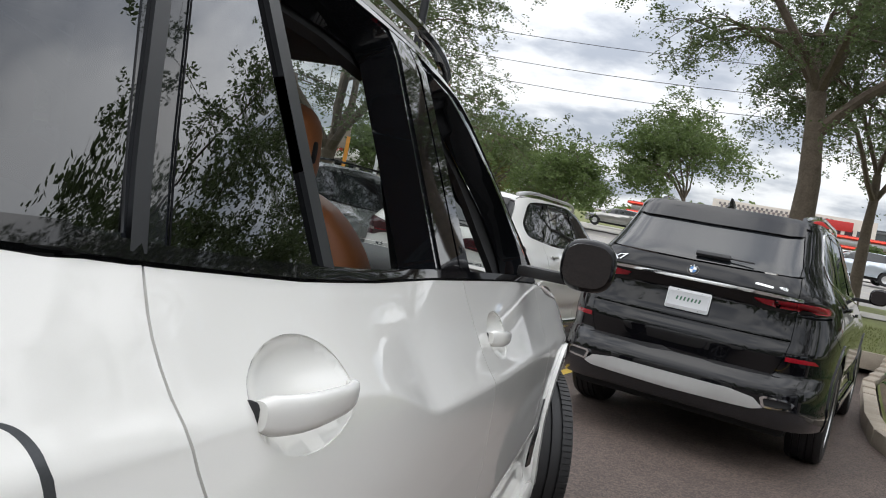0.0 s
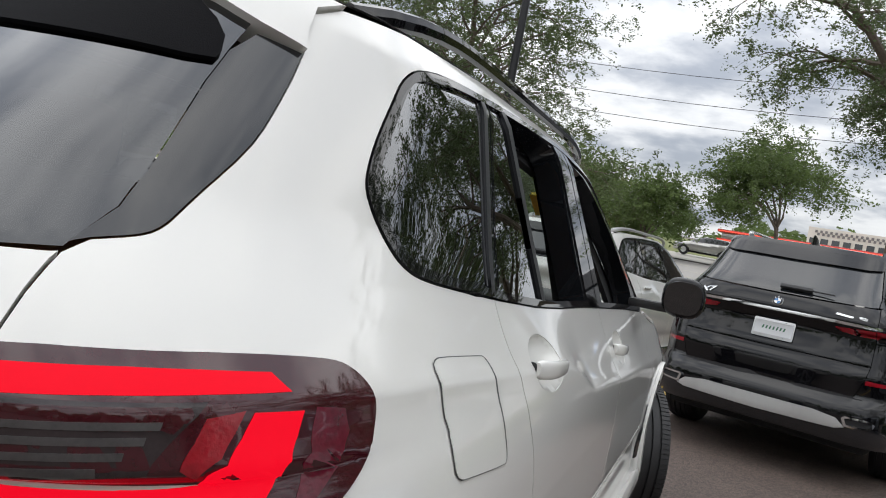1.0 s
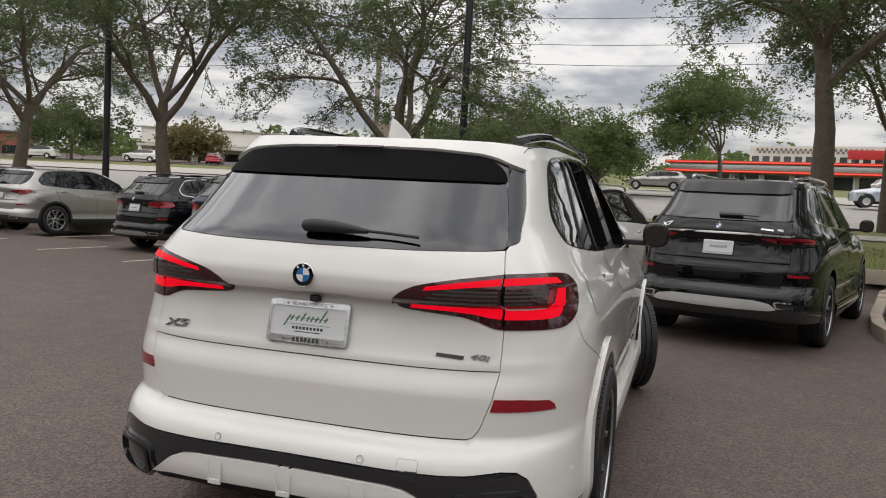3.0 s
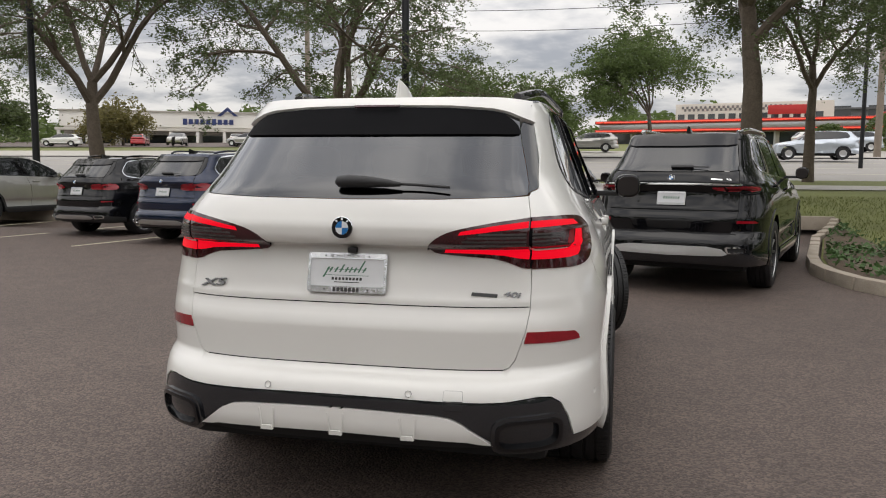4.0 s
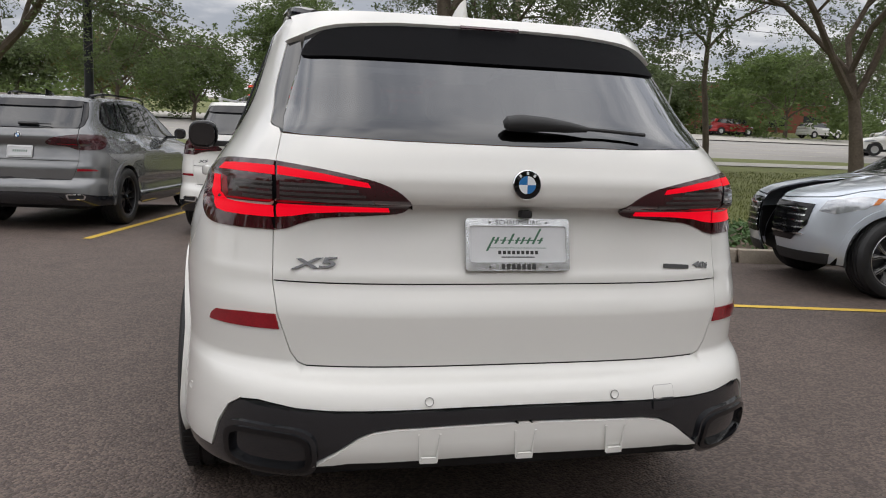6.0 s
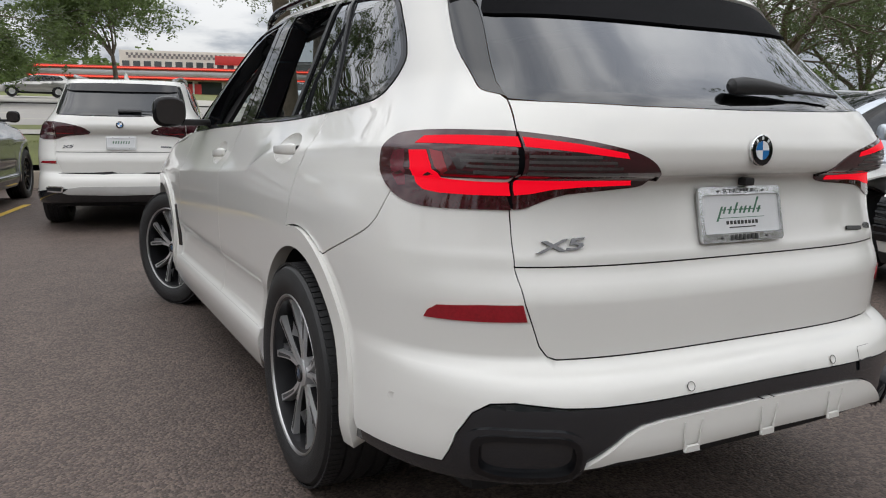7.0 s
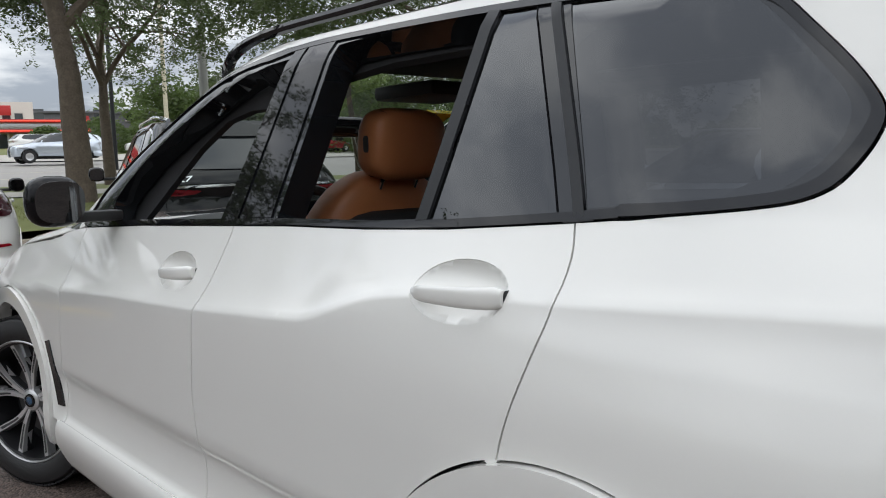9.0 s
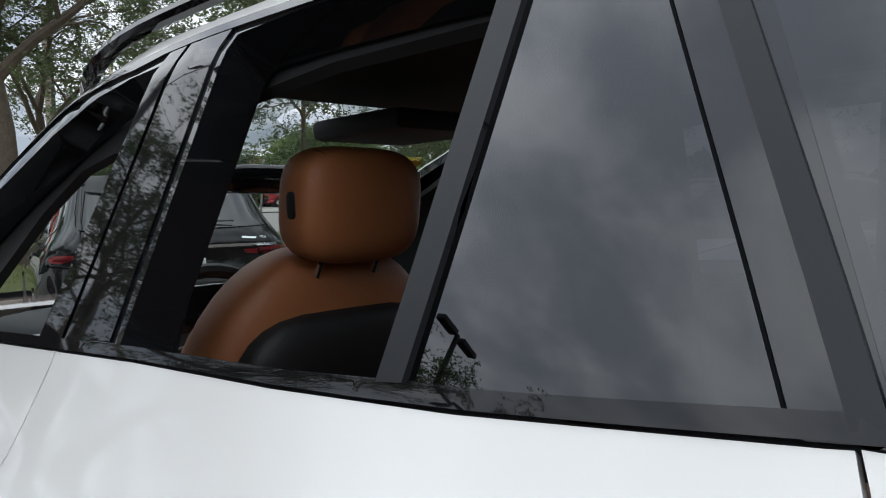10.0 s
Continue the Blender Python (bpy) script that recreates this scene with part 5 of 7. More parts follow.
# ---- the parked cars ----
DARKG = mat("dark_car_glass", (0.012, 0.014, 0.016), 0.03, 0, 0.2, 5, 0, 300, spec=0.9)
HEADL = mat("headlamp_glass", (0.45, 0.47, 0.5), 0.08, 0.6, 0.3, 30, 0, 120, coat=1)
AMBER = mat("amber_lens", (0.55, 0.16, 0.02), 0.2, 0, 0.1, 30)
LAMPS = dict(
    slim=dict(gate=[(0.42, 1.100), (0.55, 1.112), (0.672, 1.118), (0.672, 1.062), (0.55, 1.060), (0.46, 1.078)], body=[(0.33, 1.118), (0.44, 1.112), (0.50, 1.095), (0.47, 1.066), (0.33, 1.060)]),
    wide=dict(gate=[(0.40, 1.030), (0.42, 1.085), (0.50, 1.118), (0.672, 1.135), (0.672, 1.005), (0.55, 1.0), (0.45, 1.008)], body=[(0.33, 1.138), (0.44, 1.130), (0.50, 1.10), (0.51, 1.05), (0.46, 1.005), (0.33, 1.0)]),
    arrow=dict(gate=[(0.40, 1.075), (0.50, 1.105), (0.672, 1.128), (0.672, 1.03), (0.58, 1.045)], body=[(0.33, 1.145), (0.46, 1.150), (0.53, 1.125), (0.44, 1.065), (0.36, 1.015), (0.31, 1.010)]),
    own=dict(gate=LAMP["gate"], body=LAMP_BODY))


def parked(name, label, m, k, paint, lamp="own", lens=LENSRED, rails=GLOSS, edge=GLOSS, cladding=SATIN, skid=BRUSHED, tips=True, bar=None, letters="", wheel_r=0.365, arch=None, front_end=False, mirror_paint=None, tall=0.0, group="", spokes=5, turn=0.0, words=False):
    """A parked car of the same family of shapes, scaled by k, standing at m."""
    car = tagged(new(name), label, "car", group)
    car.matrix_world = m
    S, T = side, tail

    def one(nm, loops, material, parent=None, **kw):
        kw.setdefault("step", 0.075)
        kw.setdefault("thick", 0.015)
        return sheet(nm, loops, surf, material, parent or car, k=k, **kw)

    def both(nm, loops, material, parent=None, **kw):
        return one(nm, loops, material, parent, **kw), one(nm, [other(q) for q in loops], material, parent, **kw)

    arch = arch or paint
    one("upper_tailgate", [across(T([(0, 0.868), (0.3, 0.868), (0.681, 0.868), (0.679, 1.0), (0.673, 1.2), (0.657, 1.272), (0.35, 1.260), (0, 1.257)]))], paint, gap=0.003, step=0.045)
    one("lower_tailgate", [across(T([(0, 0.640), (0.3, 0.640), (0.605, 0.642), (0.632, 0.675), (0.668, 0.78), (0.681, 0.868), (0.3, 0.868), (0, 0.868)]))], paint, gap=0.003, step=0.05)
    down = S(BUMPER_SEAM[::-1]) + S(arc(HUB_R, HUB_Z, 0.49, 115, 178, 10)) + S([(0.60, 0.42)])
    one("rear_bumper", [across(T([(0, 0.640), (0.3, 0.640), (0.605, 0.642), (0.632, 0.675), (0.668, 0.78), (0.681, 0.868), (0.679, 1.03)]) + S([(0.34, 1.03), (0.43, 1.04)]) + down + T([(0.86, 0.44), (0.70, 0.47), (0.4, 0.48), (0, 0.48)]))], paint, gap=0.003, step=0.045)
    low_trim = one("bumper_trim", [across(T([(0, 0.48), (0.4, 0.48), (0.70, 0.47), (0.86, 0.44)]) + S([(0.60, 0.42), (0.64, 0.31)]) + T([(0.80, 0.31), (0.4, 0.33), (0, 0.33)]))], cladding, off=0.004)
    one("skid_plate", [across(T([(0, 0.462 + tall), (0.40, 0.462 + tall), (0.50 + tall, 0.44 + tall), (0.56 + tall, 0.40 + tall * 0.8), (0.50 + tall, 0.385 + tall * 0.8), (0, 0.375 + tall * 0.8)]))], skid, off=0.016, thick=0.03)
    if tips:
        for s in (1, -1):
            q = T([(a_, z_ + tall) for a_, z_ in ((0.58, 0.45), (0.60, 0.465), (0.74, 0.462), (0.775, 0.44), (0.76, 0.40), (0.60, 0.395))])
            q2 = T([(a_, z_ + tall) for a_, z_ in ((0.60, 0.446), (0.61, 0.452), (0.735, 0.450), (0.758, 0.437), (0.748, 0.411), (0.615, 0.408))])
            pipe = one("exhaust_tip", [q if s > 0 else other(q), q2 if s > 0 else other(q2)], CHROME, off=0.02, thick=0.03, step=0.04)
            one("exhaust_mouth", [q2 if s > 0 else other(q2)], LINER, pipe, off=0.006, thick=0, step=0.06)
    lay = LAMPS[lamp]
    for s in (1, -1):
        def flip(q):
            return q if s > 0 else other(q)
        lp = one("tail_lamp", [flip(T(lay["gate"]))], lens, off=0.008, gap=0.0015, step=0.05)
        one("lens", [flip(T([(0.674, lay["gate"][2][1] if lamp != "own" else 1.195)]) + S(lay["body"]) + T([(0.674, lay["body"][-1][1])]))], lens, lp, off=0.008, gap=0.0015, step=0.05)
        if lamp == "own":
            one("light_strip", [flip(T([(0.42, 1.075), (0.42, 1.085), (0.66, 1.085), (0.66, 1.06), (0.55, 1.062)]))], LENSRED, lp, off=0.010, step=0.05, thick=0)
        one("reflector", [flip(T([(0.670, 0.742), (0.672, 0.772), (0.835, 0.768), (0.862, 0.744)]))], LENSRED, off=0.004, step=0.05)
    if bar:
        one("tail_bar", [across(T([(0, 1.128), (0.35, 1.128), (0.70, 1.124), (0.70, 1.142), (0.35, 1.148), (0, 1.148)]))], bar, off=0.014, thick=0.02)
    one("rear_window", [across(T([(0, 1.266), (0.35, 1.269), (0.60, 1.275), (0.645, 1.282), (0.640, 1.34), (0.615, 1.44), (0.575, 1.60), (0.3, 1.612), (0, 1.614)]))], DARKG, off=-0.002, thick=0)
    one("spoiler_underside", [across(T([(0, 1.525), (0.5, 1.53), (0.585, 1.545), (0.575, 1.612), (0, 1.622)]))], GLOSS, off=0.014, thick=0.015)
    one("spoiler", [across(T([(0, 1.622), (0.3, 1.620), (0.585, 1.606)]) + S([(0.70, 1.60), (0.73, 1.628), (0.80, 1.653)]) + T([(0.50, 1.659), (0, 1.659)]))], paint, off=0.012, thick=0.05)
    both("corner_trim", [T([(0.650, 1.281)]) + S([(0.36, 1.288), (0.43, 1.325), (0.55, 1.416), (0.648, 1.52), (0.69, 1.575), (0.70, 1.60)]) + T([(0.58, 1.605), (0.62, 1.44), (0.645, 1.34)])], GLOSS)
    loop = S(BUMPER_SEAM) + T([(0.679, 1.03), (0.673, 1.2), (0.660, 1.275)]) + S([(0.34, 1.283), (0.435, 1.322), (0.555, 1.413), (0.653, 1.517), (0.69, 1.572)]) + S(ROOF_LINE) + S(WINDOWS[:1]) + S(WINDOWS_OVER[::-1]) + S(REAR_SEAM[1:]) + S(arc(HUB_R, HUB_Z, 0.49, 72, 116, 10))
    both("side_panel", [loop], paint, gap=0.003, step=0.06)
    both("rear_door", [S(REAR_SEAM[::-1]) + S([(1.47, 1.222), (1.72, 1.212), (2.03, 1.207)]) + S(FRONT_SEAM) + S([(1.585, 0.41)]) + S(arc(HUB_R, HUB_Z, 0.49, 6, 72, 14))], paint, gap=0.003, step=0.06)
    both("front_door", [S(FRONT_SEAM[::-1]) + S([(2.32, 1.197), (2.86, 1.178)]) + S(NOSE_SEAM)], paint, gap=0.003, step=0.06)
    both("front_wing", [S(NOSE_SEAM[::-1]) + S([(3.7, 1.096), (4.1, 1.048), (4.4, 1.0), (4.62, 0.94)]) + [(5.5, 0.90), (5.5, 0.30)] + S([(4.62, 0.30)]) + S(arc(HUB_F, HUB_Z, 0.49, 0, 176, 20))], paint, gap=0.003)
    both("bonnet", [S([(3.43, 1.142), (3.7, 1.100), (4.1, 1.052), (4.4, 1.004), (4.62, 0.944)]) + [(5.5, 0.905), (5.5, 1.146)]], paint, gap=0.003, step=0.06)
    both("sill", [S([(1.56, 0.405), (3.50, 0.405), (3.52, 0.33), (3.45, 0.26), (1.65, 0.26), (1.56, 0.33)])], cladding, off=0.012, thick=0.05)
    for hy in (HUB_R, HUB_F):
        both("wheel_arch_trim", [S([(y, max(z, 0.29)) for y, z in arc(hy, HUB_Z, 0.495, -8, 188, 24)] + [(y, max(z, 0.29)) for y, z in arc(hy, HUB_Z, 0.432, 190, -10, 24)])], arch, off=0.010, thick=0.05)
        for s in (1, -1):
            bm = bmesh.new()
            rings = [[bm.verts.new((s * x * k[0], y * k[1], z * k[2])) for y, z in arc(hy, HUB_Z, 0.445, -12, 192, 20)] for x in (0.93, 0.55)]
            for i in range(20):
                bm.faces.new((rings[0][i], rings[0][i + 1], rings[1][i + 1], rings[1][i]))
            bm.faces.new(rings[1])
            part("wheel_well", bm, LINER, car)
    both("window_trim", [S(WINDOWS)], GLOSS, off=-0.003, step=0.07)
    for q in (FRONT_OPEN, REAR_OPEN, FIXED, QUARTER):
        both("side_window", [S(q)], DARKG, off=0.002, thick=0, step=0.07)
    if edge is not GLOSS:
        ring = dense(np.array(S(WINDOWS)), 0.05)
        both("window_edge", [[tuple(q) for q in shrunk(ring, -0.004)], [tuple(q) for q in shrunk(ring, 0.014)]], edge, off=0.006, thick=0.01, step=0.03)
    zs = [1.150, 1.25, 1.35, 1.45, 1.55, 1.63, 1.69]
    both("windscreen", [[(float(us(float(front(z)) - 0.22, z)), z) for z in zs] + [(float(S90 + fcentre(z) - YC + LF), z) for z in zs[::-1]]], DARKG, off=-0.002, thick=0, step=0.09)
    roof_sheet(car, paint, k=k, n=50)
    fin(car, 0.86 * k[1], 1.688 * k[2], GLOSS if paint is not WHITE else paint)
    for s in (1, -1):
        if rails:
            roof_rail(car, s, rails, k=k)
        for y0, y1, z0 in ((1.262, 1.488, 1.116), (2.412, 2.632, 1.060)):
            p = surf(float(us((y0 + y1) / 2, z0)), z0) * np.array(k)
            bm = bmesh.new()
            puff(bm, (s * (p[0] + 0.018), p[1], p[2]), (0.03, 0.21, 0.032), 3.4, 8)
            part("door_handle", bm, paint, car)
        door_mirror(car, s, 3.08 * k[1], 1.25 * k[2], mirror_paint or paint, x=0.985 * k[0])
        wr = wheel_r
        wheel(car, s * 0.83 * k[0], HUB_R * k[1], wr, right=s > 0, radius=wr, width=0.26, rim=wr * 0.69, spokes=spokes, dark=DARKALLOY if spokes != 6 else GLOSS, bright=ALLOY if spokes != 6 else GLOSS)
        wheel(car, s * 0.83 * k[0], HUB_F * k[1], wr, right=s > 0, radius=wr, width=0.26, rim=wr * 0.69, spokes=spokes, turn=turn, dark=DARKALLOY if spokes != 6 else GLOSS, bright=ALLOY if spokes != 6 else GLOSS)
    bm = bmesh.new()
    mm = tail_pose(0.10, 1.300, k, lift=0.02)
    box(bm, (0, 0, 0), (0.24, 0.035, 0.03), 0.008)
    bmesh.ops.transform(bm, matrix=mm, verts=bm.verts)
    wp = part("wiper", bm, PLASTIC, car)
    bm = bmesh.new()
    tube(bm, [mm @ Vector((0.1, 0, 0)), mm @ Vector((0.28, -0.004, 0))], 0.007, 6)
    part("wiper_blade", bm, PLASTIC, wp)
    roundel(car, tail_pose(0, 1.165 + (0.03 if bar else 0), k, lift=0.001) @ Matrix.Rotation(-math.pi / 2, 4, "Y"), 0.041)
    if words or not front_end:
        plate(car, tail_pose(0, 0.965 + (0.02 if bar else 0), k, lift=0.012), words=False)
    if letters:
        shiny, big = (CHROME, 0.066) if bar else (DARKCHROME, 0.044)
        lettering("badge", letters, big, 0.003, tail_pose(-0.55, (1.185 if bar else 0.925), k, lift=0.004), shiny, car, "chrome letter and number", shear=0.25, wide=1.6 if bar else 2.2, bold=0.02)
        lettering("badge", "40i", 0.034, 0.003, tail_pose(0.575, (1.185 if bar else 0.925), k, lift=0.004), shiny, car, "chrome number", shear=0.25, wide=1.5)
        bm = bmesh.new()
        prism(bm, [(-0.06, -0.008), (0.056, -0.008), (0.06, 0.008), (-0.056, 0.008)], 0.004, tail_pose(0.465, (1.185 if bar else 0.925), k, lift=0.003))
        part("badge", bm, shiny, car, "slim bar badge", flat=True)
    bm = bmesh.new()
    box(bm, (0, 2.45 * k[1], 0.34), (1.50 * k[0], 4.3 * k[1], 0.16), 0.05)
    part("underbody", bm, LINER, car)
    shell = [(0.0, 0.36)] + S([(0.55, 0.36)]) + S([(max(y, 0.5), max(z, 0.30)) for y, z in arc(HUB_R, HUB_Z, 0.47, 180, 0, 16)]) + S([(max(y, 0.5), max(z, 0.30)) for y, z in arc(HUB_F, HUB_Z, 0.47, 180, 0, 16)]) + [(5.5, 0.34), (5.5, 0.72)] + S([(4.4, 0.74), (3.6, 0.80), (3.3, 1.08), (3.0, 1.14), (2.0, 1.16), (1.2, 1.21), (0.62, 1.24)]) + T([(0.5, 1.23), (0.0, 1.225)])
    both("inner_shell", [shell], LINER, off=-0.03, thick=0, step=0.12)
    if front_end:
        both("headlamp", [S([(4.22, 0.945), (4.4, 0.955)]) + [(4.85, 0.90), (4.90, 0.80), (4.7, 0.78)] + S([(4.40, 0.84)])], HEADL, off=0.008, thick=0.02, step=0.06)
        both("side_marker", [S([(4.22, 0.94), (4.28, 0.943), (4.34, 0.88), (4.29, 0.885)])], AMBER, off=0.012, thick=0.01, step=0.05)
        grille = one("grille", [[(4.98, 0.86), (5.5, 0.87), (5.5, 0.50), (5.25, 0.50), (5.02, 0.66)]], GLOSS, off=0.010, thick=0.02, step=0.06)
        one("grille", [other([(4.98, 0.86), (5.5, 0.87), (5.5, 0.50), (5.25, 0.50), (5.02, 0.66)])], GLOSS, off=0.010, thick=0.02, step=0.06)
        for z in (0.56, 0.62, 0.68, 0.74, 0.80):
            for s in (1, -1):
                q = [(5.06, z), (5.5, z), (5.5, z + 0.014), (5.05, z + 0.014)]
                one("grille_bar", [q if s > 0 else other(q)], CHROME if front_end == "bars" else DARKALLOY, grille, off=0.02, thick=0.01, step=0.1)
        both("lower_intake", [[(4.75, 0.40), (5.5, 0.40), (5.5, 0.30), (4.80, 0.30)]], PLASTIC, off=0.008, thick=0.02, step=0.08)
        if front_end == "mesh":
            bm = bmesh.new()
            box(bm, (0, 4.93 * k[1], 0.50 * k[2]), (0.32, 0.012, 0.15), 0.004)
            pl = part("front_plate", bm, GLOSS, car, "dark dealer plate")
            lettering("lettering", "CERTIFIED", 0.03, 0.0006, pose(0, 4.938 * k[1], 0.47 * k[2], 90, 0, 180), PLATEW, pl, "pale capitals")
            bm = bmesh.new()
            for i in range(7):
                box(bm, ((i - 3) * 0.03, 4.938 * k[1], 0.515 * k[2]), (0.018, 0.002, 0.028))
            part("print_bar", bm, PLATEW, pl, flat=True)
    return car


LEAN_ROW = -12.0
parked("suv", "black sport utility car with chrome tail bar beside planted island", pose(1.52, 6.30, 0, 0, 0, -16.5), (1.035, 1.049, 1.075), BLACKP, lamp="slim", rails=CHROME, edge=CHROME, skid=SILVERT, tall=0.05, bar=CHROME, letters="X7", wheel_r=0.40, group="parked row", mirror_paint=BLACKP)
parked("suv", "white sport utility car with unlit dark tail lamps", pose(-0.88, 7.80, 0, 0, 0, LEAN_ROW), (1, 1, 1), WHITE, lens=LENS, rails=BRUSHED, skid=SILVERT, tall=0.04, letters="X5", group="parked row", mirror_paint=GLOSS)
parked("suv", "grey sport utility car with black wheels", pose(-3.60, 8.48, 0, 0, 0, LEAN_ROW), (1, 1, 1), GREYP, lens=LENS, rails=GLOSS, tips=True, skid=SATIN, group="parked row", spokes=6, wheel_r=0.385, mirror_paint=GLOSS)
parked("suv", "dark blue sport utility car with chrome window edges", pose(-6.9, 9.64, 0, 0, 0, LEAN_ROW), (0.945, 0.957, 0.965), BLUEP, lamp="wide", rails=BLUEP, edge=CHROME, group="parked row")
parked("suv", "small black sport utility car with silver skid plate, in the row", pose(-9.5, 10.75, 0, 0, 0, LEAN_ROW), (0.91, 0.905, 0.92), BLACKP, lamp="wide", rails=BLACKP, edge=CHROME, group="parked row", wheel_r=0.345, cladding=PLASTIC)
parked("suv", "silver crossover car with dark wheel arches, parked in the row", pose(-14.8, 12.4, 0, 0, 0, LEAN_ROW), (0.92, 0.94, 0.945), SILVERP, lamp="arrow", rails=None, group="parked row", wheel_r=0.36, arch=PLASTIC, cladding=PLASTIC, skid=PLASTIC)
parked("suv", "pale grey car ending the parked row", pose(-17.8, 13.0, 0, 0, 0, LEAN_ROW), (0.93, 0.95, 0.93), GREYP, lamp="wide", rails=GREYP, group="parked row", wheel_r=0.36)
parked("suv", "pale silver sport utility car, nose out, across the aisle", pose(8.92, 3.85, 0, 0, 0, 77), (0.96, 0.97, 0.96), PALEP, rails=BRUSHED, front_end="bars", group="cars across the aisle", wheel_r=0.37, turn=8)
parked("sedan", "white saloon car with black mesh grille and dealer plate", pose(8.52, 1.30, 0, 0, 0, 77), (0.95, 0.99, 0.84), WHITE, rails=None, front_end="mesh", group="cars across the aisle", wheel_r=0.34, lens=LENS)


# ---- planted island, lawn, road ----
def over(name, pts, material, lift, step=1.0, label="", category="", thick=0.0, parent=None):
    """A level piece that follows the ground inside an outline (x, y), raised by lift."""
    v, f = mesh_flat([pts], step, 0.0)
    z = ground_rise(v[:, 1]) + lift
    verts = [(x, y, float(q)) for (x, y), q in zip(v, z)]
    faces = []
    for t in f:
        a, b, c = (v[i] for i in t)
        faces.append(tuple(t) if (b[0] - a[0]) * (c[1] - a[1]) - (b[1] - a[1]) * (c[0] - a[0]) > 0 else tuple(t[::-1]))
    ob = link(name, verts, faces, material, parent)
    return tagged(ob, label, category, kind="structure" if parent is None else "")


LAWN = mat("mown_grass", (0.140, 0.155, 0.046), 0.9, 0, 0.35, 0.8, 0.9, 30)
SOIL = mat("dark_mulch", (0.095, 0.068, 0.046), 0.95, 0, 0.4, 3, 1.0, 40)
KERB = mat("weathered_concrete_kerb", (0.36, 0.31, 0.25), 0.85, 0, 0.22, 4, 0.5, 60)
PAVE = mat("pale_concrete", (0.40, 0.38, 0.34), 0.85, 0, 0.12, 1.5, 0.3, 40)
ROADM = mat("pale_worn_road", (0.30, 0.285, 0.265), 0.85, 0, 0.10, 0.3, 0.3, 30)
IVY = mat("ground_cover_leaves", (0.055, 0.115, 0.030), 0.6, 0, 0.45, 2, 0.2, 30)
EDGE = [(4.75, 15.60), (5.55, 15.50), (5.20, 14.40), (4.51, 12.60), (4.05, 10.70), (3.78, 9.60), (3.61, 8.60), (3.62, 7.90), (3.75, 7.20), (4.02, 6.65), (4.75, 6.05), (5.6, 5.88), (8.0, 5.66), (10.0, 5.50), (14.0, 5.3)]
lawn = over("lawn", [(x + 0.13, y + 0.05) for x, y in EDGE] + [(45, 5.3), (60, 23.0), (-60, 23.0), (-60, 15.4), (-20, 15.2), (4.70, 15.75)], LAWN, 0.10, 0.8, "mown green grass rising to the pavement", "lawn")
over("planting_bed", [(x + 0.16, y + 0.06) for x, y in EDGE[2:]] + [(14.0, 7.6), (9.0, 8.0), (6.3, 9.2), (5.3, 11.2)], SOIL, 0.125, 0.4, "dark mulch bed under low green ground cover", "planting bed")
path = finer(EDGE, 0.9)
for a, b in zip(path, path[1:]):
    d = Vector((b[0] - a[0], b[1] - a[1], 0))
    bm = bmesh.new()
    box(bm, (0, 0, 0), (d.length - 0.012, 0.16, 0.30), 0.022)
    ang = math.degrees(math.atan2(d.y, d.x))
    bmesh.ops.transform(bm, matrix=pose((a[0] + b[0]) / 2, (a[1] + b[1]) / 2, float(ground_rise((a[1] + b[1]) / 2)) + 0.005, 0, 0, ang), verts=bm.verts)
    kb = part("kerb", bm, KERB, None)
    tagged(kb, "weathered pale concrete kerb stone round the island", "kerb", "island kerb", "structure")
bm = bmesh.new()
box(bm, (-8, 15.1, 0.10), (24.8, 0.16, 0.34), 0.02)
tagged(part("kerb", bm, KERB, None), "long concrete kerb ahead of the parked row", "kerb", kind="structure")
over("pavement", [(-120, 20.6), (120, 20.6), (120, 22.2), (-120, 22.2)], PAVE, 0.125, 1.5, "narrow pale concrete footpath across the lawn", "pavement")
over("verge", [(-120, 22.2), (120, 22.2), (120, 25.2), (-120, 25.2)], LAWN, 0.10, 1.5, "strip of grass along the road", "verge")
over("road", [(-300, 25.2), (300, 25.2), (300, 50), (-300, 50)], ROADM, 0.0, 2.5, "wide pale worn road", "road")
over("far_apron", [(-300, 50.4), (300, 50.4), (300, 64), (-300, 64)], PAVE, 0.06, 4, "pale concrete strip beyond the road", "pavement")
over("far_verge", [(-300, 64), (300, 64), (300, 320), (-300, 320)], LAWN, 0.03, 10, "grass and plots beyond the road", "ground")
over("far_lot", [(-160, 78), (-20, 78), (-20, 140), (-160, 140)], ASPHALT, 0.10, 6, "asphalt in front of the shops", "ground")
for x0, x1, m_ in ((-300, 300, PALEPAINT),):
    for yy in (32.0, 37.3, 43.0):
        over("lane_line", [(x0, yy), (x1, yy), (x1, yy + 0.14), (x0, yy + 0.14)], m_, 0.012, 3, "pale lane line on the road", "road marking")
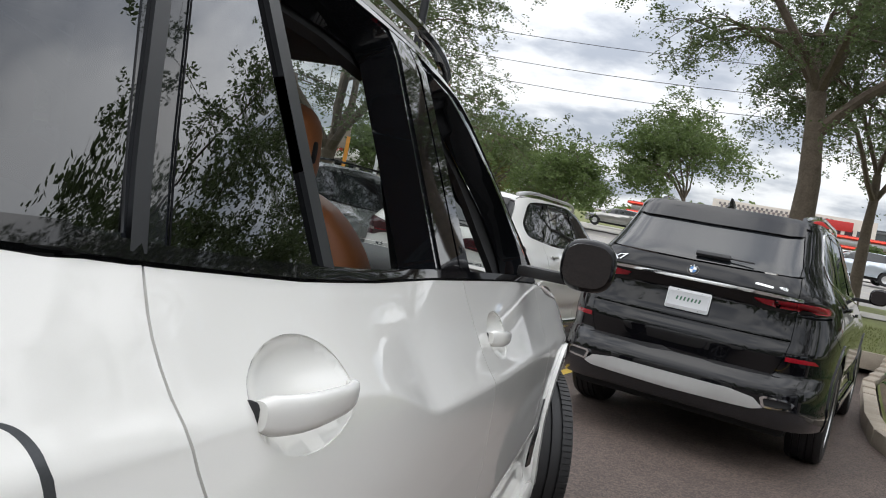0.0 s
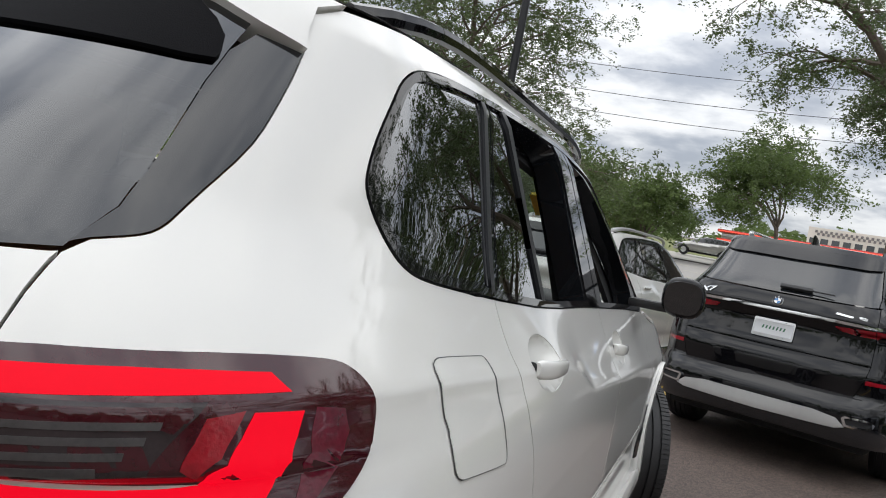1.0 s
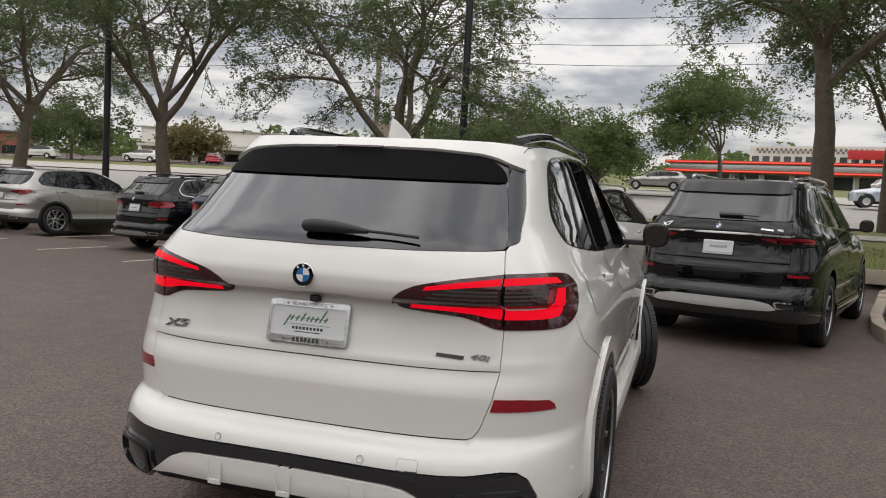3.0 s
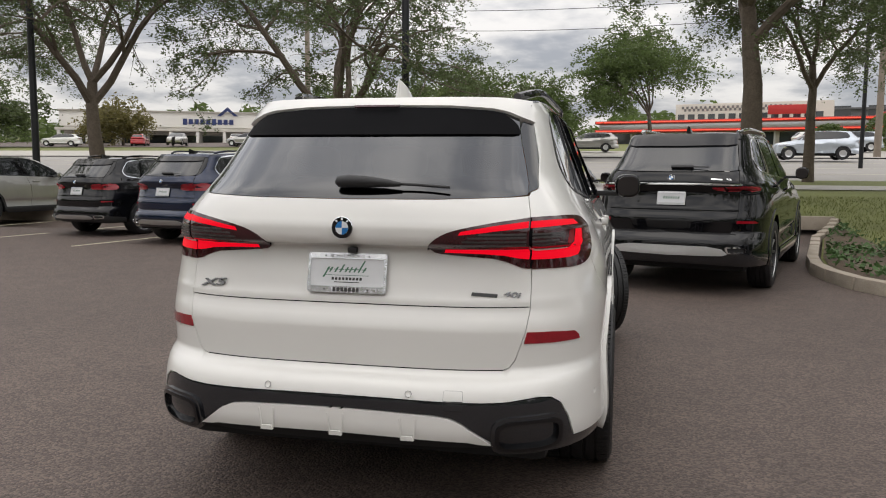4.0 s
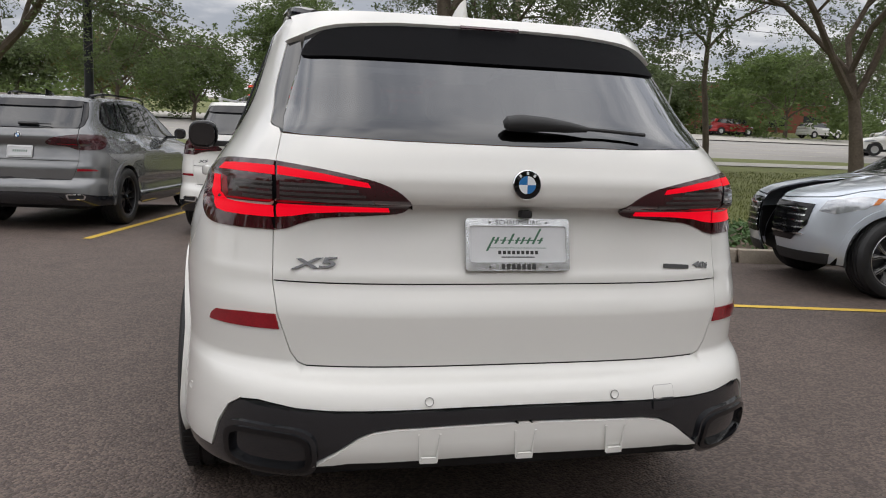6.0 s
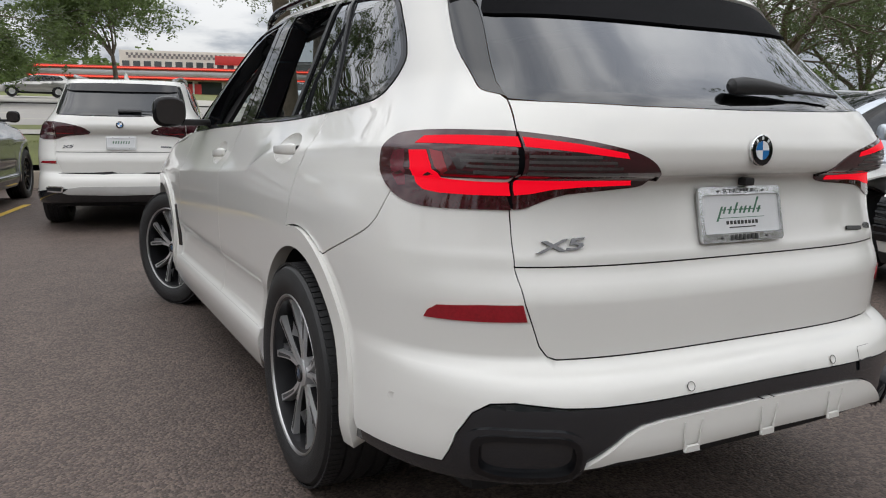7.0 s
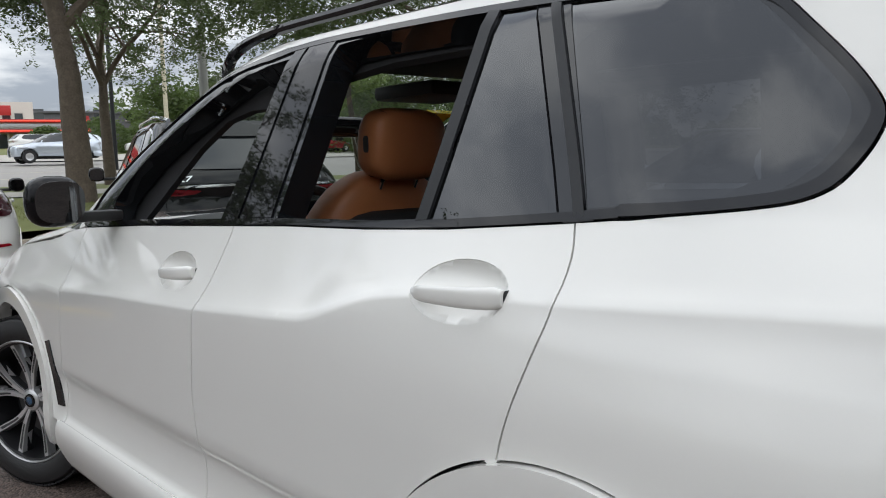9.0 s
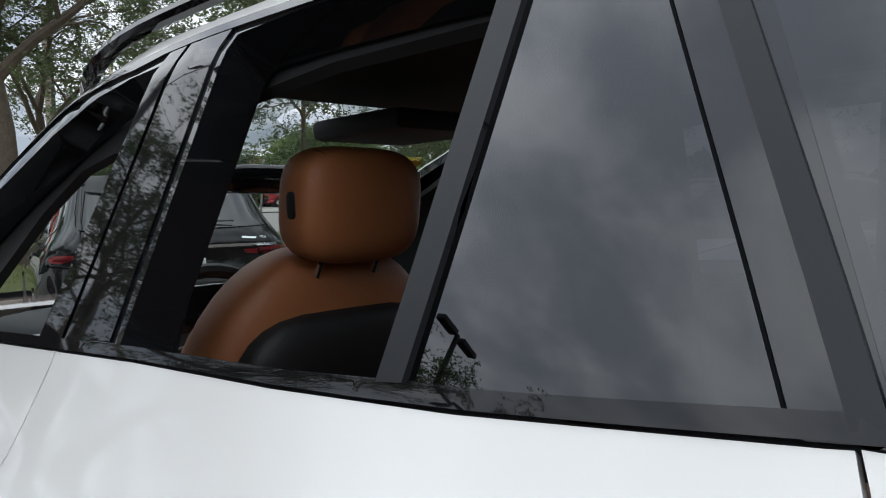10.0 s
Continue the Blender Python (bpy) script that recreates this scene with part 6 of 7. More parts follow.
for (x0, y0), (x1, y1), m_ in (((-2.66, 7.75), (-1.45, 13.0), YELLOWP), ((-5.62, 8.75), (-4.75, 13.2), PALEPAINT), ((-8.20, 9.05), (-7.35, 13.4), PALEPAINT), ((-10.75, 9.7), (-10.1, 13.8), PALEPAINT), ((-13.3, 10.6), (-12.8, 14.2), PALEPAINT), ((3.1, 3.70), (8.4, 2.47), YELLOWP), ((0.35, 7.2), (1.5, 12.2), YELLOWP)):
    d = Vector((x1 - x0, y1 - y0)).normalized() * 0.05
    tagged(link("stall_line", [(x0 - d.y, y0 + d.x, 0.005), (x0 + d.y, y0 - d.x, 0.005), (x1 + d.y, y1 - d.x, 0.005), (x1 - d.y, y1 + d.x, 0.005)], [(0, 1, 2, 3)], m_), "painted stall line on the asphalt", "road marking", "stall lines", "structure")

rng = np.random.default_rng(5)


def leaf_cloud(c, size, d=None):
    """Small pointed leaves at the points c, each a folded pair of faces, with its own turn."""
    n = len(c)
    a = rng.normal(size=(n, 3))
    a[:, 2] *= 0.5
    a /= np.linalg.norm(a, axis=1, keepdims=True)
    b = np.cross(a, rng.normal(size=(n, 3)))
    b /= np.linalg.norm(b, axis=1, keepdims=True) + 1e-9
    s = (size * rng.uniform(0.6, 1.4, n))[:, None]
    v = np.stack([c - a * s * 0.5, c + b * s * 0.24, c + a * s * 0.5, c - b * s * 0.24], 1).reshape(-1, 3)
    return v, np.arange(4 * n).reshape(-1, 4)


def fast_mesh(name, v, f, material):
    me = bpy.data.meshes.new(name)
    k = f.shape[1]
    me.vertices.add(len(v))
    me.vertices.foreach_set("co", np.asarray(v, np.float32).ravel())
    me.loops.add(f.size)
    me.loops.foreach_set("vertex_index", f.ravel().astype(np.int32))
    me.polygons.add(len(f))
    me.polygons.foreach_set("loop_start", np.arange(0, f.size, k, dtype=np.int32))
    me.update(calc_edges=True)
    me.materials.append(material)
    return me


def poly_inside(n, pts):
    p = np.array(pts)
    q = np.empty((0, 2))
    while len(q) < n:
        r = rng.uniform(p.min(0), p.max(0), (n * 2, 2))
        q = np.concatenate([q, r[within(p, r)]])
    return q[:n]


bed = poly_inside(9000, [(x + 0.2, y + 0.1) for x, y in EDGE[2:]] + [(14.0, 7.6), (9.0, 8.0), (6.3, 9.2), (5.3, 11.2)])
bed = bed[(np.sin(bed[:, 0] * 2.3) + np.sin(bed[:, 1] * 1.9 + 1) + rng.normal(size=len(bed)) * 0.7) > -0.5]
c = np.stack([bed[:, 0], bed[:, 1], ground_rise(bed[:, 1]) + 0.13 + rng.uniform(0, 0.13, len(bed))], -1)
v, f = leaf_cloud(c, 0.085)
tagged(new("ground_cover", fast_mesh("ground_cover", v, f, IVY)), "low leafy green ground cover on dark mulch", "ground cover", kind="stuff")
g = poly_inside(26000, [(5.2, 11.4), (6.4, 9.3), (9, 8.1), (16, 7.6), (18, 19), (-2, 19), (4.9, 15.8), (5.6, 15.4)])
z = ground_rise(g[:, 1]) + 0.10
h, w_, yaw = rng.uniform(0.03, 0.075, len(g)), 0.008, rng.uniform(0, 6.28, len(g))
dx, dy = np.cos(yaw) * w_, np.sin(yaw) * w_
v = np.stack([np.stack([g[:, 0] - dx, g[:, 1] - dy, z], -1), np.stack([g[:, 0] + dx, g[:, 1] + dy, z], -1), np.stack([g[:, 0] + rng.normal(size=len(g)) * 0.02, g[:, 1] + rng.normal(size=len(g)) * 0.02, z + h], -1)], 1).reshape(-1, 3)
tagged(new("grass", fast_mesh("grass", v, np.arange(len(v)).reshape(-1, 3), LAWN)), "short blades of mown green grass", "grass", kind="stuff")

# ---- trees ----
BARK = mat("grey_brown_bark", (0.115, 0.090, 0.068), 0.9, 0, 0.35, 5, 1.0, 22)
def leaf_mat(name, colour):
    """A leaf that lets part of the light through."""
    m = mat(name, colour, 0.5, 0, 0.45, 0.9, 0, 40, each=0.10)
    n, l = m.node_tree.nodes, m.node_tree.links
    b, o = n["Principled BSDF"], n["Material Output"]
    tr, mx = n.new("ShaderNodeBsdfTranslucent"), n.new("ShaderNodeMixShader")
    l.new(b.inputs["Base Color"].links[0].from_socket, tr.inputs["Color"])
    mx.inputs[0].default_value = 0.55
    l.new(b.outputs[0], mx.inputs[1])
    l.new(tr.outputs[0], mx.inputs[2])
    l.new(mx.outputs[0], o.inputs["Surface"])
    return m


LEAF = leaf_mat("locust_leaves", (0.105, 0.138, 0.058))
LEAF2 = leaf_mat("bright_leaves", (0.112, 0.158, 0.050))
LEAF3 = leaf_mat("yellowish_leaves", (0.170, 0.150, 0.055))


def tree(x, y, h, spread, seed, leaves=11000, leaf=0.082, trunk=0.25, fork=0.35, label="locust tree with grey bark and airy green crown", material=None, lean=0.0, low=0.30, twigs=5, group="car park trees", base=None):
    """A tapered trunk that forks into limbs, boughs and twigs, with sprays of small leaves along the outer ones."""
    rr = np.random.default_rng(seed)
    root = tagged(new("tree"), label, "tree", group)
    root.matrix_world = pose(x, y, float(ground_rise(y)) + (base if base is not None else (0.0 if y < 14 else 0.05)))
    bm = bmesh.new()
    tips = []

    def grow(p, d, length, r, level):
        n = 5
        pts, rad = [p.copy()], [r]
        q, dd = p.copy(), d.copy()
        for i in range(n):
            bend = Vector(rr.normal(size=3)) * (0.05 if level == 0 else 0.16)
            if level > 0:
                bend.z += 0.04 if level < 2 else -0.07
            dd = (dd + bend).normalized()
            q = q + dd * length / n
            pts.append(q.copy())
            rad.append(r * (1 - 0.45 * (i + 1) / n))
        tube(bm, pts, rad, 10 if level == 0 else (7 if level < 2 else 4), cap=False)
        if level >= 3:
            for a in pts[1:]:
                tips.append((a, dd))
        if level == 4:
            return
        if level == 0:
            kids, spots = 5, [1.0, 1.0, 0.97, 0.86, 0.74]
        else:
            kids = twigs if level < 3 else 3
            spots = [0.35 + 0.65 * (i + 1) / kids for i in range(kids)]
        turn0 = rr.uniform(0, 6.28)
        for i in range(kids):
            t = spots[i]
            k = min(n, int(round(t * n)))
            a = turn0 + i * 2.4 + rr.normal() * 0.3
            out_ = Vector((math.cos(a), math.sin(a), 0))
            if level == 0:
                nd = (Vector((0, 0, 1)) * rr.uniform(0.75, 1.15) + out_ * rr.uniform(0.45, 0.8)).normalized()
                ln = (h - h * low) * rr.uniform(0.42, 0.55)
            else:
                nd = (dd * 0.75 + out_ * rr.uniform(0.55, 0.9) + Vector((0, 0, rr.uniform(-0.12, 0.30)))).normalized()
                ln = length * rr.uniform(0.50, 0.72)
            nd = Vector((nd.x * spread, nd.y * spread, nd.z)).normalized()
            grow(pts[k].copy(), nd, ln, rad[k] * (0.68 if level == 0 else 0.60), level + 1)

    grow(Vector((0, 0, -0.15)), Vector((lean, 0.02, 1)).normalized(), h * low + 0.15, trunk, 0)
    part("trunk", bm, BARK, root)
    tp = np.array([tuple(a) for a, _ in tips])
    td = np.array([tuple(d) for _, d in tips])
    # sprays: short drooping twiglets at the outer twigs, with the leaves strung along them
    sprays = max(1, leaves // 16)
    i = rr.integers(0, len(tp), sprays)
    sd = td[i] * 0.5 + rr.normal(size=(sprays, 3)) * (0.8, 0.8, 0.45)
    sd /= np.linalg.norm(sd, axis=1, keepdims=True)
    start = tp[i] + rr.normal(size=(sprays, 3)) * 0.10
    j = rr.integers(0, sprays, leaves)
    t = rr.uniform(0, 1, (leaves, 1))
    size = leaf / 0.095
    c = start[j] + sd[j] * t * 0.46 * size + rr.normal(size=(leaves, 3)) * 0.045 * size
    c[:, 2] -= (t[:, 0] ** 2) * 0.16 * size
    v, f = leaf_cloud(c, leaf)
    ob = new("crown", fast_mesh("crown", v, f, material or LEAF))
    ob.parent = root
    return root


tree(4.4, 19.3, 12.5, 1.2, 11, 62000, trunk=0.33, low=0.40)
tree(6.9, 24.3, 10.5, 1.1, 12, 26000, trunk=0.19, low=0.36, leaf=0.105)
tree(-7.7, 20.3, 12.0, 1.2, 13, 70000, trunk=0.30, low=0.18)
tree(-14.0, 17.8, 12.0, 1.15, 14, 62000, trunk=0.27, low=0.28)
tree(-21.5, 19.5, 12.0, 1.15, 16, 52000, trunk=0.27, low=0.27)
tree(-30.0, 23.0, 12.5, 1.15, 17, 34200, trunk=0.28, low=0.27, leaf=0.115)
tree(12.6, 19.6, 11.0, 1.1, 18, 30000, trunk=0.11, low=0.42, label="slim young tree with green crown")
tree(21.9, 17.6, 12.5, 1.15, 22, 45000, trunk=0.33, low=0.27)
tree(12.0, 12.6, 14.0, 1.3, 27, 95000, trunk=0.19, low=0.22, leaf=0.095)
tree(15.8, 0.6, 14.5, 1.05, 35, 42000, trunk=0.24, low=0.26)
tree(29.0, 27.0, 12.0, 1.2, 28, 34000, leaf=0.12, trunk=0.3, low=0.2)
tree(35.0, 24.0, 12.0, 1.2, 29, 30000, leaf=0.13, trunk=0.3, low=0.18)
tree(8.5, -14.0, 11.0, 1.15, 25, 30400, trunk=0.26, low=0.27)
tree(-13.0, -12.0, 11.0, 1.15, 26, 26600, trunk=0.26, low=0.27)
tree(3.0, 50.5, 10.4, 1.2, 31, 28000, leaf=0.19, trunk=0.20, low=0.28, material=LEAF2, label="broad green tree beyond the road", group="trees beyond the road")
tree(-4.6, 48.5, 6.8, 1.2, 32, 19600, leaf=0.19, trunk=0.16, low=0.18, material=LEAF2, label="low bushy green tree beyond the road", group="trees beyond the road")
tree(-9.5, 52.0, 8.5, 1.2, 33, 16800, leaf=0.20, trunk=0.18, low=0.22, material=LEAF2, label="green tree beyond the road", group="trees beyond the road")
for i, (x, y, hh) in enumerate(((33, 76, 9.5), (40, 80, 11), (52, 72, 12), (62, 84, 14), (45, 90, 10), (75, 76, 14), (90, 88, 15), (-16, 84, 9), (-23, 80, 8.5), (-33, 90, 9), (-62, 88, 7), (-72, 76, 10), (-88, 70, 11), (36, 68, 7), (47, 62, 11))):
    tree(x, y, hh, 1.25, 40 + i, 8000, leaf=0.42, trunk=0.22, low=0.20, twigs=4, material=(LEAF2, LEAF, LEAF3)[(i * 2) % 3 if x < 0 else i % 2], label="full green tree across the road", group="trees beyond the road")


def bush(x, y, r, hh, seed, n=2600):
    root = tagged(new("bush"), "clipped rounded green bush", "bush", "bushes beyond the road")
    root.matrix_world = pose(x, y, float(ground_rise(y)))
    rr = np.random.default_rng(seed)
    d = rr.normal(size=(n, 3))
    d /= np.linalg.norm(d, axis=1, keepdims=True)
    d[:, 2] = abs(d[:, 2])
    c = d * (r, r, hh) * rr.uniform(0.85, 1.03, (n, 1))
    v, f = leaf_cloud(c, 0.28)
    ob = new("foliage", fast_mesh("foliage", v, f, LEAF2))
    ob.parent = root
    bm = bmesh.new()
    tube(bm, [(0, 0, -0.2), (0, 0, hh * 0.5)], [0.12, 0.05], 6)
    part("stem", bm, BARK, root)


for i, (x, y, r, hh) in enumerate(((22.5, 68, 2.4, 3.0), (26.5, 69, 2.2, 2.8), (30.5, 68, 2.0, 2.6), (17.5, 66, 1.8, 2.2), (34, 70, 2.6, 3.2), (40, 66, 2.6, 3.0), (46, 68, 2.2, 2.6), (58, 66, 2.6, 3.2))):
    bush(x, y, r, hh, 80 + i)
# woods on the skyline
n = 95000
ang = rng.uniform(-3.14159, 3.14159, n)
dist = np.where(abs(ang) < 1.45, rng.uniform(150, 210, n), rng.uniform(42, 60, n))
xs, ys = np.sin(ang) * dist, np.cos(ang) * dist
top = 7 + 2.2 * np.sin(ang * 23) + 1.6 * np.sin(ang * 57 + 1) + 1.0 * np.sin(ang * 131)
top = np.where(abs(ang) < 1.45, top, top * np.where(abs(ang) > 2.3, 1.6, 1.05))
zz = ground_rise(np.maximum(ys, 12)) * 0.62 + rng.uniform(0, 1, n) ** 0.7 * top
v, f = leaf_cloud(np.stack([xs, ys, zz], -1), np.where(abs(ang) < 1.45, 1.5, 0.9))
tagged(new("far_woods", fast_mesh("far_woods", v, f, LEAF2)), "dense green woods along the skyline", "woods", kind="stuff")


# ---- poles, cables, hydrant, signs ----
BLACKM = mat("black_painted_steel", (0.012, 0.013, 0.015), 0.4, 0.2, 0.2, 4)
GALV = mat("galvanised_steel", (0.42, 0.42, 0.41), 0.5, 0.6, 0.12, 3, 0.1, 60)
TIMBER = mat("weathered_timber", (0.24, 0.20, 0.16), 0.9, 0, 0.2, 3, 0.6, 50)
HYDRED = mat("red_hydrant_paint", (0.50, 0.02, 0.025), 0.45, 0, 0.15, 8)
ORANGE = mat("orange_post", (0.62, 0.26, 0.03), 0.6, 0, 0.1, 6)


def post(name, x, y, h, r0, r1, material, label, foot=True, lean=0.0, category="pole"):
    root = tagged(new(name), label, category)
    root.matrix_world = pose(x, y, float(ground_rise(y)))
    bm = bmesh.new()
    tube(bm, [(0, 0, -0.3), (lean * h * 0.5, 0, h / 2), (lean * h, 0, h)], [r0, (r0 + r1) / 2, r1], 14)
    part("shaft", bm, material, root)
    if foot:
        bm = bmesh.new()
        box(bm, (0, 0, 0.15), (r0 * 3.4, r0 * 3.4, 0.30), 0.03)
        part("foot", bm, material, root)
    return root


for x, y in ((-15.0, 16.4), (-4.3, 16.6)):
    lp = post("street_lamp", x, y, 9.5, 0.10, 0.085, BLACKM, "tall square black car park lamp post", category="lamp post")
    bm = bmesh.new()
    for s in (1, -1):
        box(bm, (s * 0.55, 0, 9.45), (0.75, 0.35, 0.16), 0.03)
    part("lamp_head", bm, BLACKM, lp)
steel = post("street_lamp", 10.2, 24.6, 12.0, 0.17, 0.10, GALV, "tall galvanised road lamp post", category="lamp post")
bm = bmesh.new()
tube(bm, [(0, 0, 11.6), (0.3, 1.2, 12.2), (0.4, 3.0, 12.4)], [0.06, 0.05, 0.04], 8)
box(bm, (0.4, 3.3, 12.38), (0.3, 0.8, 0.14), 0.03)
part("lamp_arm", bm, GALV, steel)
post("utility_pole", 17.0, 52.0, 13.0, 0.22, 0.16, TIMBER, "weathered timber utility pole", False)
post("utility_pole", -21.5, 52.0, 12.5, 0.22, 0.16, TIMBER, "weathered timber utility pole", False)
post("utility_pole", -62.0, 54.0, 12.5, 0.22, 0.16, TIMBER, "weathered timber utility pole", False)
post("pole", 21.0, 52.0, 12.0, 0.16, 0.12, PALEPAINT, "pale painted road pole", False)
post("pole", -18.0, 52.5, 8.0, 0.14, 0.10, PLATEW, "pale slim road pole", False)
post("pole", 12.2, 38.0, 11.0, 0.10, 0.08, BLACKM, "slim black pole by the road", False)
post("pole", 12.9, 23.0, 2.6, 0.035, 0.03, GALV, "slightly leaning slim steel sign post", False, 0.12)
sg = post("sign", -19.8, 51.0, 3.2, 0.14, 0.14, ORANGE, "blank tan sign board on an orange post", False, category="sign")
bm = bmesh.new()
box(bm, (-0.55, -0.05, 3.3), (1.3, 0.08, 1.9), 0.02)
part("sign_board", bm, TIMBER, sg)
for j, (y, z0) in enumerate(((52, 12.6), (52, 10.8), (53, 9.6))):
    bm = bmesh.new()
    zb = float(ground_rise(52))
    pts = []
    for x0, x1 in ((-180, -62), (-62, -21.5), (-21.5, 17.0), (17.0, 75), (75, 180)):
        pts += [(x0 + (x1 - x0) * t, y, zb + z0 - 1.3 * 4 * t * (1 - t) * ((x1 - x0) / 60)) for t in np.linspace(0, 1, 14)[:-1]]
    tube(bm, pts, 0.02, 4)
    tagged(part("cable", bm, BLACKM, None), "dark overhead cable between the utility poles", "cable", "overhead cables")


def hydrant(x, y):
    root = tagged(new("fire_hydrant"), "red fire hydrant on the grass by the footpath", "fire hydrant")
    root.matrix_world = pose(x, y, float(ground_rise(y)) + 0.10, 0, 0, 20)
    up = Matrix.Rotation(-math.pi / 2, 4, "Y")
    bm = bmesh.new()
    revolve(bm, [(0.001, 0), (0.17, 0), (0.17, 0.04), (0.115, 0.05), (0.11, 0.42), (0.15, 0.43), (0.15, 0.47), (0.12, 0.48)], 24, up)
    part("barrel", bm, HYDRED, root)
    bm = bmesh.new()
    revolve(bm, [(0.135, 0.48), (0.13, 0.56), (0.09, 0.64), (0.035, 0.68), (0.03, 0.74), (0.001, 0.74)], 24, up)
    part("bonnet", bm, HYDRED, root)
    for a, r in ((0, 0.055), (180, 0.055), (270, 0.075)):
        bm = bmesh.new()
        revolve(bm, [(r, 0.08), (r, 0.19), (r * 1.25, 0.19), (r * 1.25, 0.23), (0.001, 0.235)], 16, pose(0, 0, 0.36, 0, 0, a))
        part("outlet", bm, HYDRED, root)


hydrant(10.1, 20.2)

# ---- buildings ----
CREAM = mat("cream_render", (0.60, 0.57, 0.51), 0.8, 0, 0.08, 0.4, 0.2, 20)
SHOPW = mat("white_shop_render", (0.72, 0.70, 0.66), 0.8, 0, 0.08, 0.4, 0.2, 20)
REDM = mat("red_metal_fascia", (0.42, 0.05, 0.045), 0.4, 0, 0.1, 1)
NEON = mat("red_neon_tube", (0.7, 0.05, 0.03), 0.3, 0, 0.05, 5, emit=(1, 0.10, 0.06, 0.9))
SHOPG = mat("shop_window_glass", (0.030, 0.036, 0.040), 0.05, 0, 0.4, 0.3, spec=0.8)
NAVY = mat("navy_sign", (0.02, 0.035, 0.13), 0.5, 0, 0.1, 3)
SIGNRED = mat("red_sign", (0.55, 0.03, 0.03), 0.5, 0, 0.1, 3)
CHECK = mat("grey_check_tile", (0.16, 0.15, 0.15), 0.5, 0, 0.1, 3)
BRICKR = mat("red_brick", (0.28, 0.10, 0.07), 0.85, 0, 0.2, 0.8, 0.4, 14)
ROOFG = mat("grey_roof", (0.12, 0.12, 0.13), 0.8, 0, 0.15, 0.5, 0.3, 10)


def block(name, c, s, material, parent, label="", bevel=0.04):
    bm = bmesh.new()
    box(bm, c, s, bevel)
    return part(name, bm, material, parent, label)


def diner():
    b = tagged(new("diner"), "low pale diner with red neon bands and checked parapet", "restaurant")
    b.matrix_world = pose(14.2, 96.0, float(ground_rise(96.0)) - 1.5, 0, 0, -14) @ Matrix.Diagonal((0.88, 1, 1, 1))
    block("wall", (0, 4, 2.0), (34, 12, 4.0), CREAM, b)
    block("upper_wall", (2.0, 6, 5.2), (20, 9, 2.6), CREAM, b)
    for z in (3.1, 4.15):
        block("fascia", (0, -2.6, z), (36, 1.6, 0.35), REDM, b, "red metal canopy band")
        block("neon_tube", (0, -3.45, z), (35.6, 0.08, 0.10), NEON, b, "lit red neon tube", 0.0)
    block("canopy", (0, -2.4, 3.6), (35, 1.2, 0.75), BRUSHED, b)
    block("side_fascia", (17.4, 3.5, 4.6), (1.2, 12, 0.35), REDM, b)
    block("side_fascia", (17.4, 3.5, 3.4), (1.2, 12, 0.35), REDM, b)
    for i in range(9):
        w = block("window", (-14.8 + i * 3.7, -2.05, 1.7), (3.0, 0.12, 2.2), SHOPG, b, bevel=0.0)
        block("window_frame", (-14.8 + i * 3.7 + 1.62, -2.12, 1.7), (0.22, 0.2, 2.5), PLATEW, w, bevel=0.0)
    for i in range(48):
        for j in range(2):
            if (i + j) % 2:
                block("check_tile", (-7.0 + i * 0.3, 1.47, 5.75 + j * 0.3), (0.3, 0.06, 0.3), CHECK, b, bevel=0.0)
    for i in range(14):
        block("upper_window", (-7.2 + i * 1.35, 1.45, 4.9), (0.9, 0.08, 0.7), SHOPG, b, bevel=0.0)
    block("door", (1.8, -2.1, 1.3), (1.6, 0.14, 2.5), SIGNRED, b, bevel=0.0)
    block("sign", (7.0, -3.55, 5.2), (5.0, 0.3, 1.0), SIGNRED, b, "red sign band", 0.05)


def shops():
    b = tagged(new("shop_row"), "long low pale shop row with blue and red signs", "shops")
    b.matrix_world = pose(-74.0, 106.0, float(ground_rise(106.0)) - 1.6, 0, 0, 24)
    block("wall", (13, 6, 3.2), (44, 12, 6.4), SHOPW, b)
    block("parapet", (13, 0.1, 5.4), (45, 1.0, 2.3), SHOPW, b)
    block("coping", (13, 0.0, 6.65), (45.4, 1.4, 0.25), PAVE, b)
    block("canopy_roof", (13, -1.6, 3.7), (45, 3.0, 0.4), CREAM, b)
    for i in range(12):
        block("column", (-9 + i * 4, -2.8, 1.8), (0.45, 0.45, 3.6), SHOPW, b, bevel=0.02)
        if i < 11:
            block("shop_window", (-7 + i * 4, -0.05, 1.7), (3.0, 0.14, 2.6), SHOPG, b, bevel=0.0)
    s = block("sign_board", (12.4, -0.45, 4.95), (7.6, 0.10, 0.12), NAVY, b, "navy sign shapes", 0.0)
    for i in range(9):
        block("sign_bar", (8.9 + i * 0.88, -0.50, 5.15), (0.62, 0.10, 0.95 if i in (0, 5) else 0.80), NAVY, s, bevel=0.0)
    bm = bmesh.new()
    prism(bm, [(-1.6, 0), (0, 1.4), (1.6, 0), (1.0, 0), (0, 0.8), (-1.0, 0)], 0.1, pose(15.4, -0.6, 6.1, 90, 0, 0))
    part("sign_peak", bm, NAVY, s, flat=True)
    r = block("sign_mark", (23.6, -0.45, 5.4), (0.9, 0.15, 1.1), SIGNRED, b, "red sign shapes", 0.0)
    for i in range(4):
        block("sign_bar", (25.0 + i * 1.05, -0.45, 5.4), (0.8, 0.15, 1.2 - 0.2 * (i % 2)), SIGNRED, r, bevel=0.0)


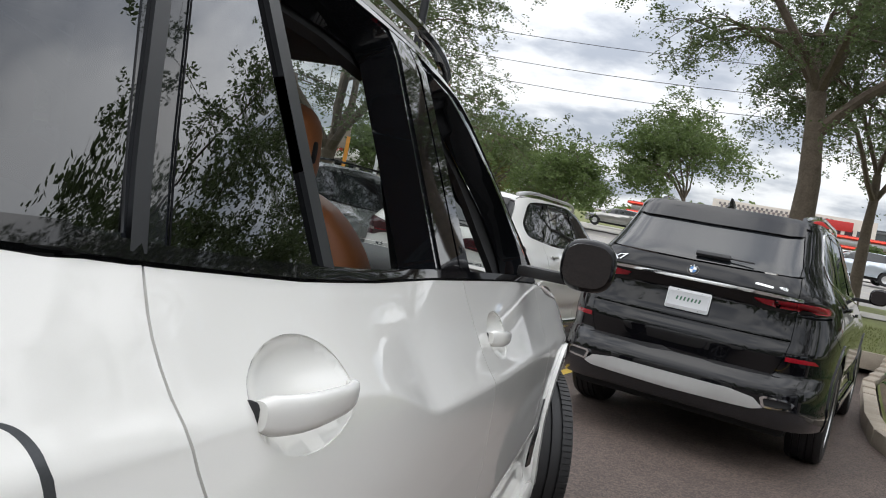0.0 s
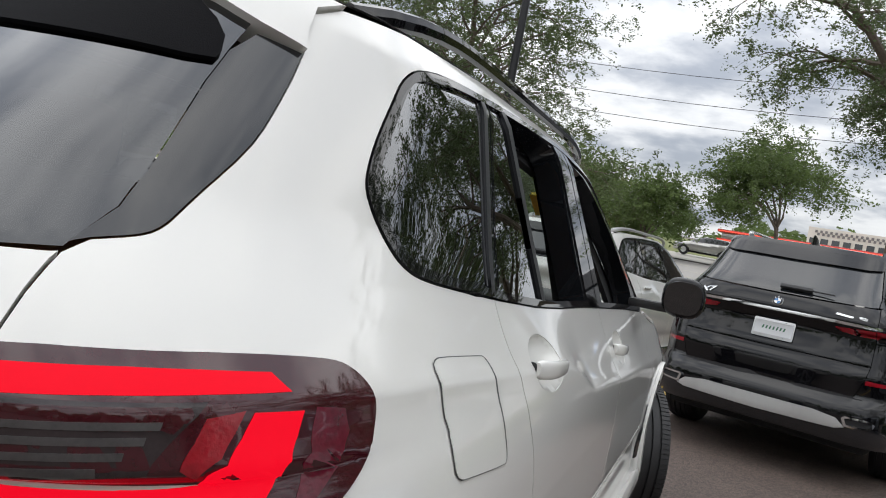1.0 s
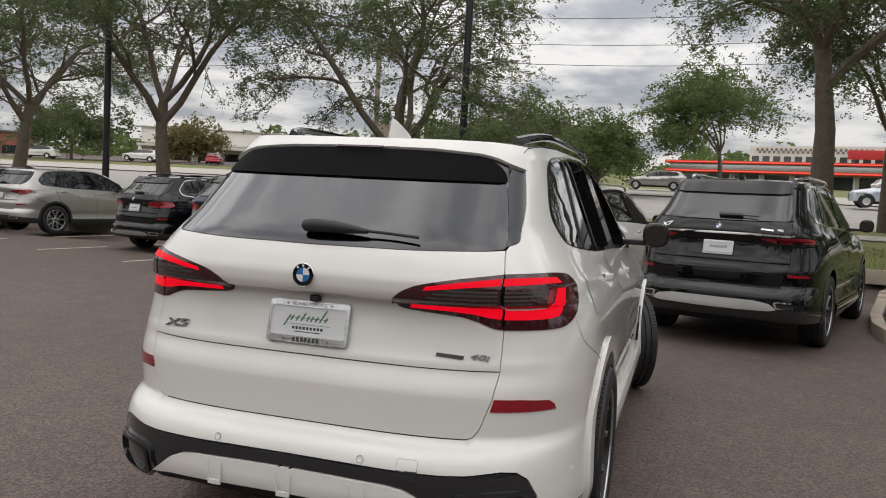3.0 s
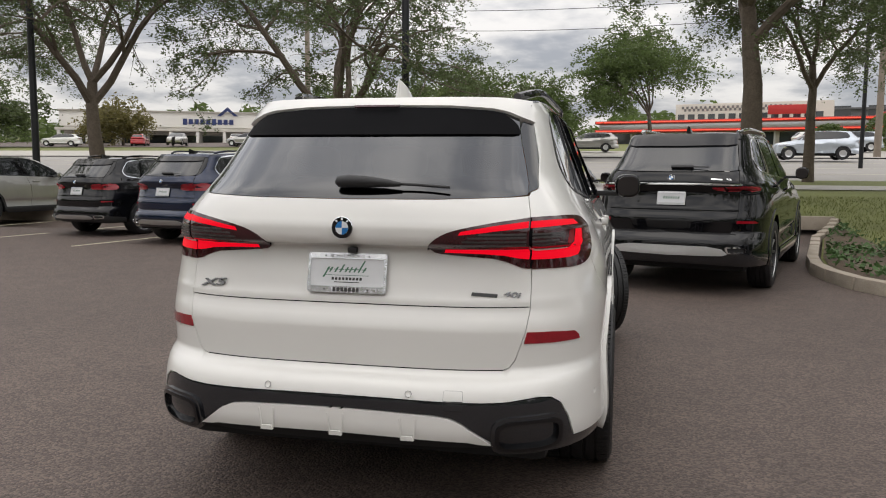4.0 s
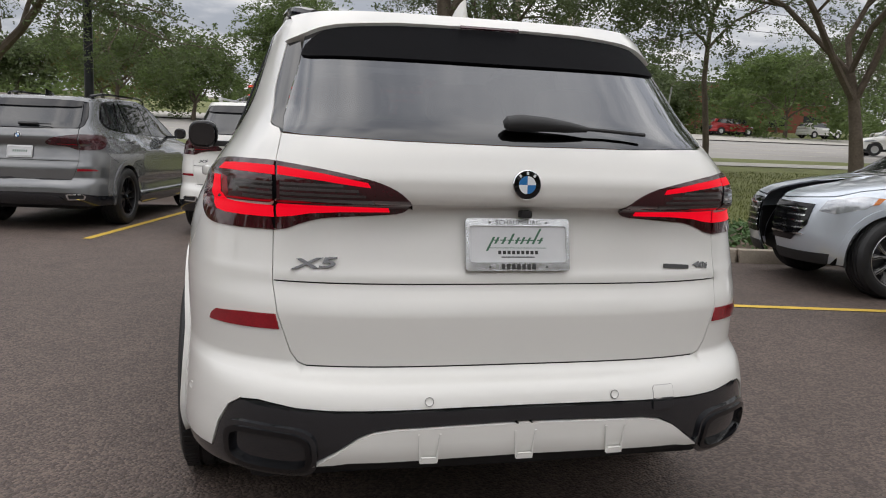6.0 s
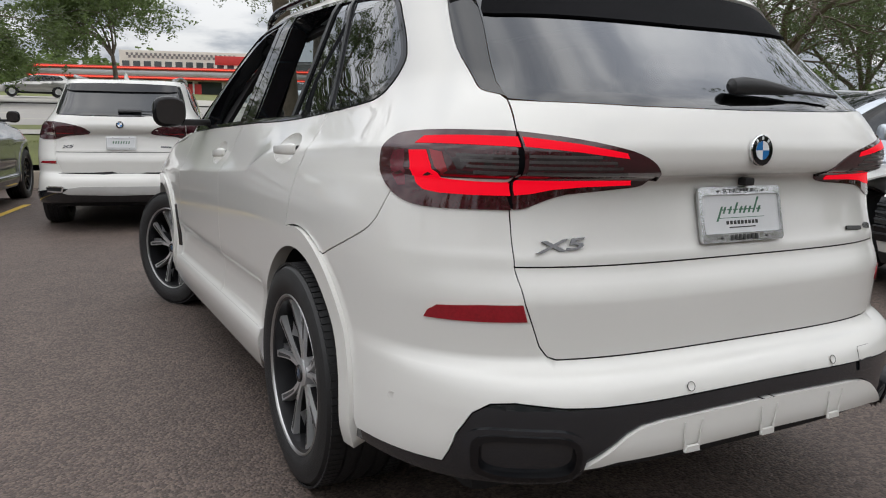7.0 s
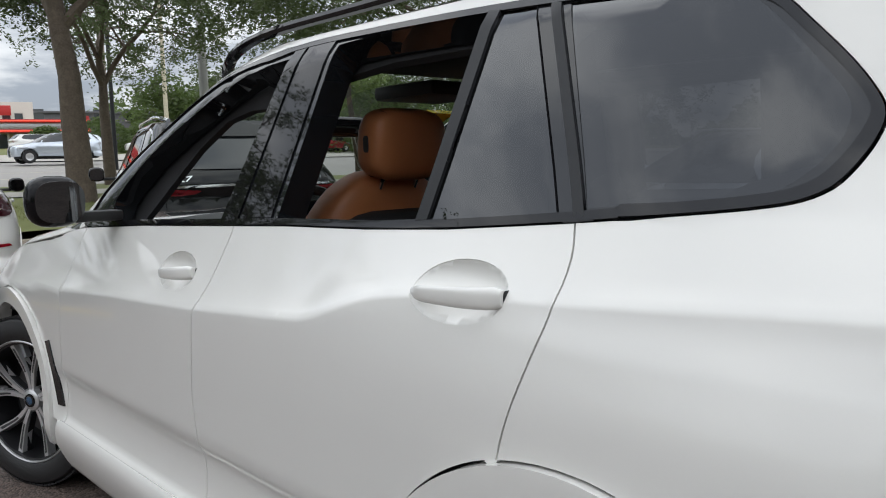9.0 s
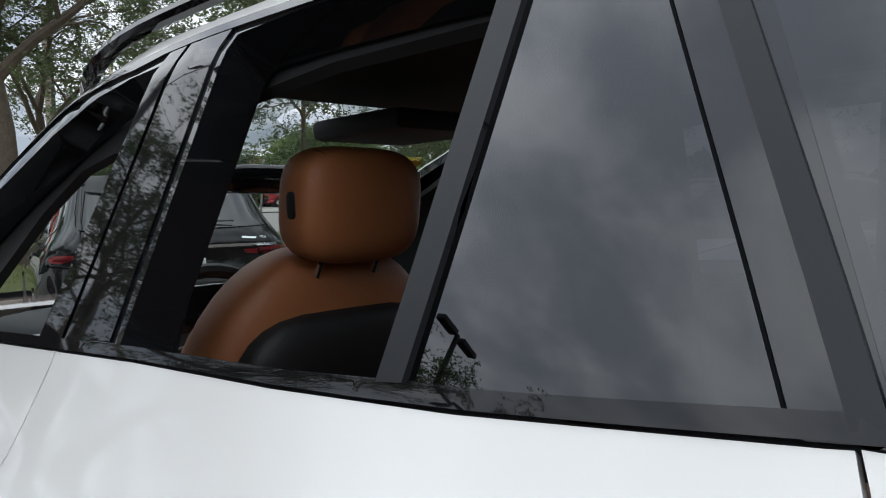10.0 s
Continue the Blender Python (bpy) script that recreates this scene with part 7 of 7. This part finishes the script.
def house(x, y, w, d, hh, turn, wall_m, label, cols=6):
    b = tagged(new("building"), label, "building")
    b.matrix_world = pose(x, y, float(ground_rise(y)) - 0.5, 0, 0, turn)
    block("wall", (0, d / 2, hh / 2), (w, d, hh), wall_m, b)
    block("roof", (0, d / 2, hh + 0.15), (w + 0.6, d + 0.6, 0.3), ROOFG, b)
    for i in range(cols):
        for z in ([1.8] if hh < 5 else [1.8, 4.8]):
            win = block("window", (-w / 2 + w * (i + 0.5) / cols, -0.03, z), (w / cols * 0.5, 0.12, 1.5), SHOPG, b, bevel=0.0)
            block("sill", (-w / 2 + w * (i + 0.5) / cols, -0.08, z - 0.82), (w / cols * 0.56, 0.2, 0.12), PAVE, win, bevel=0.0)


diner()
shops()
house(-118, 86, 40, 14, 4.6, 40, BRICKR, "low red brick building with a flat roof", 9)
house(58, 96, 34, 14, 6.5, -26, BRICKR, "two storey red brick building among trees", 8)
house(36, 118, 30, 12, 5.0, -12, ROOFG, "dark low building behind the trees", 7)


# ---- far cars ----
def far_car(name, label, x, y, turn, paint, tallness=1.0, group="cars beyond the road"):
    root = tagged(new(name), label, "car", group)
    root.matrix_world = pose(x, y, float(ground_rise(y)) + 0.10, 0, 0, turn)
    kk = np.array((0.93, 0.94, 0.95 * tallness))

    def one(nm, loops, material, **kw):
        sheet(nm, loops, surf, material, root, k=kk, step=0.12, thick=0.02, **kw)
        sheet(nm, [other(q) for q in loops], surf, material, root, k=kk, step=0.12, thick=0.02, **kw)
    body = [(0.0, 0.36)] + side([(0.55, 0.36)]) + side([(y_, max(z_, 0.36)) for y_, z_ in arc(HUB_R, HUB_Z, 0.44, 178, 2, 12)]) + side([(y_, max(z_, 0.36)) for y_, z_ in arc(HUB_F, HUB_Z, 0.44, 178, 2, 12)]) + [(5.5, 0.36), (5.5, 1.14)] + side([(3.43, 1.142), (2.0, 1.215), (1.2, 1.25), (0.62, 1.27)]) + tail([(0.5, 1.26), (0.0, 1.26)])
    one("body", [body], paint)
    one("cabin_shell", [[(0, 1.26), (0, 1.66)] + side([(0.8, 1.672), (1.9, 1.70), (2.34, 1.70), (2.66, 1.655), (2.94, 1.553), (3.28, 1.385), (3.43, 1.215), (3.43, 1.142), (2.0, 1.20), (1.2, 1.25), (0.62, 1.27)])], paint, off=-0.004)
    one("side_window", [side(WINDOWS)], DARKG, off=0.006)
    one("rear_window", [[(0, 1.29)] + tail([(0.60, 1.30), (0.55, 1.6), (0, 1.61)])], DARKG, off=0.008)
    zs = [1.150, 1.25, 1.35, 1.45, 1.55, 1.63, 1.69]
    one("windscreen", [[(float(us(float(front(z)) - 0.22, z)), z) for z in zs] + [(float(S90 + fcentre(z) - YC + LF), z) for z in zs[::-1]]], DARKG)
    one("tail_lamp", [tail(LAMPS["wide"]["gate"])], LENSRED, off=0.01)
    one("headlamp", [side([(4.02, 0.90), (4.3, 0.925)]) + [(4.75, 0.90), (4.80, 0.80), (4.6, 0.78)] + side([(4.25, 0.83)])], HEADL, off=0.01)
    roof_sheet(root, paint, k=kk, n=36)
    for s in (1, -1):
        for hy in (HUB_R, HUB_F):
            bm = bmesh.new()
            revolve(bm, [(0.20, s * 0.12), (0.24, s * 0.13), (0.34, s * 0.12), (0.35, 0.0), (0.34, -s * 0.1), (0.2, -s * 0.1)], 24, Matrix.Translation((s * 0.76, hy * kk[1], 0.35)))
            ty = part("wheel", bm, RUBBER, root)
            bm = bmesh.new()
            revolve(bm, [(0.23, s * 0.11), (0.20, s * 0.09), (0.05, s * 0.10), (0.001, s * 0.10)], 24, Matrix.Translation((s * 0.76, hy * kk[1], 0.35)))
            part("rim", bm, ALLOY, ty)
    bm = bmesh.new()
    box(bm, (0, 2.3, 0.40), (1.5, 3.9, 0.3), 0.05)
    part("underbody", bm, LINER, root)
    return root


far_car("suv", "pale sport utility car on the road", 14.2, 45.5, 88, PALEP)
far_car("suv", "white sport utility car parked under the trees", 36.0, 33.5, 62, WHITE)
for x, y, t, p, n in ((27, 62.5, 80, WHITE, "white"), (33, 62.0, 86, SILVERP, "silver"), (39, 62.5, -90, REDP, "red"), (43.5, 63.0, 95, BLACKP, "black"), (50, 64, -85, WHITE, "white"), (20, 61, 90, PALEP, "pale"), (14, 63, -88, WHITE, "white"), (-44, 84, 20, WHITE, "white"), (-50, 82, 200, SILVERP, "silver"), (-56, 82, 24, REDP, "red"), (-62, 80, 110, WHITE, "white"), (-38, 80, 100, SILVERP, "silver"), (-72, 74, 110, WHITE, "white"), (-80, 70, 120, WHITE, "white"), (-92, 66, 120, REDP, "red"), (1, 60, 92, SILVERP, "silver"), (60, 60, 80, WHITE, "white")):
    far_car("car", n + " car standing beyond the road", x, y, t, p, 0.92)
